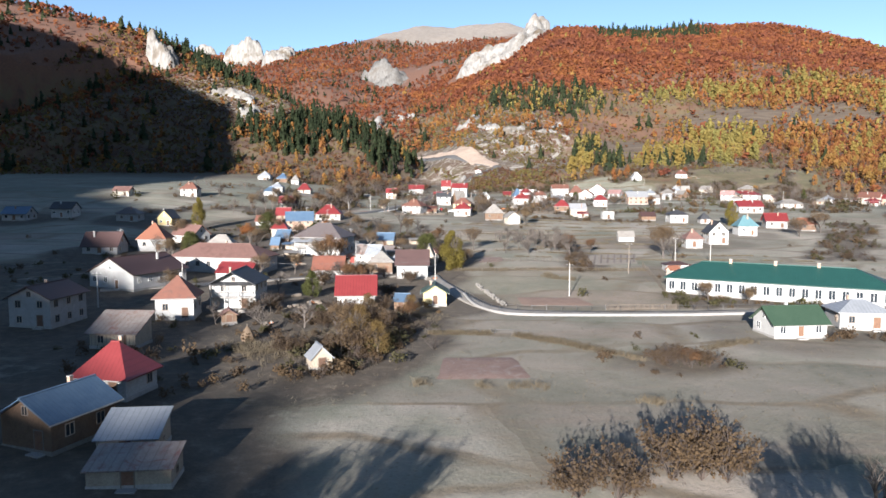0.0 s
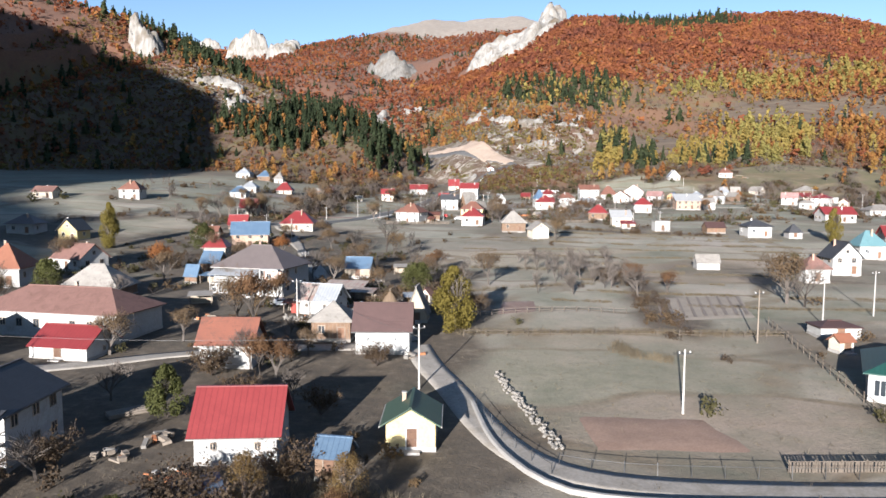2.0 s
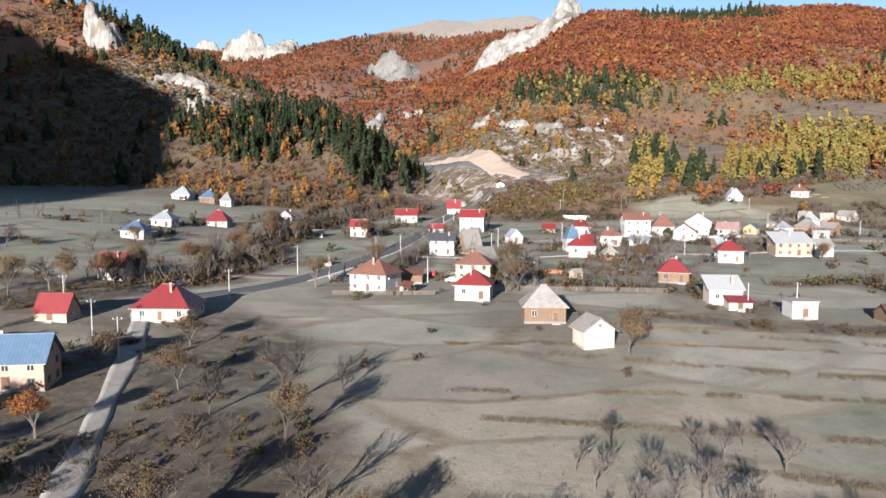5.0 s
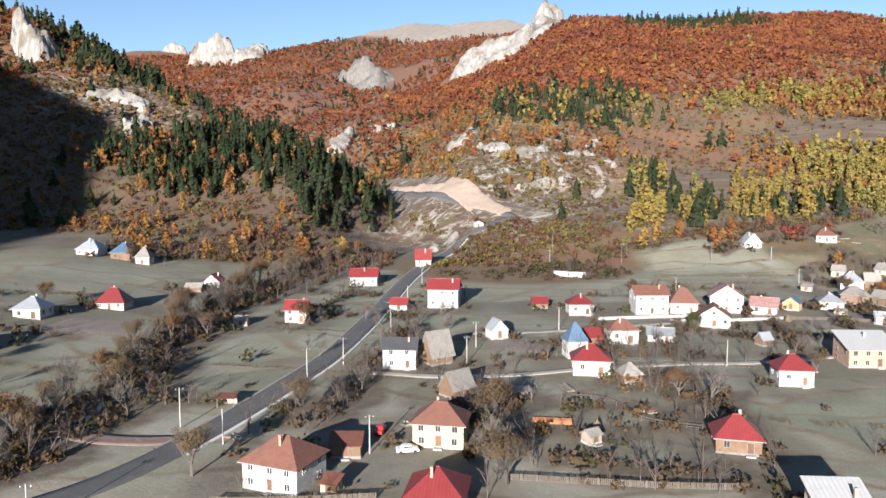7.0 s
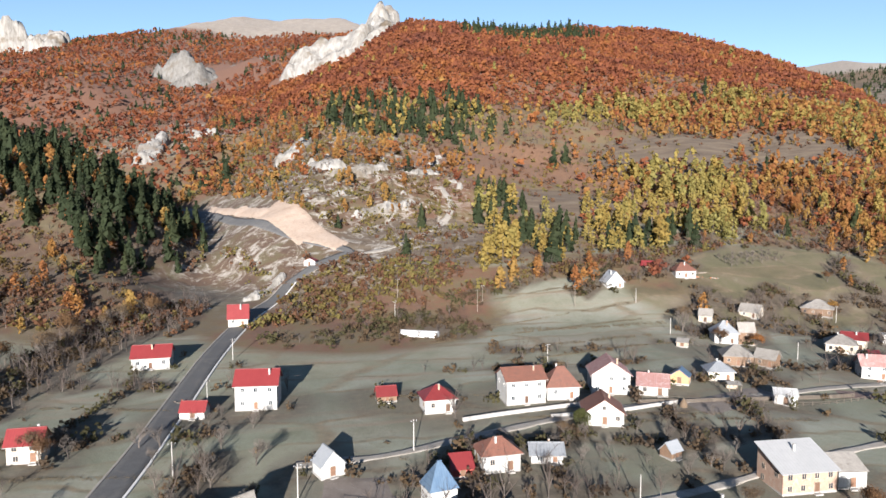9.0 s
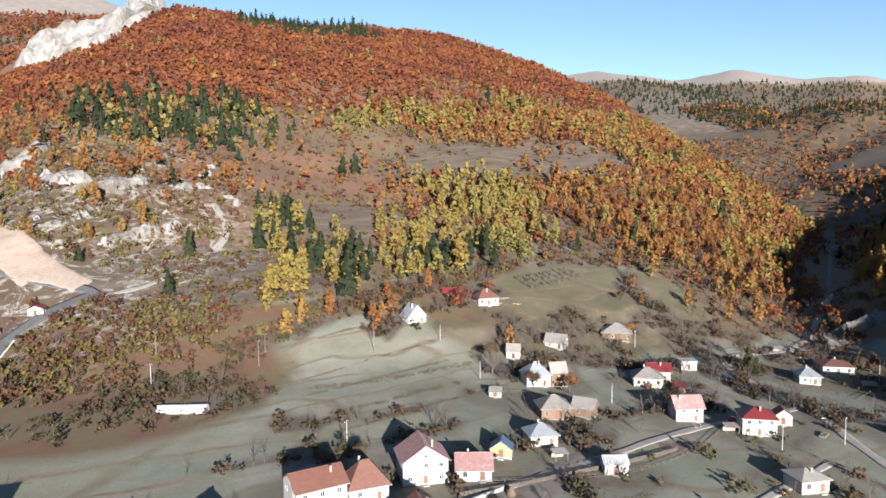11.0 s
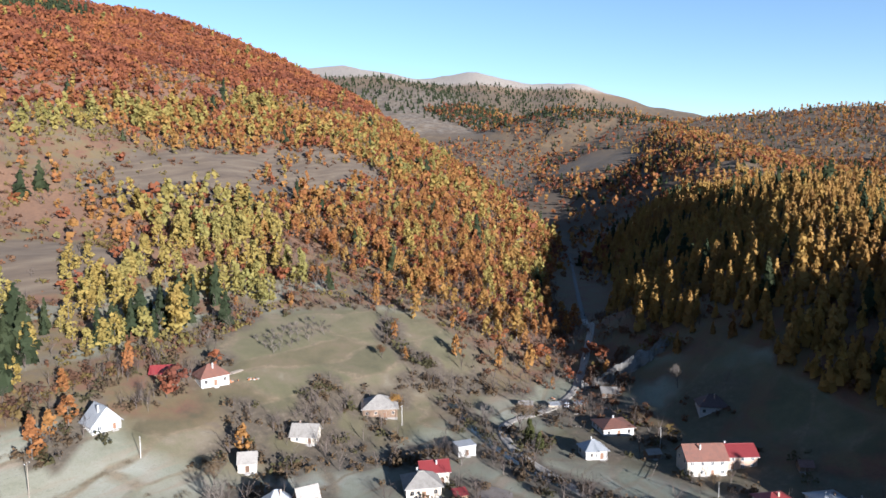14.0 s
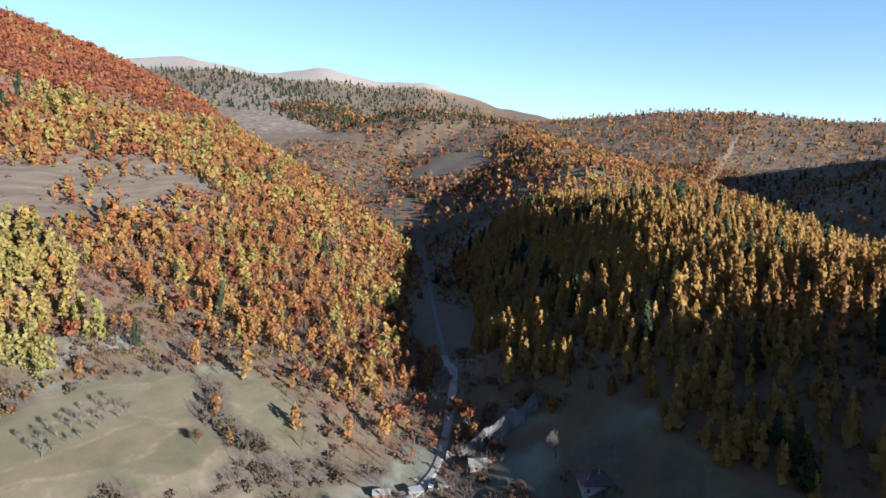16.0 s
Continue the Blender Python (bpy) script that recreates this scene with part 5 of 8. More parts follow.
def spire(k, wide, droop=0.5, power=0.8):
    z = GEN.uniform(0.06, 1, k) ** 1.15
    a = GEN.uniform(0, 2 * np.pi, k)
    rad = wide * (1 - z) ** power * GEN.uniform(0.6, 1.08, k) + 0.008
    c = np.stack([rad * np.cos(a), rad * np.sin(a), z], 1)
    n = np.stack([np.cos(a), np.sin(a), np.full(k, droop)], 1) + GEN.normal(size=(k, 3)) * 0.3
    q = leaves(c, n, (0.05 + 0.13 * (1 - z)) * (60 / k) ** 0.42, 1.3)
    core = ring_core([(wide * (0.62 if k > 30 else 0.85), 0.08), (0.004, 0.97)], 5)
    return np.concatenate([q, core]), trunk_quads(0.016, 0.3) if k > 50 else np.zeros((0, 4, 3))


def twigs_from(p, d, wide, thick):
    """Thin tapered slivers from p along d."""
    side = np.cross(d, GEN.normal(size=d.shape))
    side /= np.linalg.norm(side, axis=1)[:, None] + 1e-9
    w = thick[:, None] * side
    e = p + d
    return np.stack([p - w, p + w, e + w * 0.4, e - w * 0.4], 1)


def twiggy(k, wide=0.36, stems=6, trunk=True):
    """A leafless crown: stems that fork into branches and these into fine twigs; k is about the count of slivers."""
    if k < 20:
        stems, n1, n2 = 4, 2, 1
    elif k < 42:
        stems, n1, n2 = 5, 2, 2
    else:
        n1, n2 = max(3, int((k - stems) / stems / 4.5)), 3
    fat = (90 / (stems * (1 + n1 + n1 * n2))) ** 0.5 if k < 100 else 1.0
    a = GEN.uniform(0, 2 * np.pi, stems)
    lean = GEN.uniform(0.25, 1.0, stems) * wide * 0.8
    p0 = np.zeros((stems, 3))
    if trunk:
        p0[:, 2] = GEN.uniform(0.12, 0.4, stems)
    d0 = np.stack([lean * np.cos(a), lean * np.sin(a), GEN.uniform(0.3, 0.5, stems)], 1)
    out = [twigs_from(p0, d0, 0, np.full(stems, 0.008 * fat))]
    i1 = np.repeat(np.arange(stems), n1)
    p1 = p0[i1] + d0[i1] * GEN.uniform(0.3, 1.0, (len(i1), 1))
    d1 = d0[i1] * 0.45 + GEN.normal(size=(len(i1), 3)) * np.array([0.13, 0.13, 0.07]) + (0, 0, 0.05)
    out.append(twigs_from(p1, d1, 0, np.full(len(i1), 0.0042 * fat)))
    i2 = np.repeat(np.arange(len(i1)), n2)
    p2 = p1[i2] + d1[i2] * GEN.uniform(0.35, 1.0, (len(i2), 1))
    d2 = d1[i2] * 0.4 + GEN.normal(size=(len(i2), 3)) * np.array([0.07, 0.07, 0.05])
    out.append(twigs_from(p2, d2, 0, np.full(len(i2), 0.0026 * fat)))
    return np.concatenate(out), trunk_quads(0.014, 0.5) if trunk and k > 20 else np.zeros((0, 4, 3))


def shrub(k):
    """A ragged bush of small leaf clumps round several lobes."""
    lobes = 5
    c0 = GEN.normal(size=(lobes, 3)) * np.array([0.24, 0.24, 0.12]) + (0, 0, 0.34)
    which = GEN.integers(0, lobes, k)
    n = GEN.normal(size=(k, 3))
    n /= np.linalg.norm(n, axis=1)[:, None]
    c = c0[which] + n * np.array([0.30, 0.30, 0.36]) * GEN.uniform(0.35, 1.1, (k, 1))
    c[:, 2] = np.abs(c[:, 2])
    return leaves(c, n + GEN.normal(size=(k, 3)) * 0.6, GEN.uniform(0.14, 0.3, k) * (20 / k) ** 0.45), np.zeros((0, 4, 3))


def leaf_material(name, stops, dark=0.45):
    m, nt, b = nodes_of(name)
    geo = nt.nodes.new("ShaderNodeNewGeometry")
    a = nt.nodes.new("ShaderNodeAttribute")
    a.attribute_name = "tint"
    wide = noise_node(nt, geo.outputs["Position"], 0.018, 3, 0.6)
    f = reckon(nt, 'ADD', reckon(nt, 'MULTIPLY', a.outputs["Fac"], 0.26), reckon(nt, 'MULTIPLY', wide, 1.15))
    f = reckon(nt, 'SUBTRACT', f, 0.22, True)
    col = ramp(nt, f, stops)
    hs = nt.nodes.new("ShaderNodeHueSaturation")
    link(nt, reckon(nt, 'ADD', reckon(nt, 'MULTIPLY', geo.outputs["Random Per Island"], 0.24), 0.80), hs.inputs["Value"])
    link(nt, col, hs.inputs["Color"])
    link(nt, hs.outputs["Color"], b.inputs["Base Color"])
    b.inputs["Roughness"].default_value = 0.8
    b.inputs["Specular IOR Level"].default_value = 0.15
    thin, blend = nt.nodes.new("ShaderNodeBsdfTranslucent"), nt.nodes.new("ShaderNodeMixShader")
    link(nt, hs.outputs["Color"], thin.inputs["Color"])
    blend.inputs[0].default_value = 0.5
    out = next(n for n in nt.nodes if n.type == 'OUTPUT_MATERIAL')
    link(nt, b.outputs[0], blend.inputs[1])
    link(nt, thin.outputs[0], blend.inputs[2])
    link(nt, blend.outputs[0], out.inputs["Surface"])
    return m


LEAF = {
    "beech": leaf_material("rust_leaves", [(0.05, (0.108, 0.0456, 0.0342)), (0.3, (0.171, 0.0604, 0.0365)), (0.52, (0.228, 0.0798, 0.0365)), (0.75, (0.291, 0.116, 0.0388)), (0.95, (0.325, 0.171, 0.0524))]),
    "gold": leaf_material("golden_leaves", [(0.05, (0.215, 0.082, 0.036)), (0.33, (0.265, 0.112, 0.042)), (0.55, (0.30, 0.155, 0.048)), (0.75, (0.305, 0.195, 0.058)), (0.95, (0.26, 0.20, 0.07))]),
    "birch": leaf_material("yellow_leaves", [(0.05, (0.26, 0.155, 0.045)), (0.35, (0.30, 0.215, 0.06)), (0.65, (0.255, 0.22, 0.07)), (0.95, (0.165, 0.17, 0.06))]),
    "conifer": leaf_material("dark_needles", [(0.1, (0.022, 0.032, 0.016)), (0.5, (0.036, 0.047, 0.022)), (0.9, (0.066, 0.072, 0.03))]),
    "larch": leaf_material("larch_needles", [(0.05, (0.18, 0.088, 0.036)), (0.4, (0.29, 0.165, 0.05)), (0.75, (0.345, 0.22, 0.06)), (0.95, (0.16, 0.13, 0.048))]),
    "olive": leaf_material("olive_bushes", [(0.05, (0.095, 0.058, 0.028)), (0.35, (0.145, 0.10, 0.036)), (0.65, (0.175, 0.145, 0.048)), (0.95, (0.115, 0.112, 0.045))]),
    "brown": leaf_material("brown_bushes", [(0.05, (0.09, 0.052, 0.036)), (0.4, (0.13, 0.070, 0.042)), (0.7, (0.17, 0.084, 0.045)), (0.95, (0.15, 0.10, 0.058))]),
    "brush": leaf_material("dead_brush", [(0.05, (0.052, 0.038, 0.028)), (0.35, (0.088, 0.062, 0.040)), (0.65, (0.135, 0.090, 0.048)), (0.95, (0.15, 0.115, 0.066))]),
    "mossy": leaf_material("mossy_brush", [(0.05, (0.05, 0.045, 0.026)), (0.5, (0.078, 0.070, 0.032)), (0.95, (0.11, 0.098, 0.044))]),
    "bare": leaf_material("bare_twigs", [(0.05, (0.08, 0.062, 0.053)), (0.5, (0.13, 0.103, 0.088)), (0.95, (0.18, 0.138, 0.105))]),
}
MAKER = {
    "beech": (lambda k: broad(k, 8, 0.42, 0.12)), "gold": (lambda k: ovoid(k, 0.25, 0.12)), "birch": (lambda k: ovoid(k, 0.23, 0.10)),
    "conifer": (lambda k: spire(k, 0.19, 0.55)), "larch": (lambda k: spire(k, 0.17, 0.25, 0.7)), "olive": (lambda k: shrub(k)), "brown": (lambda k: shrub(k)), "bare": (lambda k: twiggy(k)),
}
HIGH = {"beech": (5, 9), "gold": (6, 13), "birch": (9, 18), "conifer": (9, 19), "larch": (8, 15), "olive": (2.4, 5.6), "brown": (2.0, 4.9), "bare": (4.0, 8.0)}


def wood(name, species, x, y, k, label, scale=1.0, sink=0.2, maker=None, tone=None):
    """All trees of a kind at x, y as one mesh."""
    if len(x) == 0:
        return
    kinds = [(maker or MAKER[species])(k) for _ in range(5)]
    z = sheet(x, y) - sink
    which = GEN.integers(0, 5, len(x))
    lo, hi = HIGH[species]
    h = GEN.uniform(lo, hi, len(x)) * scale * GEN.choice([0.62, 0.8, 0.94, 1.04, 1.16], len(x))
    spin = GEN.uniform(0, 2 * np.pi, len(x))
    tint = GEN.uniform(0, 1, len(x))
    co, tn, mi = [], [], []
    for t, (leaf, stem) in enumerate(kinds):
        s = which == t
        if not s.any():
            continue
        q = np.concatenate([leaf, stem])
        cs, sn = np.cos(spin[s]), np.sin(spin[s])
        wide = h[s] * GEN.uniform(0.85, 1.2, s.sum())
        px = (q[None, ..., 0] * cs[:, None, None] - q[None, ..., 1] * sn[:, None, None]) * wide[:, None, None] + x[s][:, None, None]
        py = (q[None, ..., 0] * sn[:, None, None] + q[None, ..., 1] * cs[:, None, None]) * wide[:, None, None] + y[s][:, None, None]
        pz = q[None, ..., 2] * h[s][:, None, None] + z[s][:, None, None]
        co.append(np.stack([px, py, pz], -1).reshape(-1, 3))
        tn.append(np.repeat(tint[s], len(q) * 4))
        mi.append(np.tile(np.r_[np.zeros(len(leaf), np.int32), np.ones(len(stem), np.int32)], s.sum()))
    co = np.concatenate(co)
    me = mesh_from(name, co, np.arange(len(co)).reshape(-1, 4))
    weight(me, "tint", np.concatenate(tn))
    me.materials.append(LEAF[tone or species])
    me.materials.append(bark)
    me.polygons.foreach_set("material_index", np.concatenate(mi))
    return tagged(new(name, me), label, "trees" if lo > 4 else "bushes", kind="stuff")


def scatter(x0, x1, y0, y1, gap):
    """Jittered places over a rectangle, about gap metres apart."""
    xs, ys = np.arange(x0, x1, gap), np.arange(y0, y1, gap)
    x, y = np.meshgrid(xs, ys)
    x, y = x.ravel() + GEN.uniform(-0.5, 0.5, x.size) * gap, y.ravel() + GEN.uniform(-0.5, 0.5, y.size) * gap
    return x, y


PICK = {k: [] for k in ("beech", "gold", "birch", "conifer", "larch", "olive", "brown", "bare", "beech_far", "conifer_far", "gold_far", "larch_far", "brown_far")}


def grow(x, y, chances):
    """Deal places out to kinds by their chances (arrays of 0 to 1); the rest stays empty."""
    r = GEN.uniform(0, 1, len(x))
    low = np.zeros(len(x))
    for kind, p in chances:
        p = np.broadcast_to(p, x.shape)
        s = (r >= low) & (r < low + p)
        PICK[kind].append(np.stack([x[s], y[s]], 1))
        low = low + p


# the sunny mountain
x, y = scatter(-60, 790, 560, 1420, 4.6)
z = ground(x, y)
dg, _, sg = along(GORGE, x, y)
ds, _, ss = along(SIDE_VALLEY, x, y)
dw, _, _ = along([(30, 1360, 0), (64, 1355, 0), (130, 1335, 0), (200, 1400, 0)], x, y)
dr, _, _ = along([(a, b2, 0) for a, b2 in MAIN_ROAD[12:]], x, y)
keep = (dr > 20) & (dw > 28) & (sg < 0) & (dg > 8) & (ss > 0) & (ds > 14) & (z > 24)
x, y, z = x[keep], y[keep], z[keep]
nw, nm, nf = fbm(x, y, 110, 41, 3), fbm(x, y, 42, 45, 3), fbm(x, y, 16, 48, 2)
upper = np.clip((z - 172 - 34 * nw - 12 * nf) / 14, 0, 1)
upper = upper * (1 - oval(x, y, 300, 960, 60, 60, 0.5) * 0.7)
field = np.clip(oval(x, y, 388, 812, 96, 36, 0.5) + oval(x, y, 190, 712, 38, 20, 0.4) + 0.6 * oval(x, y, 185, 800, 55, 30, 0.4) + 0.5 * oval(x, y, 300, 850, 40, 20, 0.4), 0, 1)
field = field * np.clip(1 - 1.2 * np.clip(nf - 0.25, 0, 1), 0, 1)
meadow = np.clip((y < 575) * ((x > 95) & (x < 330)) * 1.0 + oval(x, y, 255, 580, 62, 40, 0.2) + oval(x, y, 120, 560, 60, 45, 0.2) + oval(x, y, 165, 575, 60, 25, 0.2), 0, 1)
meadow = np.where(z > 50, 0, meadow)
grove = np.maximum(oval(x, y, 245, 676, 46, 36, 0.3), oval(x, y, 300, 745, 34, 46, 0.3))
firs = np.maximum(oval(x, y, 208, 640, 34, 20, 0.3), oval(x, y, 152, 672, 20, 52, 0.3))
firs_up = oval(x, y, 130, 905, 65, 48, 0.5)
firs_top = oval(x, y, 380, 1290, 90, 60, 0.3)
bright = oval(x, y, 122, 612, 13, 14, 0.3)
d_gold, _, _ = along([(262, 900, 0), (340, 928, 0), (400, 946, 0), (470, 968, 0), (540, 1000, 0)], x, y)
d_brow, _, _ = along([(430, 925, 0), (480, 880, 0), (520, 840, 0), (560, 800, 0), (600, 770, 0)], x, y)
band = np.clip(np.clip((30 - d_gold) / 14, 0, 1) + np.clip((16 - d_brow) / 10, 0, 1), 0, 1) * np.clip(0.6 + 1.6 * nf, 0, 1)
right = np.clip((x - 320) / 60, 0, 1) * (z < 165)
left = np.clip((120 - x) / 50, 0, 1) * (z < 170)
bramble = oval(x, y, 48, 585, 52, 45, 0.4)
open_ = (1 - upper) * (1 - field) * (1 - meadow)
clump = np.clip((nm - 0.15) * 3.5, 0, 1)
grow(x, y, [
    ("conifer", np.clip(firs * 0.15 + firs_up * 0.24 * (nf > -0.3) + firs_top * 0.3 * upper + 0.003 * open_, 0, 1) * (1 - meadow)),
    ("birch", np.clip(grove * 0.52 * (1 - firs) * (nf > -0.45) + bright * 0.5 + firs * 0.10 + firs_up * 0.07 + band * 0.42 + 0.07 * right * open_ + 0.006 * upper, 0, 1) * (1 - field * 0.9) * (1 - meadow)),
    ("gold", np.clip(right * 0.36 * open_ + (0.04 + clump * 0.2) * open_ * (z > 60) + 0.003 * upper, 0, 1) * (1 - firs) * (1 - grove)),
    ("beech", np.clip(upper * 0.96 + right * open_ * 0.16 + 0.05 * open_ * (nm < 0) * (z > 75) + grove * 0.1, 0, 1) * (1 - firs) * (1 - firs_up * 0.8)),
    ("bare", np.clip(open_ * (0.12 + 0.16 * right + 0.1 * clump) + 0.5 * oval(x, y, 160, 868, 75, 24, 0.5) + field * 0.01, 0, 1) * (1 - grove * 0.6)),
    ("olive", np.clip(left * open_ * 0.3 + open_ * 0.26 + field * 0.03, 0, 1) * (1 - grove) * (1 - 0.6 * right)),
    ("brown", np.clip(open_ * 0.24 + left * open_ * 0.1 + bramble * 0.4 + field * 0.05 + right * open_ * 0.2, 0, 1) * (1 - meadow)),
])
# undergrowth on the slope above the side valley
x, y = scatter(270, 580, 560, 840, 4.0)
z = ground(x, y)
ds, zs, ss = along(SIDE_VALLEY, x, y)
under = ((ss > 0) & (ds > 12) & (z > 30) & (z < 170)) * (1 - oval(x, y, 388, 812, 96, 36, 0.5)) * (1 - oval(x, y, 255, 578, 60, 40, 0.2)) * np.clip((x + y - 872) / 30, 0, 1)
grow(x, y, [("brown", under * 0.36), ("bare", under * 0.24), ("gold", under * 0.04)])
x, y = scatter(315, 450, 500, 625, 3.6)
ds, zs, ss = along(SIDE_VALLEY, x, y)
dv, _, _ = along([(442, 576, 0), (400, 552, 0), (380, 540, 0), (340, 524, 0), (301, 513, 0)], x, y)
grow(x, y, [("brown", np.where((dv > 4) & (ds < 40), 0.3, 0.0)), ("bare", np.where((dv > 4) & (ds < 40), 0.25, 0.0))])
# brambles and bare shrubs below the slope
x, y = scatter(10, 100, 535, 640, 2.6)
inside = oval(x, y, 52, 590, 40, 46, 0.5) * np.clip(0.65 + 0.9 * fbm(x, y, 16, 97, 3), 0, 1.2)
dm, _, _ = along([(a, b2, 0) for a, b2 in MAIN_ROAD[8:14]], x, y)
grow(x, y, [("brown", np.where(dm > 6, inside * 0.5, 0)), ("bare", np.where(dm > 6, inside * 0.07, 0)), ("olive", np.where(dm > 6, inside * 0.28, 0))])
# bushes at the foot of the slope over the side valley
x, y = scatter(280, 520, 510, 640, 4.2)
z = ground(x, y)
ds, zs, ss = along(SIDE_VALLEY, x, y)
edge_w = ((ss > 0) & (ds > 9) & (ds < 75) & (z > 14)).astype(float) * np.clip((x + 1.0 * y - 832) / 24, 0, 1)
grow(x, y, [("bare", edge_w * 0.5), ("brown", edge_w * 0.3), ("gold", edge_w * 0.04), ("beech", edge_w * 0.04)])
# wooded spur
x, y = scatter(-420, -20, 560, 960, 4.1)
z = ground(x, y)
d1, h1, s1 = along(CRESTS[0][0], x, y)
dr, _, _ = along([(a, b2, 0) for a, b2 in MAIN_ROAD[9:]], x, y)
onhill = (z > 33) & (dr > 20) & (steepness(x, y) > 0.14)
fir = np.maximum(oval(x, y, -124, 706, 70, 44, 0.4), oval(x, y, -62, 690, 30, 30, 0.4) * 0.7) * onhill
shade_side = (s1 > 0) * onhill
nm = fbm(x, y, 40, 51, 3)
high = np.clip((-190 - x) / 40, 0, 1) * onhill
grow(x, y, [
    ("conifer", np.clip(fir * 0.30 + shade_side * 0.09 + 0.012 * onhill, 0, 1) + high * np.clip((d1 < 14) * 0.3, 0, 1)),
    ("gold", fir * 0.07 + 0.05 * onhill + 0.35 * oval(x, y, -178, 690, 16, 16, 0.4) * onhill),
    ("olive", onhill * (0.3 + 0.2 * high) * (1 - 0.6 * shade_side)),
    ("brown", onhill * 0.42),
    ("bare", onhill * 0.16),
    ("beech", onhill * 0.09 * (nm > 0.1) * (1 - fir)),
])
# dark slope beyond the crags and the valley's shaded flank
x, y = scatter(-760, -190, 300, 960, 8.0)
z = ground(x, y)
flank = ((z > 42) & (x < -185 - 0.0 * y)).astype(float) * np.clip((z - 40) / 25, 0, 1)
flank = flank * ((x < -420) | (y < 640) | (z > 1e3) | (x < -300))
grow(x, y, [("beech", flank * 0.3), ("bare", flank * 0.16), ("brown", flank * 0.2), ("conifer", flank * 0.07)])
# larch hill
x, y = scatter(290, 920, 60, 720, 5.0)
z = ground(x, y)
d2, h2, s2 = along(CRESTS[7][0], x, y)
ds, zs, ss = along(SIDE_VALLEY, x, y)
hill = ((ss < 0) & (ds > 8) & (z > 19) & (d2 < 190) & (y > 360 - 0.5 * (x - 400))).astype(float)
hill = hill * (1 - pasture(x, y))
nm = fbm(x, y, 55, 61, 3)
grow(x, y, [("larch", hill * np.clip(0.54 + 0.35 * nm, 0.15, 0.9)), ("conifer", hill * np.clip(0.05 - 0.1 * nm, 0.01, 0.12)), ("bare", hill * 0.12), ("brown", hill * 0.12)])
x, y = scatter(300, 560, 320, 520, 4.4)
z = ground(x, y)
ds, zs, ss = along(SIDE_VALLEY, x, y)
foot = ((ss < 0) & (ds > 62) & (z > 27)).astype(float) * (1 - pasture(x, y))
grow(x, y, [("larch", foot * 0.2), ("brown", foot * 0.35), ("bare", foot * 0.2), ("olive", foot * 0.1)])
# golden wood along the next ridge
x, y = scatter(860, 1650, 560, 1000, 8.5)
d3, _, s3 = along([(1560, 930, 0), (1350, 810, 0), (1180, 728, 0), (1060, 672, 0), (985, 650, 0)], x, y)
ridge_w = np.clip((130 - d3) / 60, 0, 1) * np.clip(0.75 + 0.6 * fbm(x, y, 70, 65, 2), 0.2, 1)
grow(x, y, [("larch_far", ridge_w * 0.5), ("conifer_far", ridge_w * 0.08), ("brown_far", ridge_w * 0.2)])
# hill with farm fields
x, y = scatter(850, 2100, 560, 1900, 11.5)
z = ground(x, y)
ds, zs, ss = along(SIDE_VALLEY, x, y)
on = ((z > 62) & (ss < 0)).astype(float) * (1 - oval(x, y, 1360, 1010, 110, 80, 0.3))
nm = fbm(x, y, 160, 71, 3)
top = np.clip((z - 215) / 20, 0, 1)
grow(x, y, [("conifer_far", on * np.clip(0.05 + 0.45 * top, 0, 0.8)), ("gold_far", on * np.clip(0.26 + 0.35 * nm, 0, 0.5) * (1 - 0.7 * top)), ("beech_far", on * 0.14), ("brown_far", on * 0.15)])
# the dark side valley's own slopes and the ridges past it
x, y = scatter(560, 1500, 480, 1500, 11.0)
z = ground(x, y)
ds, zs, ss = along(SIDE_VALLEY, x, y)
d2, _, _ = along(CRESTS[7][0], x, y)
on = ((ds > 6) & (d2 > 120) & ((x > 780) | (ss < 0) | (z < 90))).astype(float) * np.clip(0.8 + 0.5 * fbm(x, y, 90, 75, 2), 0.2, 1)
on = on * (1 - oval(x, y, 1360, 1010, 110, 80, 0.3))
grow(x, y, [("conifer_far", on * 0.06), ("gold_far", on * 0.2), ("beech_far", on * 0.2), ("brown_far", on * 0.4)])
x, y = scatter(620, 2100, -300, 720, 12.5)
d2, _, _ = along(CRESTS[7][0], x, y)
on = (d2 > 110) * np.clip(0.75 + 0.5 * fbm(x, y, 140, 77, 2), 0.2, 1)
grow(x, y, [("conifer_far", on * 0.1), ("gold_far", on * 0.26), ("brown_far", on * 0.45)])
# woods on the ridges that shade the valley
x, y = scatter(170, 470, -120, 330, 9.0)
z = ground(x, y)
on = (z > 22).astype(float) * np.clip(0.7 + 0.5 * fbm(x, y, 60, 83, 2), 0.2, 1)
grow(x, y, [("larch_far", on * 0.3), ("conifer_far", on * 0.12), ("beech_far", on * 0.2), ("brown_far", on * 0.15)])
x, y = scatter(-900, -130, -620, -120, 15.0)
z = ground(x, y)
dl, _, _ = along(CRESTS[2][0], x, y)
on = ((z > 20) & (dl > 25)).astype(float)
grow(x, y, [("conifer_far", on * 0.3), ("beech_far", on * 0.4)])
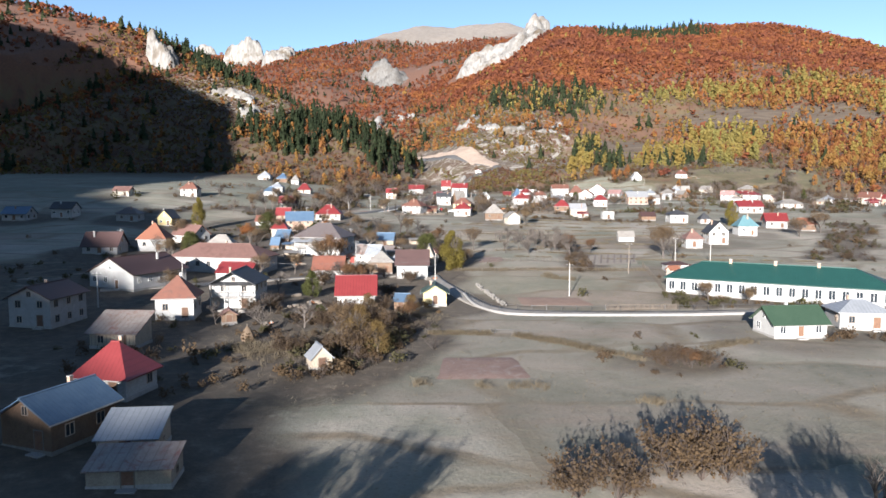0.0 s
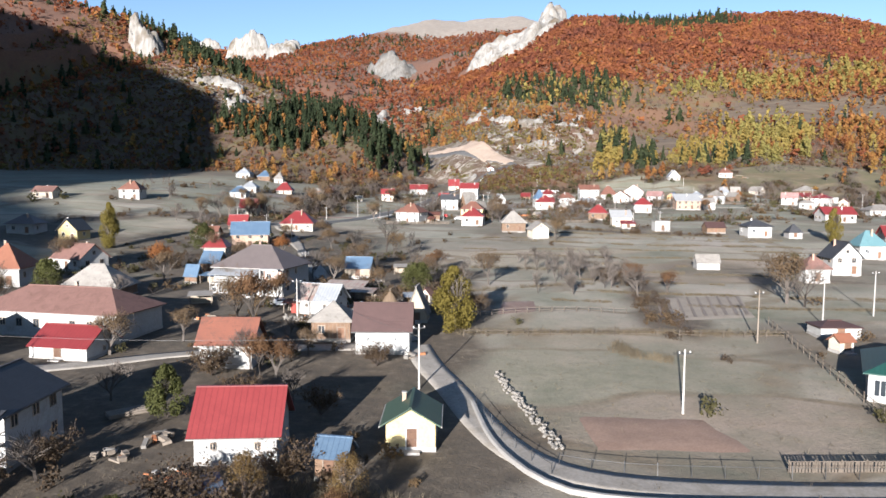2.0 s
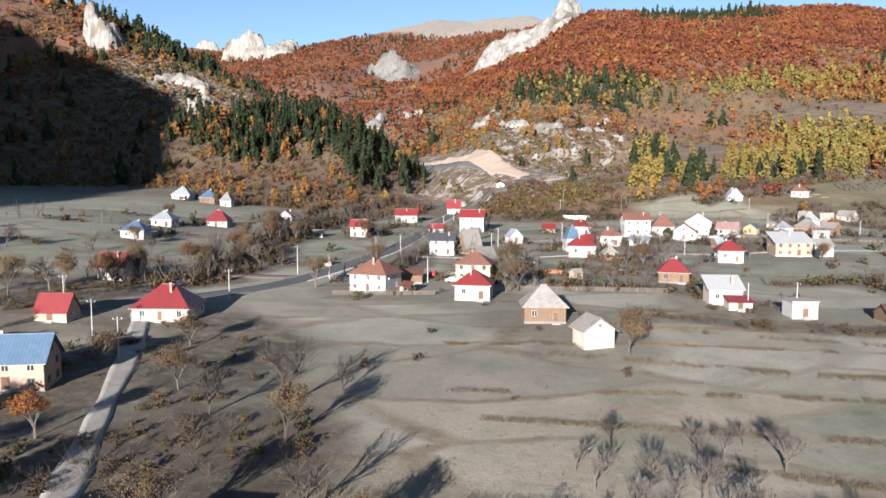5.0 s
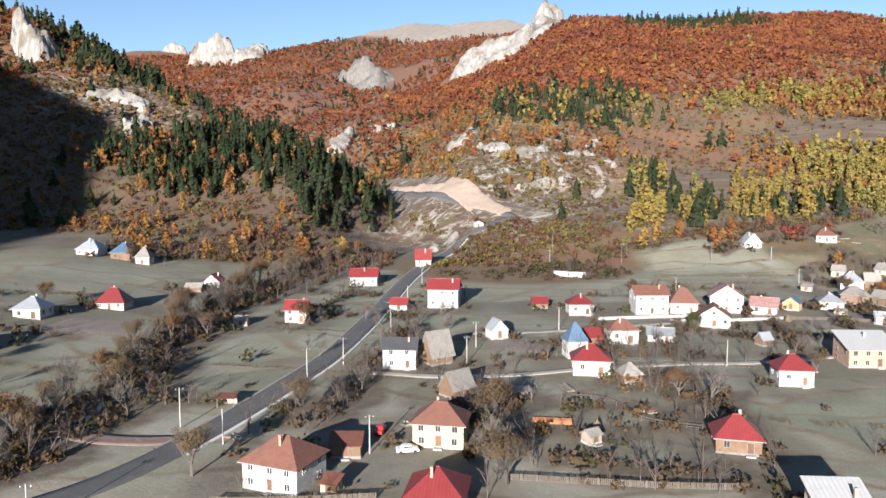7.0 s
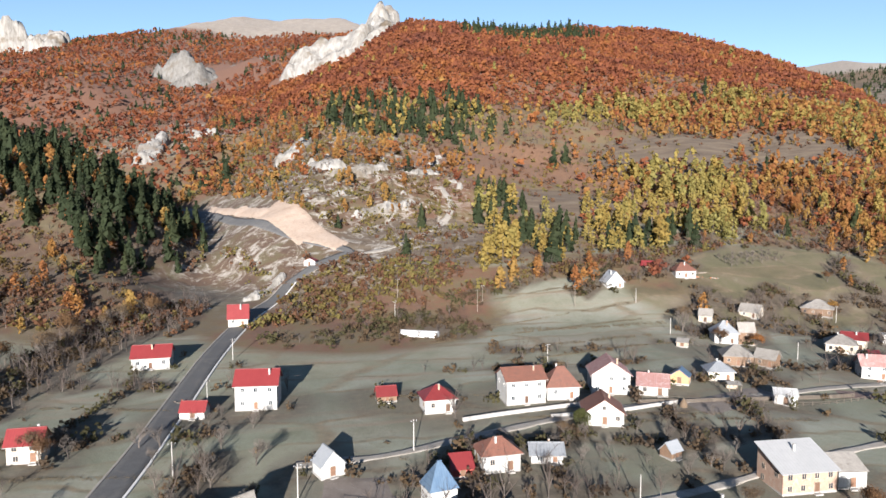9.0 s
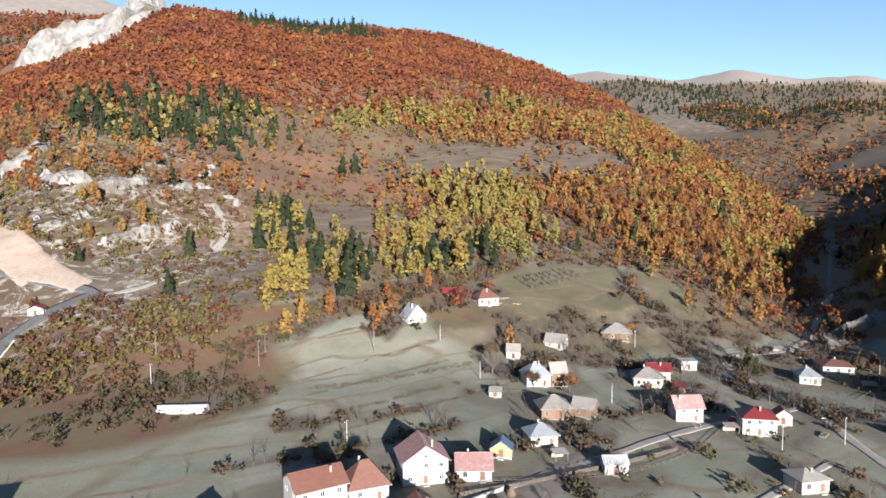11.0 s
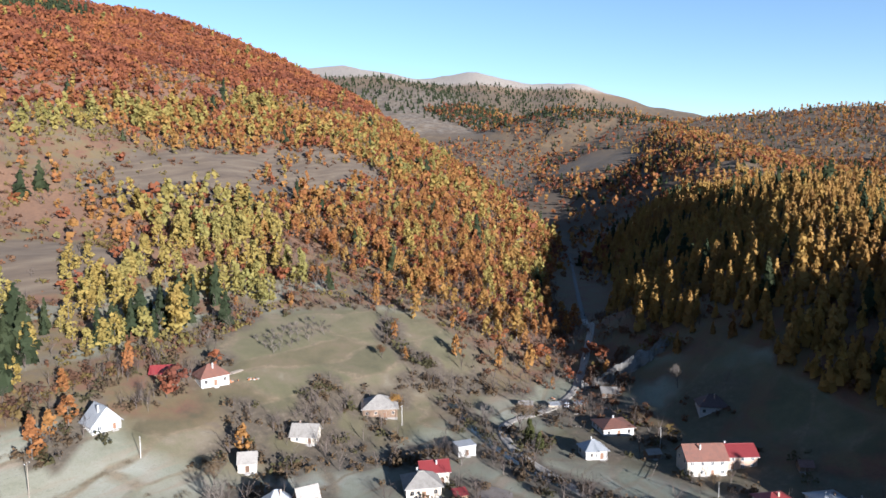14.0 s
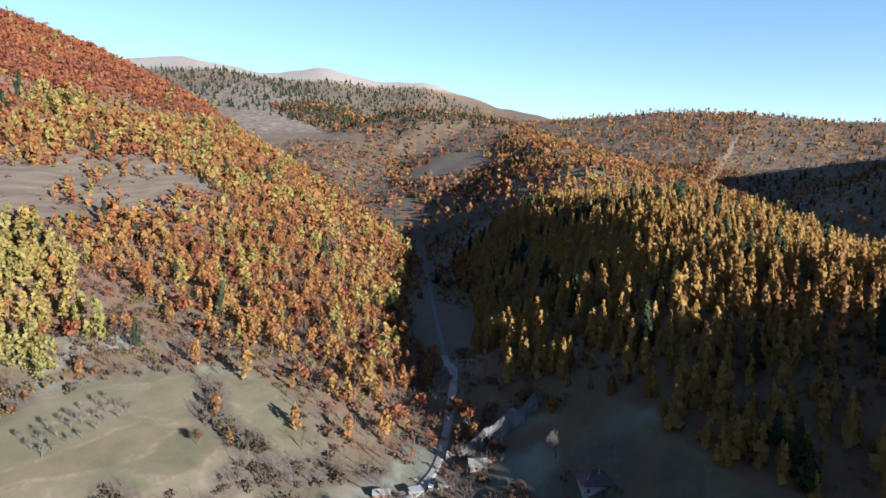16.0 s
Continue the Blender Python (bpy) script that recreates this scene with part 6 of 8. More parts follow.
# far wooded slopes
x, y = scatter(2000, 3500, -400, 1900, 18.0)
on = (steepness(x, y, 20) > 0.05).astype(float)
grow(x, y, [("conifer_far", on * 0.08), ("gold_far", on * 0.3), ("brown_far", on * 0.4)])
x, y = scatter(2050, 3000, 540, 860, 26.0)
grow(x, y, [("conifer_far", 0.08), ("gold_far", 0.3), ("brown_far", 0.4)])
x, y = scatter(1700, 3400, 1700, 3300, 30.0)
z = ground(x, y)
grow(x, y, [("conifer_far", np.where((z < 560) & (z > 180), 0.75, 0.0))])
# woods behind the gorge
x, y = scatter(-1000, 420, 950, 2500, 9.6)
z = ground(x, y)
nm = fbm(x, y, 200, 81, 3)
on = (z < 480).astype(float) * np.clip(0.9 + 0.5 * nm, 0.4, 1) * (1 - np.clip(y - 1430, 0, 1) * (x > 330))
on = np.where((x > -40) & (y < 1150) & (z < 140), 0, on)
on = on * ~((y > 1480) & (x > 250)) * (1 - oval(x, y, 40, 2800, 330, 520, 0.3) * (z > 415))
dw, _, _ = along([(30, 1360, 0), (64, 1355, 0), (130, 1335, 0), (200, 1400, 0)], x, y)
on = on * (dw > 30) * (1 - oval(x, y, -95, 1640, 70, 110, 0.3)) * (1 - oval(x, y, 190, 1540, 60, 130, 0.3) * 0.8)
grow(x, y, [("beech_far", on * 0.62), ("conifer_far", on * np.clip(0.06 - 0.3 * nm, 0, 0.3)), ("gold_far", on * 0.02), ("brown_far", on * 0.2)])
x, y = scatter(-1100, -300, 900, 1500, 12.0)
grow(x, y, [("beech_far", 0.4), ("conifer_far", 0.25), ("brown_far", 0.2)])

LANES = [MAIN_ROAD, [(442, 576), (380, 540), (301, 513), (268, 520), (253, 504), (236, 460), (218, 439), (190, 380)], [(20, 445), (40, 444), (60, 452), (100, 462), (140, 462), (185, 470), (236, 466)], [(-6, 410), (20, 405), (60, 414), (100, 418), (140, 428), (200, 436)]]
YARDS = [(h[0], h[1], 0.5 * math.hypot(h[2], h[3]) * 0.85) for h in HOUSE_SPOTS]


# bushes along streams, field edges and the foot of the hills
def hedge(nodes, width, gap, chances, seed=0):
    p = resampled(nodes, 2.0)
    n = normals2(p)
    m = int(len(p) * 2.0 * width / gap ** 2) + 1
    i = GEN.integers(0, len(p), m)
    q = p[i] + n[i] * GEN.uniform(-0.5, 0.5, (m, 1)) * width + GEN.uniform(-1, 1, (m, 2))
    d, _, _ = along([(a, b2, 0) for a, b2 in MAIN_ROAD], q[:, 0], q[:, 1])
    q = q[d > 4.5]
    grow(q[:, 0], q[:, 1], chances)


hedge([(-90, 322), (-70, 347), (-58, 374), (-60, 398), (-62, 428), (-63, 466), (-60, 504), (-50, 549), (-33, 580), (-14, 600)], 16, 2.1, [("bare", 0.3), ("brown", 0.4), ("olive", 0.08)])
hedge([(-140, 560), (-100, 572), (-60, 582), (-30, 592)], 36, 2.4, [("bare", 0.22), ("brown", 0.35), ("olive", 0.1), ("gold", 0.03)])
hedge([(-48, 480), (-46, 520), (-40, 548), (-20, 570)], 18, 3.0, [("bare", 0.42), ("brown", 0.3)])
hedge([(-16, 375), (-8, 400), (-2, 430), (2, 450)], 7, 2.4, [("bare", 0.5), ("brown", 0.3)])
hedge([(268, 540), (252, 516), (240, 490), (236, 470), (240, 450), (246, 425)], 12, 2.6, [("bare", 0.3), ("brown", 0.4), ("olive", 0.1)])
hedge([(250, 500), (242, 470), (226, 446)], 7, 2.2, [("brown", 0.5), ("bare", 0.15)])
hedge([(340, 508), (300, 500), (280, 510)], 14, 2.8, [("bare", 0.4), ("brown", 0.3)])
hedge([(36, 180), (38, 195), (40, 210), (42, 222), (38, 245)], 6, 1.8, [("brown", 0.5), ("bare", 0.2)])
hedge([(-18, 88), (-14, 97), (-10, 108), (-6, 120)], 9, 1.8, [("brown", 0.34), ("bare", 0.3), ("olive", 0.2)])
hedge([(-26, 122), (-16, 120), (-8, 124)], 7, 1.6, [("brown", 0.4), ("olive", 0.2), ("bare", 0.2)])
hedge([(49, 137), (50, 150)], 4, 1.6, [("olive", 0.6)])
hedge([(54, 143), (70, 136), (88, 128)], 3, 1.6, [("olive", 0.5), ("brown", 0.3)])
hedge([(60, 108), (75, 108), (95, 112)], 4, 1.7, [("brown", 0.6)])
hedge([(115, 200), (130, 225), (150, 250), (175, 300)], 16, 3.0, [("bare", 0.4), ("brown", 0.3), ("olive", 0.2)])
hedge([(44, 328), (60, 318), (90, 314)], 5, 1.9, [("bare", 0.25), ("brown", 0.4)])
hedge([(20, 352), (40, 352), (57, 350)], 4, 2.0, [("bare", 0.3), ("brown", 0.35)])
hedge([(18, 370), (20, 385), (26, 392)], 10, 2.0, [("bare", 0.5), ("olive", 0.2), ("brown", 0.2)])
hedge([(52, 398), (62, 396), (70, 390)], 8, 1.9, [("brown", 0.5), ("bare", 0.25)])
hedge([(50, 440), (70, 444), (86, 448)], 6, 2.0, [("olive", 0.4), ("brown", 0.3)])
hedge([(27, 421), (60, 420), (100, 420)], 4, 2.2, [("bare", 0.4), ("brown", 0.25)])
hedge([(165, 535), (175, 530), (185, 520)], 10, 2.0, [("bare", 0.3), ("brown", 0.4)])
hedge([(190, 540), (205, 530), (220, 522), (236, 515)], 6, 2.0, [("bare", 0.25), ("brown", 0.5)])
hedge([(200, 560), (215, 552), (232, 556), (250, 548)], 6, 2.0, [("bare", 0.25), ("brown", 0.4)])
hedge([(260, 560), (285, 545), (305, 528)], 12, 2.4, [("bare", 0.35), ("brown", 0.35)])
hedge([(170, 586), (190, 592), (215, 598)], 10, 2.4, [("bare", 0.4), ("brown", 0.3), ("beech", 0.06)])
hedge([(-50, 250), (-30, 258), (-12, 262)], 16, 2.4, [("bare", 0.35), ("olive", 0.2), ("brown", 0.25)])
hedge([(-14, 205), (-4, 222), (2, 240)], 9, 2.0, [("bare", 0.35), ("olive", 0.2), ("brown", 0.25)])
hedge([(-90, 225), (-70, 245), (-56, 262)], 12, 2.6, [("olive", 0.3), ("brown", 0.3), ("bare", 0.2)])
hedge([(-140, 300), (-110, 330), (-90, 345)], 14, 3.0, [("bare", 0.35), ("brown", 0.25)])
hedge([(-160, 420), (-120, 430), (-90, 425)], 4, 2.4, [("bare", 0.3), ("brown", 0.3)])
hedge([(-150, 385), (-110, 380), (-75, 372)], 3, 2.6, [("bare", 0.25), ("brown", 0.25)])
x, y = scatter(-150, 260, 150, 470, 9.0)
grow(x, y, [("bare", 0.02), ("brown", 0.06), ("olive", 0.02)])

hedge([(-108, 748), (-86, 708), (-72, 668), (-62, 632)], 30, 3.8, [("conifer", 0.15), ("gold", 0.06), ("bare", 0.3), ("brown", 0.3), ("olive", 0.1)])
for nodes, wd in [([(100, 585), (122, 592), (146, 600), (170, 604)], 14), ([(168, 602), (196, 612), (226, 622), (246, 632)], 12), ([(140, 574), (152, 580), (160, 588)], 8), ([(218, 560), (228, 566), (236, 574)], 7), ([(186, 556), (194, 562), (200, 572)], 7), ([(284, 560), (276, 575), (290, 592), (300, 600)], 9)]:
    hedge(nodes, wd, 2.3, [("bare", 0.3), ("brown", 0.36), ("olive", 0.16), ("gold", 0.03)])

# overgrown plot borders between the farms
HEDGES = np.random.default_rng(31)
for _ in range(64):
    a, b2 = HEDGES.uniform(-55, 235), HEDGES.uniform(355, 560)
    turn = radians(HEDGES.choice([-10, -6, 4, 78, 84]))
    length = HEDGES.uniform(14, 46)
    q = np.linspace(-0.5, 0.5, int(length / 1.5))[:, None] * length * np.array([math.cos(turn), math.sin(turn)]) + (a, b2)
    q = q + HEDGES.normal(size=q.shape) * 0.8
    free = np.ones(len(q), bool)
    for line in LANES:
        d, _, _ = along([(c, e2, 0) for c, e2 in line], q[:, 0], q[:, 1])
        free &= d > 4.6
    for hx_, hy_, hr_ in YARDS:
        free &= np.hypot(q[:, 0] - hx_, q[:, 1] - hy_) > hr_ + 1
    free &= (oval(q[:, 0], q[:, 1], 128, 545, 44, 30, 0.1) < 0.5)
    q = q[free]
    grow(q[:, 0], q[:, 1], [("brown", 0.4), ("bare", 0.22), ("olive", 0.12)])
# a few bushes round every farm
for hx_, hy_, hr_ in YARDS:
    if 330 < hy_ < 600:
        n = 5
        a = HEDGES.uniform(0, 2 * np.pi, n)
        r = hr_ + HEDGES.uniform(1.5, 6, n)
        grow(hx_ + r * np.cos(a), hy_ + r * np.sin(a), [("brown", 0.35), ("bare", 0.25), ("olive", 0.15)])
# scrub in yards, gardens and along the near village lanes
for cx, cy, rx, ry, gap, share in [(-30, 108, 30, 30, 2.4, 0.26), (-14, 106, 8, 16, 1.7, 0.42), (-10, 130, 10, 14, 2.2, 0.3), (-24, 178, 18, 14, 2.4, 0.3), (-12, 222, 16, 22, 2.4, 0.45), (-75, 240, 40, 40, 4.0, 0.35), (-34, 210, 12, 16, 2.4, 0.4), (-50, 275, 34, 34, 3.4, 0.4),
                                   (0, 200, 8, 14, 2.0, 0.5), (-48, 160, 12, 10, 2.4, 0.3), (-85, 175, 30, 30, 4.0, 0.3), (66, 137, 18, 6, 1.8, 0.5), (30, 100, 20, 14, 2.4, 0.12), (36, 94, 7, 4, 1.6, 0.7)]:
    x, y = scatter(cx - rx, cx + rx, cy - ry, cy + ry, gap)
    inside = (np.hypot((x - cx) / rx, (y - cy) / ry) < 1) * np.clip(0.6 + 0.9 * fbm(x, y, 14, 91, 2), 0, 1.3)
    dl, _, _ = along([(-3, 176, 0), (2, 158, 0), (8, 139, 0), (12, 134, 0), (26, 130.5, 0), (70, 131, 0)], x, y)
    inside = inside * (dl > 4)
    for hx_, hy_, hr_ in YARDS:
        inside = inside * (np.hypot(x - hx_, y - hy_) > hr_)
    grow(x, y, [("brown", inside * share * 0.5), ("bare", inside * share * 0.2), ("olive", inside * share * 0.3)])

# shrubs behind the farmhouses and along the rock rib
for cx, cy, rx, ry, gap, share in [(307, 486, 9, 6, 1.7, 0.6), (296, 472, 8, 6, 2.0, 0.4), (336, 512, 14, 7, 2.2, 0.35), (352, 498, 8, 6, 2.0, 0.5), (262, 505, 8, 14, 2.2, 0.5), (258, 436, 16, 8, 2.4, 0.3), (276, 452, 10, 8, 2.2, 0.35)]:
    x, y = scatter(cx - rx, cx + rx, cy - ry, cy + ry, gap)
    inside = (np.hypot((x - cx) / rx, (y - cy) / ry) < 1) * 1.0
    for hx_, hy_, hr_ in YARDS:
        inside = inside * (np.hypot(x - hx_, y - hy_) > hr_)
    grow(x, y, [("brown", inside * share * 0.5), ("bare", inside * share * 0.3), ("olive", inside * share * 0.2)])

# dead leaves and dark soil where bushes and trees grow close together in the valley
cover = np.zeros(gxx.shape)
for kind in ("bare", "brown", "olive"):
    q = np.concatenate(PICK[kind])
    q = q[(q[:, 1] < 640) & (q[:, 0] > -230) & (q[:, 0] < 420)]
    i, j = np.searchsorted(XS, q[:, 0]), np.searchsorted(YS, q[:, 1])
    np.add.at(cover, (np.clip(j, 1, len(YS) - 2), np.clip(i, 1, len(XS) - 2)), 1.0)
cover = (cover + np.roll(cover, 1, 0) + np.roll(cover, -1, 0) + np.roll(cover, 1, 1) + np.roll(cover, -1, 1)) / 5
cover = cover * 0.85
# soil colour close round the houses, painting in the shade of the yards
for hx_, hy_, hr_ in YARDS:
    if hy_ < 520:
        strong = 1.0 if hx_ < 8 and hy_ < 290 else 0.55
        cover = np.maximum(cover, strong * oval(gxx, gyy, hx_, hy_, hr_ + 8, hr_ + 8, 0.5))
weight(land_mesh, "thick", np.clip(cover, 0, 1))

LABELS = {"beech": "rust-red autumn beech wood on the slopes", "gold": "golden autumn trees scattered over the slopes", "birch": "bright yellow birch grove on the slope", "conifer": "dark green spruce stands on the hills",
          "larch": "golden larch wood on the hill", "olive": "olive-brown scrub on rocky slopes", "brown": "rust-brown bushes and brambles", "bare": "leafless grey-brown trees and shrubs"}
NAMES = {"olive": "scrub", "brown": "bramble", "bare": "bare_wood", "beech": "beech_wood", "gold": "golden_wood", "birch": "birch_grove", "conifer": "spruce_wood", "larch": "larch_wood"}
COUNT = {"beech": 14, "gold": 26, "birch": 40, "conifer": 18, "larch": 50, "olive": 11, "brown": 10, "bare": 14}
CLOSER = {"beech": 90, "gold": 120, "birch": 170, "conifer": 66, "larch": 46, "olive": 28, "brown": 28, "bare": 38}
NEAR = {"olive": (120, 0.5, None), "brown": (120, 0.55, None), "bare": (130, 0.5, lambda k: twiggy(k, 0.5, 9, False))}
for kind, lots in PICK.items():
    p = np.concatenate(lots) if lots else np.zeros((0, 2))
    far = kind.endswith("_far")
    sp = kind.replace("_far", "")
    none = np.zeros(len(p), bool)
    close = (p[:, 1] < 345) & (np.abs(p[:, 0]) < 220) if sp in NEAR and not far else none
    middle = ~close & (p[:, 1] < 730) & (p[:, 1] < 730) & (p[:, 0] < 520) & (p[:, 0] > -190) if not far else none
    if close.any():
        k, size, maker = NEAR[sp]
        wood({"olive": "garden_scrub", "brown": "garden_brush", "bare": "bare_brushwood"}[sp], sp, p[close, 0], p[close, 1], k, "dense tangled " + {"olive": "olive-green", "brown": "dead brown", "bare": "leafless grey"}[sp] + " brush between gardens", size, 0.1, maker, {"olive": "mossy", "brown": "brush"}.get(sp))
    if sp in ("brown", "olive") and not far:
        low = middle & (p[:, 1] < 560 + 0.25 * np.clip(p[:, 0], 0, 300)) & (p[:, 0] < 300)
        wood("valley_brush", sp, p[low, 0], p[low, 1], 40, "dense grey-brown brush along streams and plot borders", 0.85, 0.2, None, {"olive": "mossy", "brown": "brush"}[sp])
        middle = middle & ~low
        close = close | low
    wood(NAMES[sp], sp, p[middle, 0], p[middle, 1], CLOSER[sp], LABELS[sp], 1.0)
    p = p[~close & ~middle]
    clump = np.clip(np.hypot(p[:, 0], p[:, 1] - 300) / 1700, 1, 1.5)
    wood(NAMES[sp], sp, p[:, 0], p[:, 1], 10 if far else COUNT[sp], "far " + LABELS[sp], (1.3 if sp == "beech" else 1.2 if sp == "gold" else 1.8 if sp == "brown" else 0.75) * clump if far else 1.0)
# firs along the ridge that shades the village
rg = resampled([(-162, -421), (-201, -410), (-272, -389), (-359, -363), (-439, -339)], 4.0)
rg = rg + GEN.normal(size=rg.shape) * 4
wood("spruce_wood", "conifer", rg[::2, 0], rg[::2, 1], 60, "dark spruces along the near shading ridge", 0.55)

# ---- limestone crags ----
def crag(x, y, wide, deep, base, top, rot, seed, label, lean=0.0, cut=0.35, mat=None):
    """A rock face: a steep blocky mound from base to top, leaning to one side by lean."""
    nu, nv = 44, 30
    r = random.Random(seed)
    u, v = np.meshgrid(np.linspace(-1.1, 1.1, nu), np.linspace(-1.1, 1.1, nv))
    jag = fbm(u * 50 + seed * 13, v * 50, 30, seed, 4)
    gully = np.abs(fbm(u * 60 + 7 * seed, v * 40, 16, seed + 3, 3))
    z = 0.9 + lean * u + r.uniform(-0.35, 0.35) * v - 0.25 * np.abs(u - r.uniform(-0.3, 0.3)) + 0.10 * jag
    for k in range(11):                    # cut by steep planes on all sides, as broken rock is
        a = (k + r.uniform(-0.4, 0.4)) * 2 * math.pi / 11
        t = (u * math.cos(a) + v * math.sin(a)) / r.uniform(0.62, 0.98)
        z = np.minimum(z, (1 - t) / (cut * r.uniform(0.5, 1.6)) + 0.12 * jag - 0.18 * gully)
    step = np.round(z * 6 + 0.5 * jag) / 6
    z = np.where(z > 0, 0.7 * z + 0.3 * step - 0.12 * gully, z)
    c, s = math.cos(radians(rot)), math.sin(radians(rot))
    px, py = u * wide / 2 + 0.02 * wide * jag, v * deep / 2
    co = np.stack([x + px * c - py * s, y + px * s + py * c, base + z * (top - base)], -1)
    foot = ground(co[..., 0], co[..., 1]) - 3.0
    co[..., 2] = np.where(z <= 0.02, foot, np.maximum(co[..., 2], foot))      # the rim goes into the ground
    i = np.arange(nu * nv).reshape(nv, nu)
    q = np.stack([i[:-1, :-1], i[:-1, 1:], i[1:, 1:], i[1:, :-1]], -1).reshape(-1, 4)
    me = mesh_from("crag", co.reshape(-1, 3), q)
    me.materials.append(mat or crag_mat)
    return tagged(new("crag", me), label, "rock", "limestone crags")


def limestone(name, tone):
    """Weathered rock with dark streaks down its faces and patches of growth."""
    m, nt, b = nodes_of(name)
    p = spot(nt)
    tall = nt.nodes.new("ShaderNodeMapping")
    tall.inputs["Scale"].default_value = (0.16, 0.16, 0.035)
    link(nt, p, tall.inputs["Vector"])
    streak, big = noise_node(nt, tall.outputs[0], 1.0, 5, 0.7, 0.6), noise_node(nt, p, 0.03, 4, 0.6)
    stops = [(0.28, (0.075, 0.065, 0.053)), (0.42, (0.16, 0.148, 0.13)), (0.7, (0.275, 0.262, 0.242))]
    col = ramp(nt, streak, [(q, tuple(v * tone for v in c)) for q, c in stops])
    col = mixed(nt, reckon(nt, 'MULTIPLY', reckon(nt, 'SUBTRACT', big, 0.54, True), 6.0, True), col, (0.085, 0.062, 0.038))
    link(nt, col, b.inputs["Base Color"])
    b.inputs["Roughness"].default_value = 0.95
    bumped(nt, b, streak, 0.9, 2.5)
    return m


crag_mat, grey_rock = limestone("crag_limestone", 1.0), limestone("grey_layered_limestone", 0.6)

crag(-632, 2255, 225, 100, 372, 494, 6, 1, "tall white limestone crag on the far ridge", -0.05)
crag(-486, 2090, 195, 100, 345, 446, -4, 2, "rounded white limestone crag beside its twin", 0.05)
crag(-905, 2690, 150, 70, 510, 566, 0, 3, "small pale crag on the far skyline")


def scar(nodes, width, lift, seed, label, mat=None):
    """Bare rock lying over the slope along a line: jagged, thinning out to both sides."""
    p = resampled(nodes, max(1.2, width / 14))
    n = normals2(p)
    f = np.linspace(-1, 1, 17)
    end = np.minimum(1, np.minimum(np.arange(len(p)), np.arange(len(p))[::-1]) / 4.0)
    w = width / 2 * (0.75 + 0.45 * grain(p[:, 0], p[:, 1], width * 0.9, seed)) * (0.3 + 0.7 * end)
    q = p[:, None] + n[:, None] * (f[None, :] * w[:, None])[..., None]
    jag = fbm(q[..., 0], q[..., 1], width * 0.5, seed + 1, 4)
    body = (1 - np.abs(f[None, :]) ** 2.5) * end[:, None] + 0.55 * jag
    body = np.where((end[:, None] <= 0) | (np.abs(f[None, :]) > 0.99), 0, body)
    z = ground(q[..., 0], q[..., 1]) + np.where(body > 0.2, lift * (0.15 + 0.75 * np.round(body * 5 + jag) / 5), -3.0)
    i = np.arange(z.size).reshape(z.shape)
    me = mesh_from("rock_face", np.concatenate([q, z[..., None]], -1).reshape(-1, 3), np.stack([i[:-1, :-1], i[:-1, 1:], i[1:, 1:], i[1:, :-1]], -1).reshape(-1, 4)[:, ::-1])
    me.materials.append(mat or crag_mat)
    return tagged(new("rock_face", me), label, "rock", "limestone crags")


scar([(24, 1372), (64, 1368), (98, 1355), (132, 1352), (160, 1375), (190, 1400)], 60, 22, 1, "long white cliff band running down the mountain slope")
scar([(104, 1322), (132, 1318), (158, 1330), (186, 1362), (205, 1392)], 54, 20, 2, "bare white cliff under the mountain crest")
scar([(160, 1400), (190, 1425), (214, 1450)], 70, 32, 3, "bare white summit cliff on the mountain crest")
scar([(20, 862), (34, 880), (42, 905)], 26, 7, 4, "white outcrop on the rusty hillside")
scar([(38, 770), (50, 757), (62, 748)], 16, 4, 5, "white outcrop on the rusty hillside")
scar([(-110, 1035), (-108, 1090), (-100, 1145)], 34, 9, 6, "grey cliff rib above the gorge")
scar([(-80, 1130), (-58, 1119), (-40, 1110)], 26, 8, 7, "grey cliff rib above the gorge")
scar([(50, 738), (70, 742), (92, 756)], 10, 3, 8, "pale rock ledge among hillside scrub")
scar([(58, 690), (76, 694), (97, 704)], 9, 2.5, 9, "pale rock ledge among hillside scrub")
scar([(100, 745), (112, 752), (126, 756)], 9, 2.5, 10, "pale rock ledge among hillside scrub")
scar([(-256, 770), (-240, 783), (-218, 780), (-206, 768)], 26, 8, 11, "broken white rocks high on the spur")
scar([(-222, 762), (-214, 752), (-206, 742)], 14, 5, 12, "broken white rocks high on the spur")
scar([(-362, 862), (-345, 868), (-322, 850)], 36, 24, 13, "steep white cliff on the wooded shoulder")
crag(-135, 1640, 300, 240, 225, 345, 0, 8, "grey pyramid of layered rock among beech woods", 0.1, 0.95, grey_rock)
crag(-204, 745, 34, 20, 88, 112, 25, 13, "pale rock slab on the spur")
crag(56, 742, 26, 16, 60, 78, 0, 16, "small pale outcrop among scrub", 0.0, 0.6)
crag(92, 735, 30, 18, 62, 80, 10, 17, "small pale outcrop among scrub", 0.0, 0.6)
crag(76, 700, 18, 12, 48, 62, 0, 18, "small pale outcrop among scrub", 0.0, 0.6)
scar([(2, 610), (12, 620), (22, 632)], 8, 2.5, 21, "pale broken rocks above the road")
scar([(325, 516), (331, 512), (338, 506), (344, 501), (351, 495), (356, 490)], 7.5, 3.4, 31, "jumbled grey rock rib across the pasture", grey_rock)
RIB = random.Random(5)
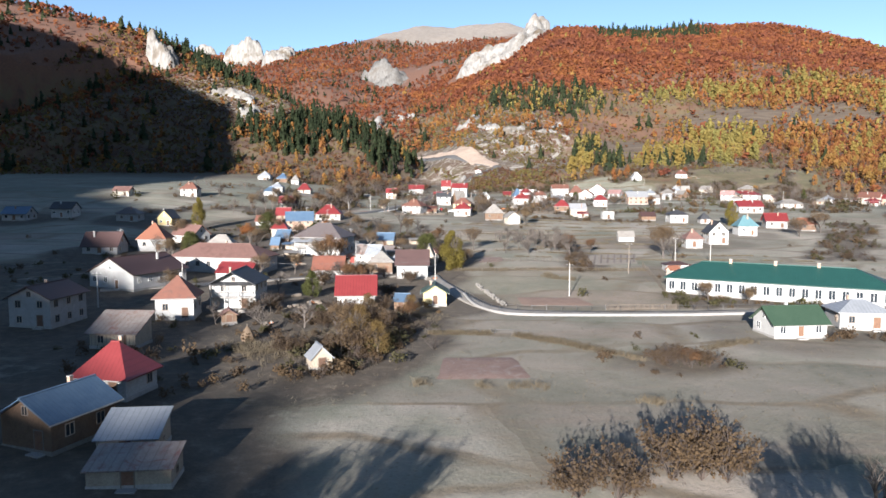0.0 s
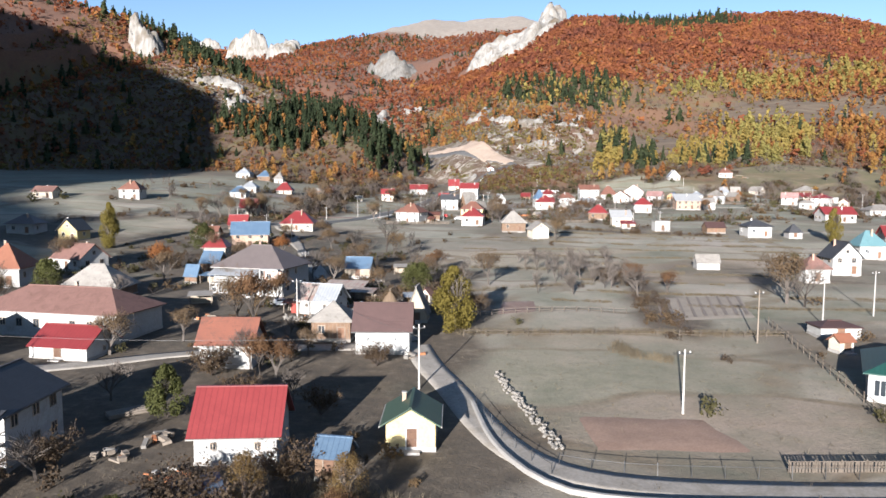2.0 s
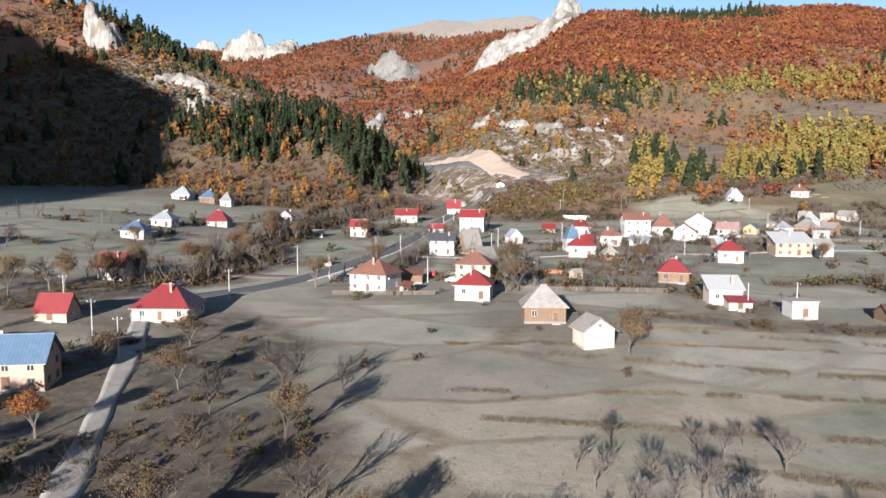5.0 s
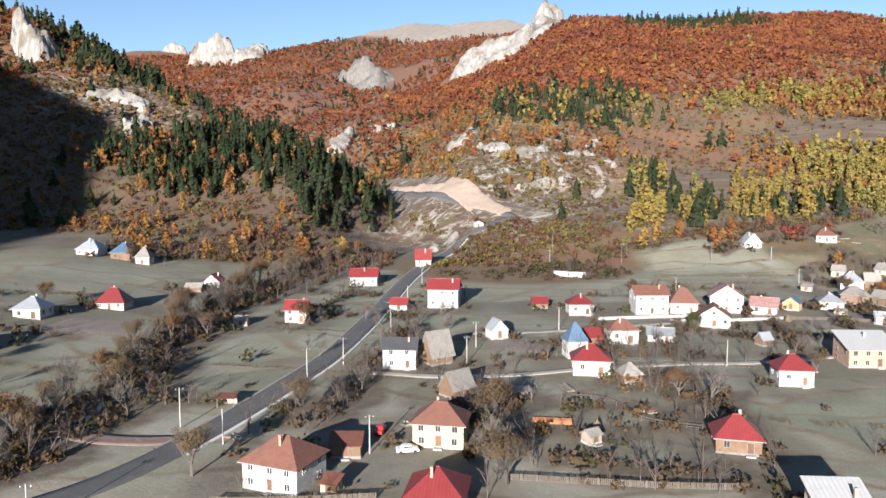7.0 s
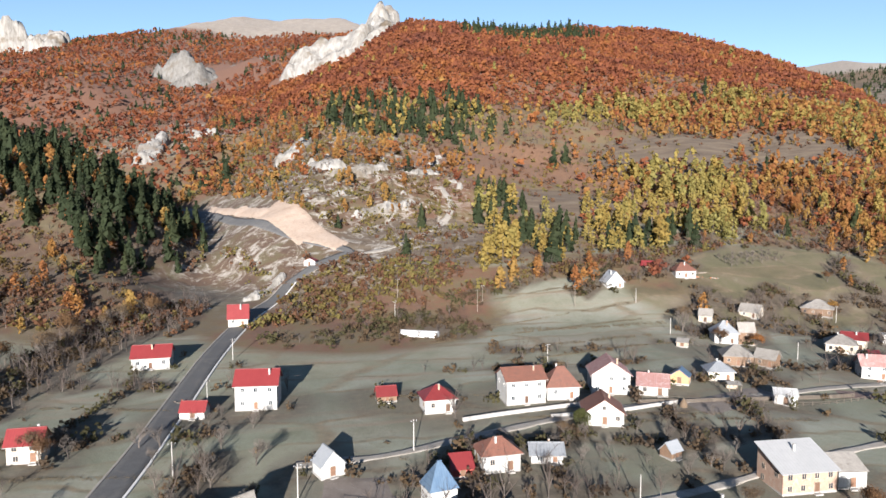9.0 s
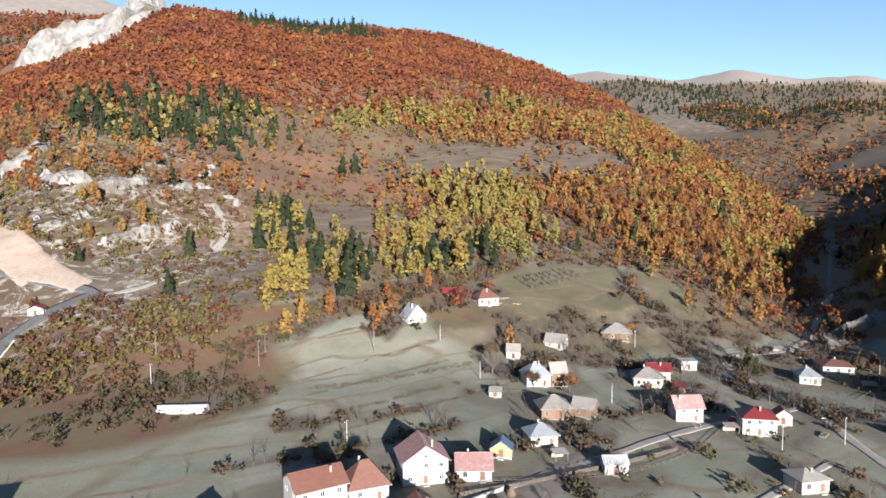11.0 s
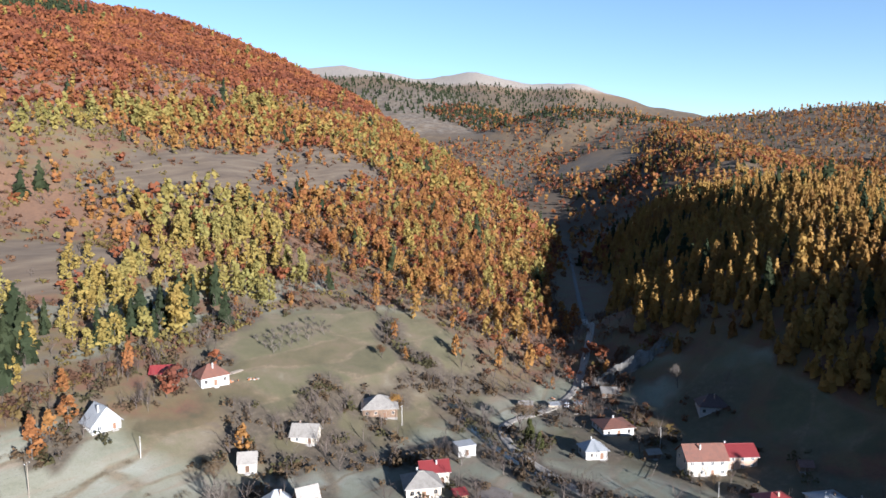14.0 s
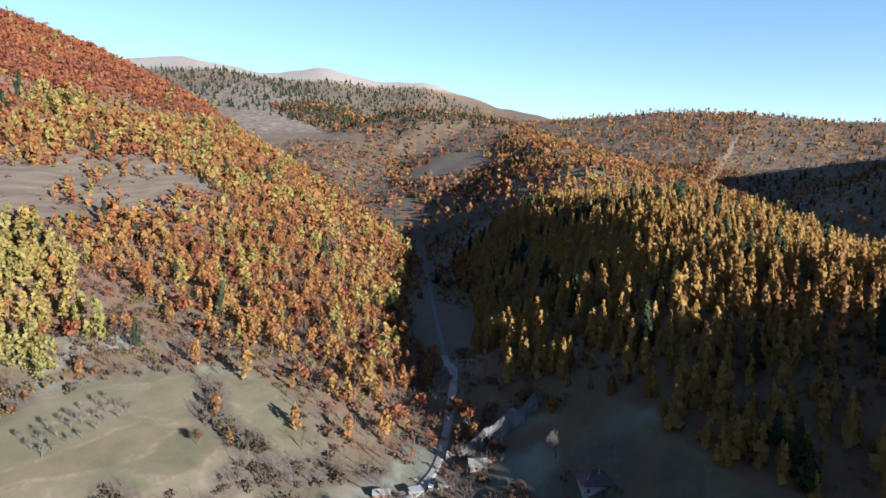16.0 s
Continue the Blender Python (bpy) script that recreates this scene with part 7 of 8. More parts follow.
for k in range(9):
    f = (k + RIB.uniform(-0.3, 0.3)) / 8
    x, y = 325 + 29 * f + RIB.uniform(-2, 2), 515 - 24 * f + RIB.uniform(-2, 2)
    crag(x, y, RIB.uniform(4, 7), RIB.uniform(3, 5), gz(x, y) - 1.5, gz(x, y) + RIB.uniform(2.2, 4.2), RIB.uniform(-60, 60), 30 + k, "jumbled grey boulder of the rock rib", 0, 0.6, grey_rock)
rng = random.Random(11)
for k in range(26):
    x, y = rng.uniform(32, 132), rng.uniform(680, 800)
    z = gz(x, y)
    crag(x, y, rng.uniform(6, 15), rng.uniform(4, 9), z - 2, z + rng.uniform(2, 5), rng.uniform(-30, 30), 60 + k, "small pale rock among hillside scrub", 0, 0.6)

# ---- the school ----
def school(x, y, rot, w, d, eave, ridge):
    e = empty("school", x, y, min(gz(x - w / 3, y), gz(x + w / 3, y)) - 0.1, rot)
    tagged(e, "long white single-storey school with green sheet-metal hipped roof", "school")
    hx, hy, o = w / 2, d / 2, 0.6
    boxes("plinth", [(-hx - 0.08, hx + 0.08, -hy - 0.08, hy + 0.08, -1.2, 0.5)], concrete, e)
    boxes("wall", [(-hx, hx, -hy, hy, 0, eave)], WALL["white"], e)
    lo, r = eave - 0.25, hx - hy * 1.1
    v = [(-hx - o, -hy - o, lo), (hx + o, -hy - o, lo), (hx + o, hy + o, lo), (-hx - o, hy + o, lo)]
    v += [(a, b2, c + 0.15) for a, b2, c in v] + [(-r, 0, ridge), (r, 0, ridge)]
    poly("roof", v, [(0, 3, 2, 1), (0, 1, 5, 4), (1, 2, 6, 5), (2, 3, 7, 6), (3, 0, 4, 7), (4, 5, 9, 8), (5, 6, 9), (6, 7, 8, 9), (7, 4, 8)], ROOF["green"], e)
    boxes("ridge_cap", [(-r, r, -0.15, 0.15, ridge - 0.08, ridge + 0.1)], ROOF["green"], e)
    n = int(w / 2.3)
    for k in range(n):
        a = -hx + (k + 0.5) * w / n
        window(e, a, -hy, eave * 0.52, 0, 1.3, 2.0, True)
        boxes("pilaster", [(a + w / n / 2 - 0.18, a + w / n / 2 + 0.18, -hy - 0.08, -hy, 0.3, eave)], WALL["white"], e)
    for k in range(3):
        window(e, -hx, -hy + (k + 0.5) * d / 3, eave * 0.52, 270, 1.3, 1.7, True)
    for a in (-r * 0.6, 0.0, r * 0.55):
        ch = boxes("chimney", [(a - 0.3, a + 0.3, -0.5, 0.1, ridge - 0.9, ridge + 0.7)], WALL["brick"], e)
        boxes("chimney_cap", [(a - 0.38, a + 0.38, -0.58, 0.18, ridge + 0.7, ridge + 0.8)], concrete, ch)
    return e


school(71.5, 148, -29, 43, 12, 3.8, 7.0)


# ---- poles and wires ----
def utility_pole(x, y, h, wood_pole=False, arms=True):
    e = empty("utility_pole", x, y, gz(x, y), 15)
    m = old_wood if wood_pole else pole_mat
    tagged(e, "weathered wooden utility pole in the meadow" if wood_pole else "pale concrete utility pole beside the lane", "pole", "utility poles")
    n = 8
    a = [2 * math.pi * k / n for k in range(n)]
    v = [(0.13 * math.cos(t), 0.13 * math.sin(t), -0.5) for t in a] + [(0.08 * math.cos(t), 0.08 * math.sin(t), h) for t in a]
    poly("shaft", v, [(k, (k + 1) % n, n + (k + 1) % n, n + k) for k in range(n)] + [tuple(range(n, 2 * n))], m, e)
    if arms:
        arm = boxes("crossarm", [(-0.75, 0.75, -0.06, 0.06, h - 0.55, h - 0.43)], metal_dark, e)
        for k in (-0.65, 0.0, 0.65):
            boxes("insulator", [(k - 0.05, k + 0.05, -0.05, 0.05, h - 0.43, h - 0.22)], white_frame, arm)
    return e


for x, y, h, wd in [(27.4, 149, 7.2, 0), (-58, 153, 7, 0), (-1.8, 157, 8, 0), (-39.3, 376, 8, 0), (-29, 369, 6.5, 0), (-20.8, 406, 7, 0), (-13.7, 416, 7, 0), (-2, 365, 7, 0), (66, 588, 8, 1), (61, 565, 8, 0), (99, 574, 8, 1),
                    (96.4, 497, 8, 0), (135, 563, 9, 1), (95, 568, 9, 1), (159, 531, 6, 0), (163, 564, 6, 0), (184, 495, 6, 0), (240, 539, 7, 0), (216, 441, 7.5, 0), (256, 441, 7, 0), (17, 416, 7, 0), (81, 414, 6.5, 0),
                    (-48.7, 292, 7.5, 0), (-67, 133, 7, 0), (-98, 210, 7, 0), (-46, 338, 7, 0), (-4, 446, 7, 0), (-1, 486, 7, 0), (3, 526, 7, 0), (-60, 305, 7, 0), (-75, 322, 7, 0), (78, 330, 7, 0), (69, 333, 6, 0), (290, 470, 7, 0),
                    (48, 178, 8, 1), (76, 196, 8, 0), (64, 190, 8, 0), (196, 446, 7, 0), (-24, 190, 7, 0), (-30, 225, 7, 0), (20, 430, 7, 0), (45, 446, 7, 0)]:
    utility_pole(x, y, h, bool(wd), h > 6.6)


def wire(x0, y0, h0, x1, y1, h1, sag=0.8):
    a, b2 = Vector((x0, y0, gz(x0, y0) + h0)), Vector((x1, y1, gz(x1, y1) + h1))
    v, f, n = [], [], 10
    for k in range(n + 1):
        t = k / n
        c = a.lerp(b2, t) - Vector((0, 0, sag * 4 * t * (1 - t)))
        v += [(c.x - 0.015, c.y, c.z), (c.x + 0.015, c.y, c.z), (c.x, c.y, c.z + 0.026)]
    for k in range(n):
        i = 3 * k
        f += [(i, i + 1, i + 4, i + 3), (i + 1, i + 2, i + 5, i + 4), (i + 2, i, i + 3, i + 5)]
    tagged(poly("power_line", v, f, metal_dark), "thin dark overhead power line between poles", "cable", "overhead cables")


for a, c in [((-58, 153), (-1.8, 157)), ((-39.3, 376), (-20.8, 406)), ((-20.8, 406), (-4, 446)), ((-4, 446), (-1, 486)), ((-1, 486), (3, 526)), ((-48.7, 292), (-60, 305)), ((-2, 365), (17, 416)), ((95, 568), (135, 563)), ((-24, 190), (-30, 225)), ((-1.8, 157), (-24, 190))]:
    wire(*a, 6.6, *c, 6.6)


# ---- fences and walls ----
def fence(nodes, label, gap=2.2, high=1.1, rails=2, mat=None, pickets=False, name="fence", thick=0.05):
    """Posts with rails along a line; with pickets a close palisade."""
    p = resampled(nodes, gap)
    mid = p[len(p) // 2]
    e = empty(name, mid[0], mid[1], gz(*mid), 0)
    tagged(e, label, "fence", "field fences")
    z = ground(p[:, 0], p[:, 1])
    o = np.array([mid[0], mid[1], gz(*mid)])
    mat = mat or fence_wood
    post = None
    for k, (q, h) in enumerate(zip(p, z)):
        at = pose(q[0] - o[0], q[1] - o[1], h - o[2], RNG.uniform(-3, 3), RNG.uniform(-3, 3), RNG.uniform(0, 90))
        if post is None:
            post = boxes("post", [(-thick, thick, -thick, thick, -0.4, high + 0.1)], mat, e, "", at)
        else:
            c = new("post", post.data)
            c.parent, c.matrix_basis = e, at
    for k in range(len(p) - 1):
        a, b2 = np.array([*p[k], z[k]]) - o, np.array([*p[k + 1], z[k + 1]]) - o
        for r in range(rails):
            h = high * (r + 1) / rails - 0.1
            d = b2 - a
            n = np.array([-d[1], d[0], 0]) / (np.hypot(d[0], d[1]) + 1e-9) * thick * 0.4
            v = [tuple(a - n + (0, 0, h - thick * 0.7)), tuple(b2 - n + (0, 0, h - thick * 0.7)), tuple(b2 + n + (0, 0, h - thick * 0.7)), tuple(a + n + (0, 0, h - thick * 0.7)),
                 tuple(a - n + (0, 0, h + thick * 0.7)), tuple(b2 - n + (0, 0, h + thick * 0.7)), tuple(b2 + n + (0, 0, h + thick * 0.7)), tuple(a + n + (0, 0, h + thick * 0.7))]
            poly("rail", v, BOX_F, mat, e)
        if pickets:
            m = max(2, int(np.linalg.norm(b2 - a) / 0.27))
            for j in range(m):
                q = a + (b2 - a) * (j + 0.5) / m
                at = pose(q[0], q[1], q[2], 0, RNG.uniform(-4, 4), math.degrees(math.atan2(b2[1] - a[1], b2[0] - a[0])))
                if "picket" not in FENCE_MESH:
                    FENCE_MESH["picket"] = boxes("picket", [(-0.10, 0.10, -0.02, 0.02, -0.1, 0.95)], mat, e, "", at).data
                else:
                    c = new("picket", FENCE_MESH["picket"])
                    c.parent, c.matrix_basis = e, at
    return e


FENCE_MESH = {}
fence([(5, 193), (11, 195.5), (20, 197), (33, 196.7)], "weathered wooden rail fence along a garden", 2.0, 1.0)
fence([(4, 181), (18, 181), (32, 181.3), (54, 181)], "weathered post and rail fence across the meadow", 3.0, 1.0, 2, thick=0.045)
fence([(12, 136), (17, 133.9), (26, 133.2), (44, 133.2), (66, 133.6)], "thin metal mesh fence along the lane", 2.6, 1.1, 1, metal_dark, thick=0.03)
fence([(5, 152), (7.5, 141), (11, 134)], "thin metal mesh fence along the lane", 2.6, 1.1, 1, metal_dark, thick=0.03)
fence([(32, 134.6), (39, 134.8), (46, 135)], "grey plank fence beside the school yard", 2.0, 1.1, 2, fence_wood, True)
fence([(46.4, 135.2), (49, 152), (53, 178), (55, 190)], "dark plank fence along the school yard", 2.4, 1.2, 2, fence_wood)
fence([(-24, 347), (-12, 347.3), (0.6, 348.6)], "wooden picket fence before the white house", 2.2, 1.1, 2, fence_wood, True)
fence([(21, 354.6), (35, 352.6), (44, 350.4), (57, 350.4)], "pale plank fence across the frosty meadow", 2.2, 1.1, 2, fence_wood, True)
fence([(27.7, 427), (41, 421.4), (56, 417), (73, 412.6), (88, 411.2)], "rail fence along the farm lane", 2.6, 1.1, 2)
fence([(37, 391.6), (47, 388.2), (48.6, 377), (60, 374)], "rail fence between meadows", 2.6, 1.0, 2)
fence([(108, 463), (125, 460), (143, 459), (172, 459.4)], "grey plank fence beside the lane", 2.4, 1.1, 2, fence_wood, True)
fence([(115, 465.4), (146, 453), (177, 456.6), (201, 466)], "rail fence round dark garden plots", 2.6, 1.0, 2)
fence([(150, 520), (165, 512), (172, 503), (160, 484)], "rail fence round the hillside farm", 2.6, 1.1, 2)
fence([(-98, 427), (-72, 431)], "thin rail fence along the ploughed field", 2.6, 0.9, 2)
fence([(60, 345), (74, 344), (76, 330)], "rail fence round the pale-roofed house", 2.4, 1.0, 2)
fence([(-3, 113.5), (7, 113.6), (14, 111.5)], "thin wire fence across frosty grass", 2.4, 0.9, 1, metal_dark, thick=0.025)
fence([(214, 500), (226, 510), (240, 520)], "rail fence beside the stream", 2.6, 1.0, 2)
fence([(262, 462), (280, 466), (296, 474)], "rail fence beside the shaded farm", 2.6, 1.0, 2)


def stones(name, nodes, label, high, wide, big, seed):
    """A dry wall of separate rough stones."""
    p = resampled(nodes, big * 0.75)
    mid = p[len(p) // 2]
    e = empty(name, mid[0], mid[1], gz(*mid), 0)
    tagged(e, label, "wall")
    r = random.Random(seed)
    shapes = []
    for k in range(6):
        bm = bmesh.new()
        bmesh.ops.create_icosphere(bm, subdivisions=1, radius=0.5)
        for vv in bm.verts:
            vv.co *= r.uniform(0.75, 1.2)
            vv.co.z *= 0.75
        me = bpy.data.meshes.new("stone")
        bm.to_mesh(me)
        bm.free()
        me.materials.append(stone_mat)
        shapes.append(me)
    base = gz(*mid)
    count = 0
    for q in p:
        for lay in range(max(1, int(high / (big * 0.55)))):
            if count > 290:
                break
            s = big * r.uniform(0.7, 1.25)
            x, y = q[0] + r.uniform(-wide, wide) / 2, q[1] + r.uniform(-wide, wide) / 2
            c = new("stone", r.choice(shapes))
            c.parent = e
            c.matrix_basis = pose(x - mid[0], y - mid[1], gz(x, y) - base + lay * big * 0.5 + 0.12, r.uniform(0, 40), r.uniform(0, 40), r.uniform(0, 360)) @ Matrix.Diagonal((s, s, s, 1))
            count += 1


stones("stone_wall", [(7.9, 162), (10, 152), (11.5, 145), (12.6, 139.5)], "tumbled dry-stone wall beside the village lane", 0.8, 1.0, 0.5, 3)
stones("stone_wall", [(-26, 190), (-20, 187.5), (-14, 186.5)], "grey dry-stone retaining wall below the white shed", 1.2, 0.7, 0.6, 4)
kerb = strip("retaining_wall", [(4.6, 152), (6.2, 140), (10.5, 130.8), (16, 128.6), (24, 127.9), (48, 128.2), (72, 128.8)], 0.45, 0.05, concrete, "pale concrete retaining wall along the lane", "wall", high=0.4, kind="")
strip("retaining_wall", [(82, 459), (100, 458.4), (118, 461)], 0.5, 0.05, concrete, "pale concrete wall below the farm houses", "wall", high=0.8, kind="")
strip("retaining_wall", [(60, 461), (72, 463.4), (84, 464.6), (98, 465.4)], 0.5, 0.05, concrete, "pale concrete wall below the white house", "wall", high=0.9, kind="")


def grass_strip(nodes, width, per_metre, low, high, label):
    """Tufts of tall dry blades along a line, as one mesh."""
    p = resampled(nodes, 0.5)
    n = normals2(p)
    m = int(len(p) * 0.5 * per_metre)
    i = GEN.integers(0, len(p), m)
    c = p[i] + n[i] * (GEN.normal(size=(m, 1)) * width * 0.4) + GEN.uniform(-0.3, 0.3, (m, 2))
    c = c[fbm(c[:, 0], c[:, 1], 5, 95, 2) > -0.35]
    c = np.repeat(c, 9, 0) + GEN.normal(size=(len(c) * 9, 2)) * 0.25
    z = ground(c[:, 0], c[:, 1]) - 0.05
    h = GEN.uniform(low, high, len(c))
    base = np.column_stack([c, z])
    tip = np.column_stack([GEN.normal(size=(len(c), 2)) * 0.3 * h[:, None], h])
    q = twigs_from(base, tip, 0, GEN.uniform(0.012, 0.03, len(c)))
    me = mesh_from("dry_grass", q.reshape(-1, 3), np.arange(len(q) * 4).reshape(-1, 4))
    weight(me, "tint", np.repeat(GEN.uniform(0, 1, len(q)), 4))
    me.materials.append(dry_blades)
    tagged(new("dry_grass", me), label, "grass", kind="stuff")


dry_blades = leaf_material("dry_blades", [(0.05, (0.13, 0.10, 0.062)), (0.5, (0.185, 0.15, 0.10)), (0.95, (0.26, 0.225, 0.165))])
for nodes, wd, dense in [([(-3, 113.8), (9, 113.4), (16, 108), (22, 102), (28, 95.5)], 1.0, 20), ([(-4, 86), (4, 85.2), (13, 84.3)], 1.2, 12), ([(15, 83.5), (21, 80), (25, 77.5)], 1.0, 12), ([(39, 101.6), (48, 106.2)], 1.0, 12), ([(3, 182.8), (18, 182.4), (34, 183), (54, 182.8)], 1.3, 14),
                         ([(0, 214), (20, 222), (40, 226)], 1.0, 6), ([(20, 300), (50, 290), (90, 284)], 1.4, 5), ([(-10, 250), (20, 247), (60, 240)], 1.0, 5), ([(30, 320), (60, 310), (110, 300)], 1.4, 5), ([(100, 545), (130, 540), (165, 545)], 2.0, 6), ([(95, 520), (125, 524), (150, 530)], 1.6, 6),
                         ([(-120, 400), (-90, 402), (-66, 405)], 1.6, 6), ([(-150, 460), (-120, 470), (-100, 476)], 1.6, 6), ([(75, 380), (100, 375), (130, 372)], 1.6, 6), ([(26, 176), (27.5, 170), (32, 168)], 2.0, 20), ([(-30, 100), (-10, 115), (-6, 130)], 8.0, 40)]:
    grass_strip(nodes, wd, dense, 0.3, 0.95, "strip of tall dry grass between fields")
# low grassy banks of the old terraces
BANKS = random.Random(17)
for k in range(11):
    y0 = 206 + k * 12.5
    x0, x1 = BANKS.uniform(2, 40), BANKS.uniform(60, 118)
    grass_strip([(x0, y0 + BANKS.uniform(-2, 2)), (0.5 * (x0 + x1), y0 - 4 + BANKS.uniform(-2, 2)), (x1, y0 - 9 + BANKS.uniform(-3, 3))], 1.1, 15, 0.15, 0.5, "thin line of withered grass on a terrace bank")
for k in range(9):
    x0, y0 = BANKS.uniform(-120, 200), BANKS.uniform(400, 540)
    grass_strip([(x0 - 25, y0 + 4), (x0, y0 + BANKS.uniform(-2, 2)), (x0 + 25, y0 - 5)], 1.2, 7, 0.15, 0.5, "thin line of withered grass between plots")
for cx, cy, rx, ry, m in [(15, 122, 60, 12, 160), (40, 160, 40, 24, 260), (30, 230, 60, 40, 500), (60, 280, 80, 30, 500), (-28, 110, 26, 26, 500), (20, 90, 45, 22, 350), (90, 180, 60, 40, 260)]:
    a, r = GEN.uniform(0, 2 * np.pi, m), np.sqrt(GEN.uniform(0, 1, m))
    c = np.column_stack([cx + rx * r * np.cos(a), cy + ry * r * np.sin(a)])
    c = np.repeat(c, 7, 0) + GEN.normal(size=(len(c) * 7, 2)) * 0.2
    h = GEN.uniform(0.12, 0.45, len(c))
    q = twigs_from(np.column_stack([c, ground(c[:, 0], c[:, 1]) - 0.03]), np.column_stack([GEN.normal(size=(len(c), 2)) * 0.5 * h[:, None], h]), 0, GEN.uniform(0.008, 0.02, len(c)))
    me = mesh_from("weeds", q.reshape(-1, 3), np.arange(len(q) * 4).reshape(-1, 4))
    weight(me, "tint", np.repeat(GEN.uniform(0, 1, len(q)), 4))
    me.materials.append(dry_blades)
    tagged(new("weeds", me), "scattered tufts of withered weeds in the meadow", "weeds", kind="stuff")
for k in range(9):      # furrows of the brown field
    a = k * 2.0
    strip("furrow", [(38.5 + a * 1.0, 193 + 0.25 * a), (42.5 + a * 1.02, 211 + 0.1 * a)], 0.5, 0.22, plough, "raised furrow of bare earth", "furrow", ragged=0.3, kind="stuff")


# ---- garden and orchard trees ----
def limb_mesh(seed, twigs, forks, wide):
    """Trunk with limbs, as tapered four-sided tubes, unit height; the ends of its branches are returned too."""
    r = random.Random(seed)
    v, f, tips = [], [], []

    def tube(a, b2, ra, rb):
        d = (b2 - a).normalized()
        u = d.orthogonal().normalized()
        w = d.cross(u)
        i = len(v)
        m = 3 if ra > 0.002 else 2              # the finest twigs are flat slivers
        for c, rad in ((a, ra), (b2, rb)):
            for t in range(m):
                v.append(tuple(c + u * rad * math.cos(t * 2 * math.pi / m) + w * rad * math.sin(t * 2 * math.pi / m)))
        f.extend([(i + t, i + (t + 1) % m, i + m + (t + 1) % m, i + m + t) for t in range(m if m > 2 else 1)])

    def branch(a, d, length, rad, depth):
        b2 = a + d * length
        tube(a, b2, rad, rad * 0.62)
        if depth == 0:
            tips.append(b2)
            return
        for _ in range(forks if depth > 1 else twigs):
            nd = (d + Vector((r.uniform(-1, 1), r.uniform(-1, 1), r.uniform(-0.15, 0.7))) * wide).normalized()
            branch(a + d * length * r.uniform(0.5, 1.0), nd, length * r.uniform(0.6, 0.95), rad * 0.55, depth - 1)

    branch(Vector((0, 0, -0.04)), Vector((r.uniform(-0.08, 0.08), r.uniform(-0.08, 0.08), 1)).normalized(), 0.22, 0.020, 4)
    return v, f, tips


def tree_kind(name, label, leaf, seed, quads, size, wide=0.9, forks=4, twigs=4, crown=None):
    """Limbs with leaves round their tips; with crown=(lowest, widest, power) the leaves fill a full body of that outline instead."""
    v, f, tips = limb_mesh(seed, twigs, forks, wide)
    e = empty(name, 0, 0, -200, 0)
    tagged(e, label, "tree")
    top = max(c[2] for c in v)
    v = [(a / top, b2 / top, c / top) for a, b2, c in v]
    if crown:
        v = [(a * 0.75, b2 * 0.75, c * 0.9) for a, b2, c in v]
    poly("trunk", v, f, bark, e)
    if leaf:
        if crown:
            low, rad, power = crown
            lobes = 26
            zl = GEN.uniform(0, 1, lobes) ** 0.85
            al = GEN.uniform(0, 6.283, lobes)
            shape = np.minimum(1, (1 - zl) ** power * 1.25) * np.minimum(1, 0.5 + zl * 2.2)
            lob = np.stack([rad * 0.66 * shape * np.cos(al), rad * 0.66 * shape * np.sin(al), low + (0.93 - low) * zl], 1)
            i = GEN.integers(0, lobes, quads)
            n = GEN.normal(size=(quads, 3))
            n /= np.linalg.norm(n, axis=1)[:, None]
            c = lob[i] + n * (rad * 0.42 * (0.35 + 0.65 * shape[i]) * GEN.uniform(0.5, 1.08, quads) ** 0.6)[:, None] * (1, 1, 1.25)
            n = n + GEN.normal(size=(quads, 3)) * 0.45
        else:
            t = np.array([tuple(q / top) for q in tips])
            c = t[GEN.integers(0, len(t), quads)] + GEN.normal(size=(quads, 3)) * 0.05
            n = (c - c.mean(0)) + GEN.normal(size=(quads, 3)) * 0.12
        q = leaves(c, n, GEN.uniform(0.6, 1.3, quads) * size)
        me = mesh_from("crown", q.reshape(-1, 3), np.arange(quads * 4).reshape(-1, 4))
        weight(me, "tint", np.repeat(GEN.uniform(0.25, 0.75, quads), 4))
        me.materials.append(LEAF[leaf])
        cr = new("crown", me)
        cr.parent = e
    return e


LEAF["poplar"] = leaf_material("poplar_leaves", [(0.05, (0.10, 0.085, 0.025)), (0.4, (0.155, 0.125, 0.03)), (0.7, (0.19, 0.15, 0.038)), (0.95, (0.11, 0.12, 0.035))])
LEAF["russet"] = leaf_material("russet_leaves", [(0.05, (0.11, 0.062, 0.035)), (0.5, (0.145, 0.08, 0.04)), (0.95, (0.18, 0.115, 0.055))])
LEAF["apple"] = leaf_material("apple_leaves", [(0.05, (0.062, 0.066, 0.024)), (0.5, (0.085, 0.09, 0.03)), (0.95, (0.12, 0.112, 0.04))])
LEAF["willow"] = leaf_material("willow_leaves", [(0.05, (0.10, 0.066, 0.034)), (0.4, (0.16, 0.105, 0.045)), (0.7, (0.205, 0.145, 0.055)), (0.95, (0.15, 0.125, 0.05))])
LEAF["dim"] = leaf_material("withered_leaves", [(0.05, (0.10, 0.07, 0.045)), (0.5, (0.155, 0.105, 0.06)), (0.95, (0.20, 0.15, 0.085))])
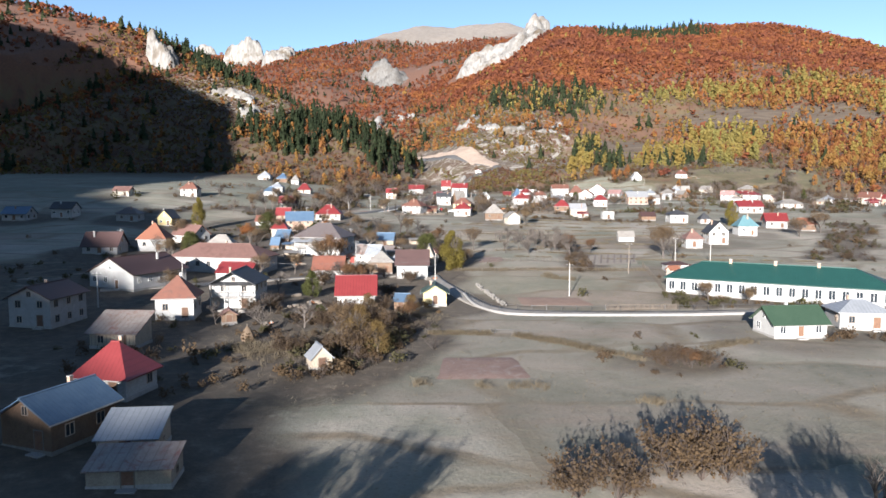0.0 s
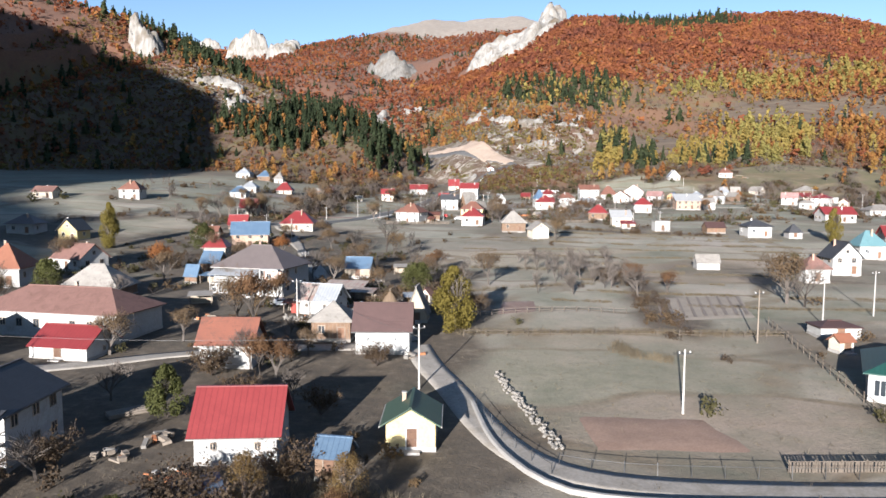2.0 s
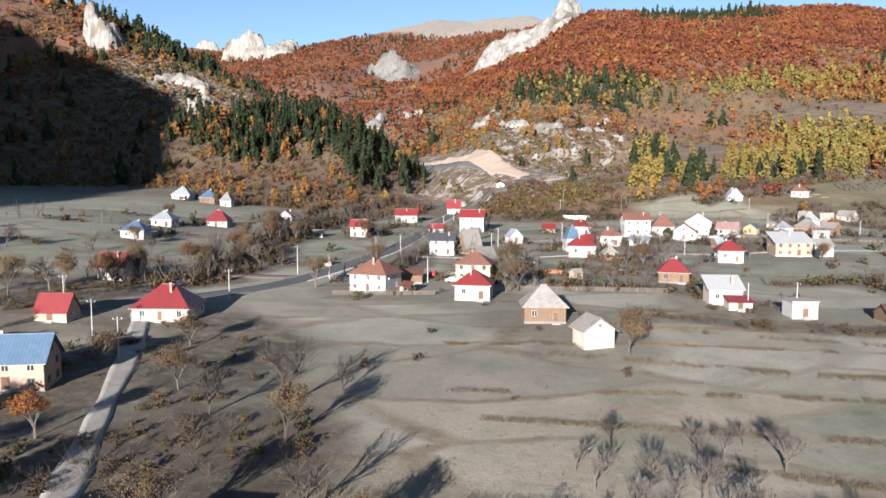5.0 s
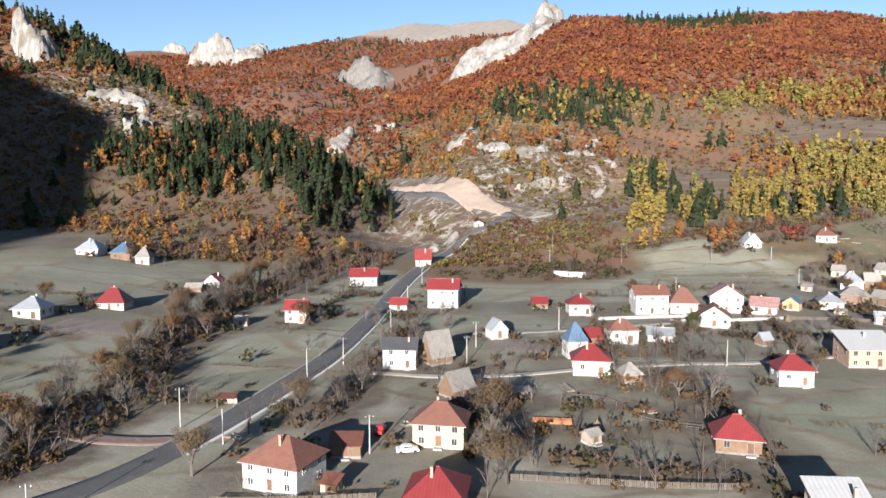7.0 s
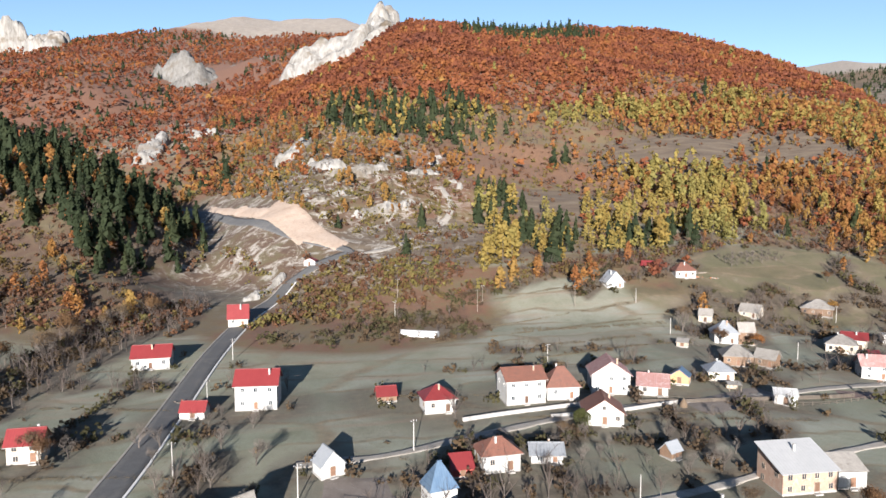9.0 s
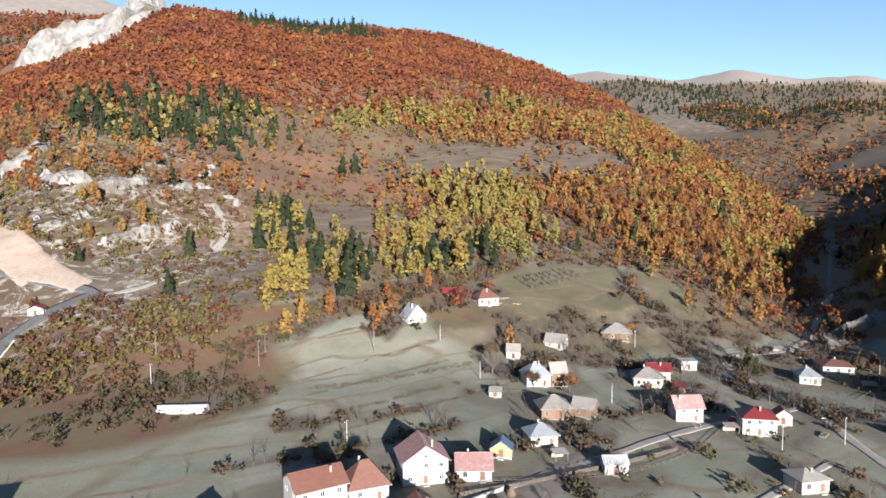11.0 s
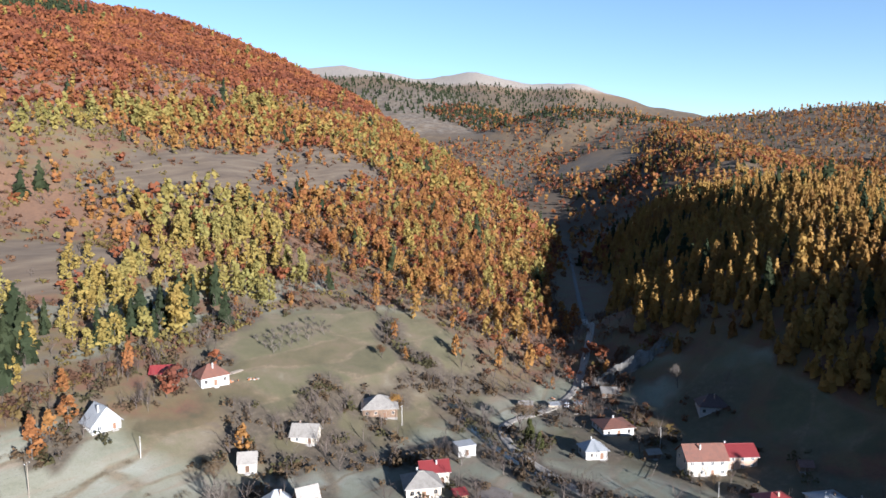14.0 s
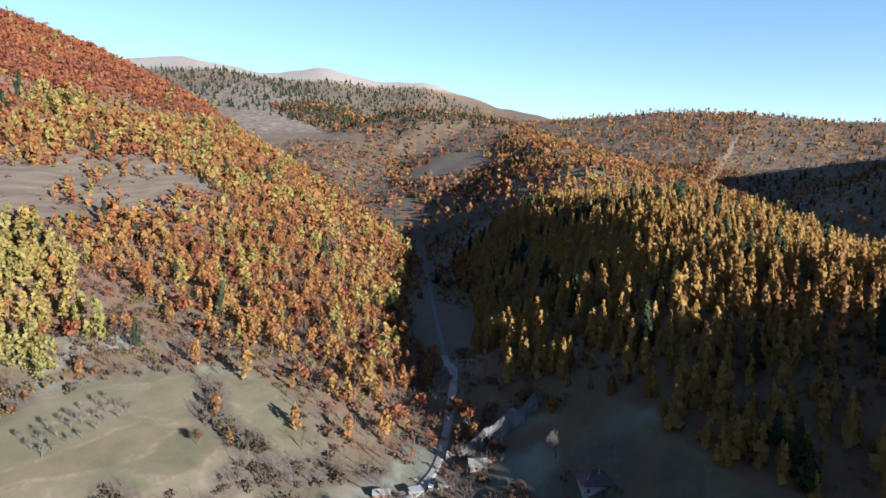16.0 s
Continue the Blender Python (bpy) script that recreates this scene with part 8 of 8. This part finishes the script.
KINDS = {
    "bare": [tree_kind("bare_tree", "leafless grey fruit tree in the meadow", "", 20 + k, 0, 0, 0.85, 4, 5) for k in range(3)],
    "brown": [tree_kind("autumn_tree", "half-bare tree with brown autumn leaves", "dim", 30 + k, 2600, 0.019, 0.85, 4, 5) for k in range(3)],
    "rust": [tree_kind("autumn_tree", "tree with russet autumn leaves", "russet", 34, 2200, 0.025, 0.85)],
    "yellow": [tree_kind("autumn_tree", "golden autumn tree among the houses", "gold", 37, 2600, 0.028, 0.7)],
    "poplar": [tree_kind("poplar", "full golden-green autumn poplar beside the barns", "poplar", 36, 9000, 0.021, 0.42, crown=(0.07, 0.36, 0.5))],
    "cone": [tree_kind("conical_tree", "dense dark green conical tree in a garden", "apple", 38, 5000, 0.025, 0.5, crown=(0.12, 0.36, 0.8))],
    "willow": [tree_kind("willow_tree", "golden-brown bushy willow with thin upright twigs", "willow", 51 + k, 5200, 0.017, 0.62, 4, 5, crown=(0.08, 0.44, 0.55)) for k in range(2)],
    "dryfruit": [tree_kind("fruit_tree", "small fruit tree with withered tan leaves", "russet", 57, 3000, 0.02, 0.95, 4, 5)],
    "green": [tree_kind("apple_tree", "round dark green tree in a yard", "apple", 40, 5000, 0.028, 1.0, crown=(0.2, 0.46, 0.35))],
}


def thicket(seed):
    """A round many-stemmed bush: a haze of forked twigs with a few withered leaves."""
    e = empty("bush", 0, 0, -200, 0)
    tagged(e, "dense leafless grey-brown bush in the frosty grass", "bush", "bushes")
    q, _ = twiggy(960, 0.55, 16, False)
    for nm, quads, mat, tint in (("branchwork", q, LEAF["bare"], 0.4), ("foliage", None, LEAF["brush"], 0.5)):
        if quads is None:
            c = q[GEN.integers(60, len(q), 2200)].mean(1) + GEN.normal(size=(2200, 3)) * 0.022
            quads = leaves(c, GEN.normal(size=(2200, 3)), GEN.uniform(0.018, 0.042, 2200))
        me = mesh_from(nm, quads.reshape(-1, 3), np.arange(len(quads) * 4).reshape(-1, 4))
        weight(me, "tint", np.full(len(quads) * 4, tint))
        me.materials.append(mat)
        o = new(nm, me)
        o.parent = e
    return e


KINDS["bush"] = [thicket(k) for k in range(3)]
HOMES = []


def plant(kind, x, y, h, wide=1.0):
    src = KINDS[kind][int(abs(x * 7 + y * 3)) % len(KINDS[kind])]
    first = src.name not in HOMES
    m = pose(x, y, gz(x, y), 0, 0, (x * 37 + y * 11) % 360) @ Matrix.Diagonal((h * wide, h * wide, h, 1))
    if first:
        HOMES.append(src.name)
        src.matrix_basis = m
        return src
    c = copy_thing(src, Matrix.Identity(4))
    c.matrix_basis = m
    return c


for x, y, h, kind, wd in [(2.5, 184, 10.5, "poplar", 0.95), (-5, 212, 6.5, "green", 1.15), (-17, 273, 11, "bare", 1.0), (-30, 185, 9, "rust", 0.8), (-28, 146, 6.2, "cone", 1.0), (-33, 186, 8, "brown", 0.9), (-9, 197, 4, "brown", 1),
                          (-30, 114, 5, "bare", 1.1), (-20, 118, 5, "bush", 1), (-13, 100, 6, "bush", 1.1), (-11, 112, 6, "bush", 1.0), (-17, 108, 6, "brown", 1), (-14, 122, 5, "bush", 1.1), (-19, 127, 4.5, "bush", 1.2), (-22, 100, 4, "bush", 1.2), (-12, 132, 4.2, "bush", 1.1), (-95, 269, 13, "poplar", 0.6), (66, 207, 10, "brown", 1.0), (68, 204, 9, "bare", 1.1),
                          (39, 212, 7, "bare", 1.1), (35, 297, 9, "brown", 1.1), (124, 298, 11, "poplar", 0.7), (33, 93, 3.4, "bush", 1.3), (30, 93.5, 3.2, "bush", 1.4), (36, 92, 3.0, "bush", 1.3), (33.5, 91.5, 2.6, "rust", 1.3), (11, 54, 5.0, "bush", 0.9), (14, 53.5, 5.4, "bush", 0.9), (22, 57, 6.6, "bush", 0.95), (19.5, 57, 6.0, "bush", 0.9), (24, 56.5, 5.6, "bush", 0.9), (31, 48, 7, "bare", 0.9),
                          (-17, 382, 8, "brown", 1), (-7, 398, 7, "bare", 1), (20, 375, 11, "brown", 0.8), (21, 353, 8, "brown", 1.2), (18, 360, 9, "bare", 1), (62, 393, 6, "rust", 1.1), (67, 388, 8, "bare", 1), (12, 447, 6, "bare", 1), (-30, 356, 8, "brown", 1), (-51, 380, 8, "bare", 1), (-54, 436, 8, "brown", 0.9), (-33, 458, 7, "brown", 1), (-31, 456, 6, "rust", 1),
                          (166, 534, 9, "bare", 1.1), (170, 516, 6, "rust", 1), (178, 508, 6, "yellow", 1), (172, 544, 7, "brown", 1), (245, 547, 6, "yellow", 1), (268, 575, 5, "rust", 1), (-44, 262, 6, "yellow", 0.9), (-52, 250, 7, "brown", 1), (-62, 258, 7, "brown", 1), (-68, 268, 8, "green", 1), (-50, 288, 6, "brown", 1), (-80, 300, 7, "bare", 1),
                          (10, 224, 7, "brown", 1.1), (5, 228, 6, "bare", 1), (-8, 244, 8, "bare", 1), (-2, 236, 6, "rust", 1), (6, 190, 5, "brown", 1), (-18, 170, 4, "brown", 1), (-20, 160, 5, "rust", 1), (-24, 163, 6, "bare", 1), (262, 520, 8, "bare", 1), (232, 508, 7, "bare", 1), (270, 512, 9, "brown", 1),
                          (120, 402, 6, "rust", 1), (100, 408, 5, "brown", 1), (86, 450, 5, "green", 1), (80, 446, 5, "brown", 1), (97, 488, 5, "brown", 1), (-100, 380, 7, "bare", 1), (-85, 385, 7, "bare", 1), (-96, 398, 6, "brown", 1), (-120, 372, 7, "bare", 1), (-40, 300, 7, "brown", 1), (-110, 455, 7, "brown", 1), (-118, 535, 7, "brown", 1),
                          (-22, 176, 5, "bare", 1), (-80, 170, 6, "bare", 1), (-60, 200, 6, "bare", 1), (-75, 205, 7, "green", 0.9), (-30, 200, 6, "rust", 0.9), (55, 142, 4, "brown", 1.2), (62, 139, 4, "brown", 1.2), (150, 275, 8, "brown", 1.2), (135, 262, 7, "brown", 1.2), (55, 395, 4, "bare", 1.2)]:
    plant(kind, x, y, h, wd)
for x, y, h, kind, wd in [(-24, 24, 10.5, "brown", 0.7), (-20, 27, 11, "brown", 0.7), (-15.5, 25, 11.5, "brown", 0.65), (-11.5, 28, 10, "brown", 0.6), (-9, 30, 6, "brown", 0.6), (21, 30, 9.5, "brown", 0.7), (24.5, 32, 9.5, "brown", 0.7), (28, 30, 8.5, "brown", 0.7)]:
    plant(kind, x, y, h, wd)
for x, y, h, kind, wd in [(-13, 106, 6.6, "willow", 0.85), (-9.5, 99, 5.6, "willow", 0.85), (-16, 114, 4.6, "willow", 0.85), (-22, 122, 3.2, "green", 0.8), (-10, 112, 5.5, "brown", 0.9), (-14, 127, 4.6, "willow", 0.9), (-6, 128, 4.5, "willow", 0.9), (-6, 121, 4, "rust", 0.9), (-24, 118, 5, "bare", 1.1), (-33, 131, 5, "bare", 1.1), (-22, 160, 5.5, "rust", 0.9), (-30, 176, 4, "rust", 0.8), (40, 219, 6, "dryfruit", 1.0), (46, 216, 5, "dryfruit", 1.0)]:
    plant(kind, x, y, h, wd)
rng = random.Random(3)
for x, y, h, kind in [(-36, 150, 5, "bare"), (-45, 168, 6, "brown"), (-52, 178, 6, "bare"), (-38, 176, 5, "brown"), (-16, 152, 5, "bare"), (-12, 148, 4, "bush"), (-22, 152, 4, "bush"), (-40, 120, 5, "bare"), (-36, 128, 4, "bush"), (-33, 134, 4, "bush"), (-46, 146, 4, "bush"), (-50, 128, 5, "bare"), (-58, 146, 6, "brown"), (-42, 214, 6, "brown"), (-36, 220, 7, "brown"), (-30, 232, 7, "bare"), (-24, 226, 6, "brown"), (-20, 240, 7, "brown"), (-44, 240, 7, "green"), (-52, 232, 6, "bare"), (-60, 222, 7, "brown"), (-66, 236, 7, "yellow"), (-14, 262, 7, "brown"), (-26, 270, 8, "bare"), (-34, 280, 7, "brown"), (-10, 280, 6, "bare"), (-4, 222, 7, "brown"), (2, 214, 6, "bare"), (0, 206, 5, "bush"), (4, 200, 4, "bush"), (-13, 216, 6, "brown"), (-28, 160, 5, "bush"), (-8, 166, 4, "bush"), (-75, 190, 7, "brown"), (-85, 205, 7, "bare"), (-90, 240, 8, "brown")]:
    plant(kind, x, y, h, 1.0)
for x, y, h, kind, wd in [(260.5, 502, 9.5, "cone", 0.62), (258.5, 497, 7.0, "cone", 0.65), (327, 478, 10.0, "bare", 0.7), (304, 483, 5.0, "brown", 1.1), (309, 487, 4.5, "dryfruit", 1.1), (300, 478, 4.0, "brown", 1.0), (284, 455, 5.0, "bare", 1.0), (268, 446, 4.5, "brown", 1.0), (252, 438, 4.0, "willow", 0.9)]:
    plant(kind, x, y, h, wd)
for k in range(46):
    plant("bare", 19 + rng.uniform(0, 25), 212 + rng.uniform(0, 52), rng.uniform(2.6, 5.2), 1.1)
for k in range(24):
    plant("bare", 232 + (k % 8) * 4.6 + rng.uniform(-1, 1), 596 + (k // 8) * 5.0 + rng.uniform(-1, 1) + (k % 8) * 0.8, rng.uniform(3, 4.5), 1.0)
bed = resampled([(-92, 322), (-72, 347), (-60, 374), (-62, 398), (-64, 428), (-65, 466), (-62, 504), (-52, 549), (-35, 580)], 6.0)
for k, (a, b2) in enumerate(bed):
    plant(("bare", "brown", "bare", "brown", "rust")[k % 5], a + rng.uniform(-6, 6), b2 + rng.uniform(-3, 3), rng.uniform(6.5, 11.0), 0.85)
for k in range(26):
    plant("bare", rng.uniform(-35, 20), rng.uniform(410, 480), rng.uniform(3, 6), 1.0)
for k in range(20):
    plant("bare", rng.uniform(60, 130), rng.uniform(420, 455), rng.uniform(2.5, 5), 1.0)


# ---- small things ----
def haystack(x, y, h):
    n, rings = 14, [(0.0, 1.0), (0.25, 1.08), (0.55, 0.85), (0.8, 0.45), (0.97, 0.12), (1.0, 0.02)]
    v, f = [], []
    for z, r in rings:
        v += [(r * h * 0.42 * math.cos(k * 6.283 / n) * RNG.uniform(0.93, 1.07), r * h * 0.42 * math.sin(k * 6.283 / n) * RNG.uniform(0.93, 1.07), z * h) for k in range(n)]
    for j in range(len(rings) - 1):
        f += [(j * n + k, j * n + (k + 1) % n, (j + 1) * n + (k + 1) % n, (j + 1) * n + k) for k in range(n)]
    e = empty("haystack", x, y, gz(x, y) - 0.05, 0)
    tagged(e, "domed brown haystack beside the barn", "haystack", "haystacks")
    poly("hay", v, f, hay_mat, e)
    boxes("pole", [(-0.05, 0.05, -0.05, 0.05, h * 0.9, h * 1.12)], old_wood, e)


for x, y, h in [(-8.8, 195.5, 4.2), (-31, 108, 2.4), (229, 428, 3.0), (40, 374, 2.0), (118, 458, 2.2)]:
    haystack(x, y, h)


def car(x, y, rot, mat, label):
    e = empty("car", x, y, gz(x, y) + 0.02, rot)
    tagged(e, label, "car", "parked cars")
    prof = [(-2.0, 0.35), (-2.0, 0.8), (-1.85, 0.95), (-1.2, 1.0), (-0.75, 1.42), (0.6, 1.45), (1.25, 0.98), (1.9, 0.85), (2.0, 0.6), (2.0, 0.35)]
    n = len(prof)
    v = [(a, -0.82 if h < 1.1 else -0.68, h) for a, h in prof] + [(a, 0.82 if h < 1.1 else 0.68, h) for a, h in prof]
    f = [tuple(range(n)), tuple(range(2 * n - 1, n - 1, -1))] + [(k, n + k, n + (k + 1) % n, (k + 1) % n) for k in range(n)]
    poly("body", v, f, mat, e)
    for s in (-1, 1):
        boxes("side_window", [(-0.8, 0.85, s * 0.77 - 0.02, s * 0.77 + 0.02, 1.03, 1.34)], glass, e)
        for a in (-1.25, 1.25):
            w = [(a + 0.33 * math.cos(t * 0.5236), 0.33 * math.sin(t * 0.5236) + 0.33) for t in range(12)]
            wv = [(p[0], s * 0.72, p[1]) for p in w] + [(p[0], s * 0.86, p[1]) for p in w]
            poly("wheel", wv, [tuple(range(12)), tuple(range(23, 11, -1))] + [(k, 12 + k, 12 + (k + 1) % 12, (k + 1) % 12) for k in range(12)], rubber, e)


car(-29.5, 200.5, 25, car_white, "small white car parked in a yard")
car(-0.9, 374, 80, car_red, "red car parked beside the lane")
car(4.6, 365.5, 10, car_white, "white car parked by a fence")
car(-5.5, 481.5, 70, car_white, "white van parked at the roadside")
car(304, 512, 20, car_white, "white van parked beside the stream")
car(-52, 302, 40, metal_dark, "dark car parked beside a red-roofed house")
car(206, 468, 20, car_red, "small red tractor beside a white house")


def log_pile(x, y, rot, n, length, label):
    e = empty("log_pile", x, y, gz(x, y), rot)
    tagged(e, label, "timber")
    for k in range(n):
        r = 0.14
        a, h = (k % 6) * 0.3, (k // 6) * 0.26 + r
        v = []
        for s in (-length / 2, length / 2):
            v += [(s, a + r * math.cos(t * 1.047), h + r * math.sin(t * 1.047)) for t in range(6)]
        poly("log", v, [tuple(range(5, -1, -1)), tuple(range(6, 12))] + [(t, (t + 1) % 6, 6 + (t + 1) % 6, 6 + t) for t in range(6)], shutter_mat if n > 12 else old_wood, e)


log_pile(32, 377, -8, 18, 7.5, "stack of reddish sawn boards in the meadow")
log_pile(-32, 146, 40, 12, 4.0, "heap of weathered beams beside a house")
log_pile(39, 397, 100, 8, 6.0, "pale timber stack on the grass")
log_pile(218, 447, 20, 12, 4.0, "heap of split firewood by the lane")
log_pile(212, 590, 10, 12, 5.0, "old boards beside a hillside house")


def greenhouse(x, y, rot, w, d, h):
    e = empty("greenhouse", x, y, gz(x, y) - 0.1, rot)
    tagged(e, "long low white plastic tunnel greenhouse", "greenhouse")
    n, v, f = 9, [], []
    for s in (-w / 2, w / 2):
        v += [(s, -d / 2 * math.cos(math.pi * k / (n - 1)), h * math.sin(math.pi * k / (n - 1)) ** 0.6) for k in range(n)]
    f = [(k, k + 1, n + k + 1, n + k) for k in range(n - 1)] + [tuple(range(n - 1, -1, -1)), tuple(range(n, 2 * n))]
    poly("cover", v, f, white_frame, e)
    for k in range(5):
        a = -w / 2 + 0.1 + k * (w - 0.2) / 4
        boxes("hoop", [(a - 0.04, a + 0.04, -d / 2 - 0.05, -d / 2 + 0.02, 0, h * 0.5)], metal_dark, e)


greenhouse(66, 543, -28, 14, 3.6, 2.1)


# ---- yard clutter ----
def crate_heap(x, y, rot, n, label):
    """Loose boards and boxes thrown together, each a part."""
    e = empty("scrap_heap", x, y, gz(x, y), rot)
    tagged(e, label, "debris", "yard heaps")
    r = random.Random(int(abs(x) * 10 + abs(y)))
    for k in range(n):
        w, d, h = r.uniform(0.3, 1.6), r.uniform(0.12, 0.5), r.uniform(0.05, 0.5)
        boxes("board", [(-w / 2, w / 2, -d / 2, d / 2, 0, h)], r.choice((old_wood, old_wood, shutter_mat, stone_mat, concrete)), e, "", pose(r.uniform(-1.6, 1.6), r.uniform(-1.2, 1.2), r.uniform(-0.05, 0.25), r.uniform(-12, 12), r.uniform(-12, 12), r.uniform(0, 180)))


for x, y, n in [(-29, 136, 14), (-22, 132, 10), (-26, 140, 12), (-16, 113, 8), (-31, 120, 9), (-22, 192, 12), (-17, 201, 14), (-13, 190, 12), (-27, 208, 10), (-9, 206, 10), (-34, 178, 9), (-40, 190, 10), (-47, 208, 10), (-20, 215, 12), (-3, 170, 8), (-8, 179, 9), (-14, 228, 9), (-45, 245, 8), (-38, 262, 9), (-57, 285, 9),
                (207, 586, 14), (214, 584, 12), (192, 470, 10), (232, 455, 9), (118, 470, 9), (92, 470, 8), (300, 505, 12), (312, 500, 12), (306, 520, 10), (288, 498, 10), (52, 383, 10), (-28, 372, 10), (4, 378, 9), (-8, 490, 9)]:
    crate_heap(x, y, (x * 31) % 180, n, "untidy heap of old boards and boxes in a yard")


def lean_to(x, y, rot, w, d, h, mat, label):
    """An open shelter: four posts under a slightly tilted sheet roof."""
    e = empty("lean_to", x, y, gz(x, y) - 0.05, rot)
    tagged(e, label, "shelter", "village sheds")
    for a in (-w / 2 + 0.1, w / 2 - 0.1):
        for b2, hh in ((-d / 2 + 0.1, h), (d / 2 - 0.1, h + 0.4)):
            boxes("post", [(a - 0.07, a + 0.07, b2 - 0.07, b2 + 0.07, 0, hh)], old_wood, e)
    v, f = slab([(-w / 2 - 0.2, -d / 2 - 0.2, h + 0.06), (w / 2 + 0.2, -d / 2 - 0.2, h + 0.06), (w / 2 + 0.2, d / 2 + 0.2, h + 0.5), (-w / 2 - 0.2, d / 2 + 0.2, h + 0.5)], 0.06)
    poly("roof", v, f, mat, e)
    boxes("back_wall", [(-w / 2, w / 2, d / 2 - 0.06, d / 2, 0, h + 0.3)], WALL["plank"], e)


for x, y, rot, w, d, h, m in [(-18, 128, 30, 3.4, 2.6, 1.0, "bluemetal"), (-15, 207, -10, 4.5, 3.0, 1.9, "rustmetal"), (-5, 203, 10, 3.6, 2.6, 1.8, "greymetal"), (-26, 196, -12, 3.0, 2.2, 1.8, "rust"), (-44, 200, 15, 4.0, 2.8, 2.0, "grey"), (-50, 222, -20, 3.4, 2.6, 1.9, "bluemetal"), (-36, 232, 10, 3.4, 2.6, 1.9, "rustmetal"),
                               (-10, 238, 0, 3.4, 2.4, 1.8, "grey"), (197, 462, -30, 3.6, 2.8, 1.9, "rustmetal"), (140, 468, -15, 3.4, 2.6, 1.8, "grey"), (298, 514, -40, 4.0, 3.0, 1.9, "white"), (306, 508, -40, 3.6, 2.8, 1.9, "greymetal"), (28, 392, 10, 3.4, 2.6, 1.8, "grey"), (-34, 388, 0, 3.6, 2.6, 1.9, "rust")]:
    lean_to(x, y, rot, w, d, h, ROOF[m], "small open shelter with " + ROOF_WORD[m] + " roof")
for nodes in ([(68, 533), (113, 541), (160, 550), (178, 554)], [(87, 508), (117, 512), (164, 522)], [(69, 573), (100, 576), (141, 581)], [(84, 548), (120, 556), (160, 564)]):
    grass_strip(nodes, 0.9, 16, 0.1, 0.35, "withered grass along a field boundary")
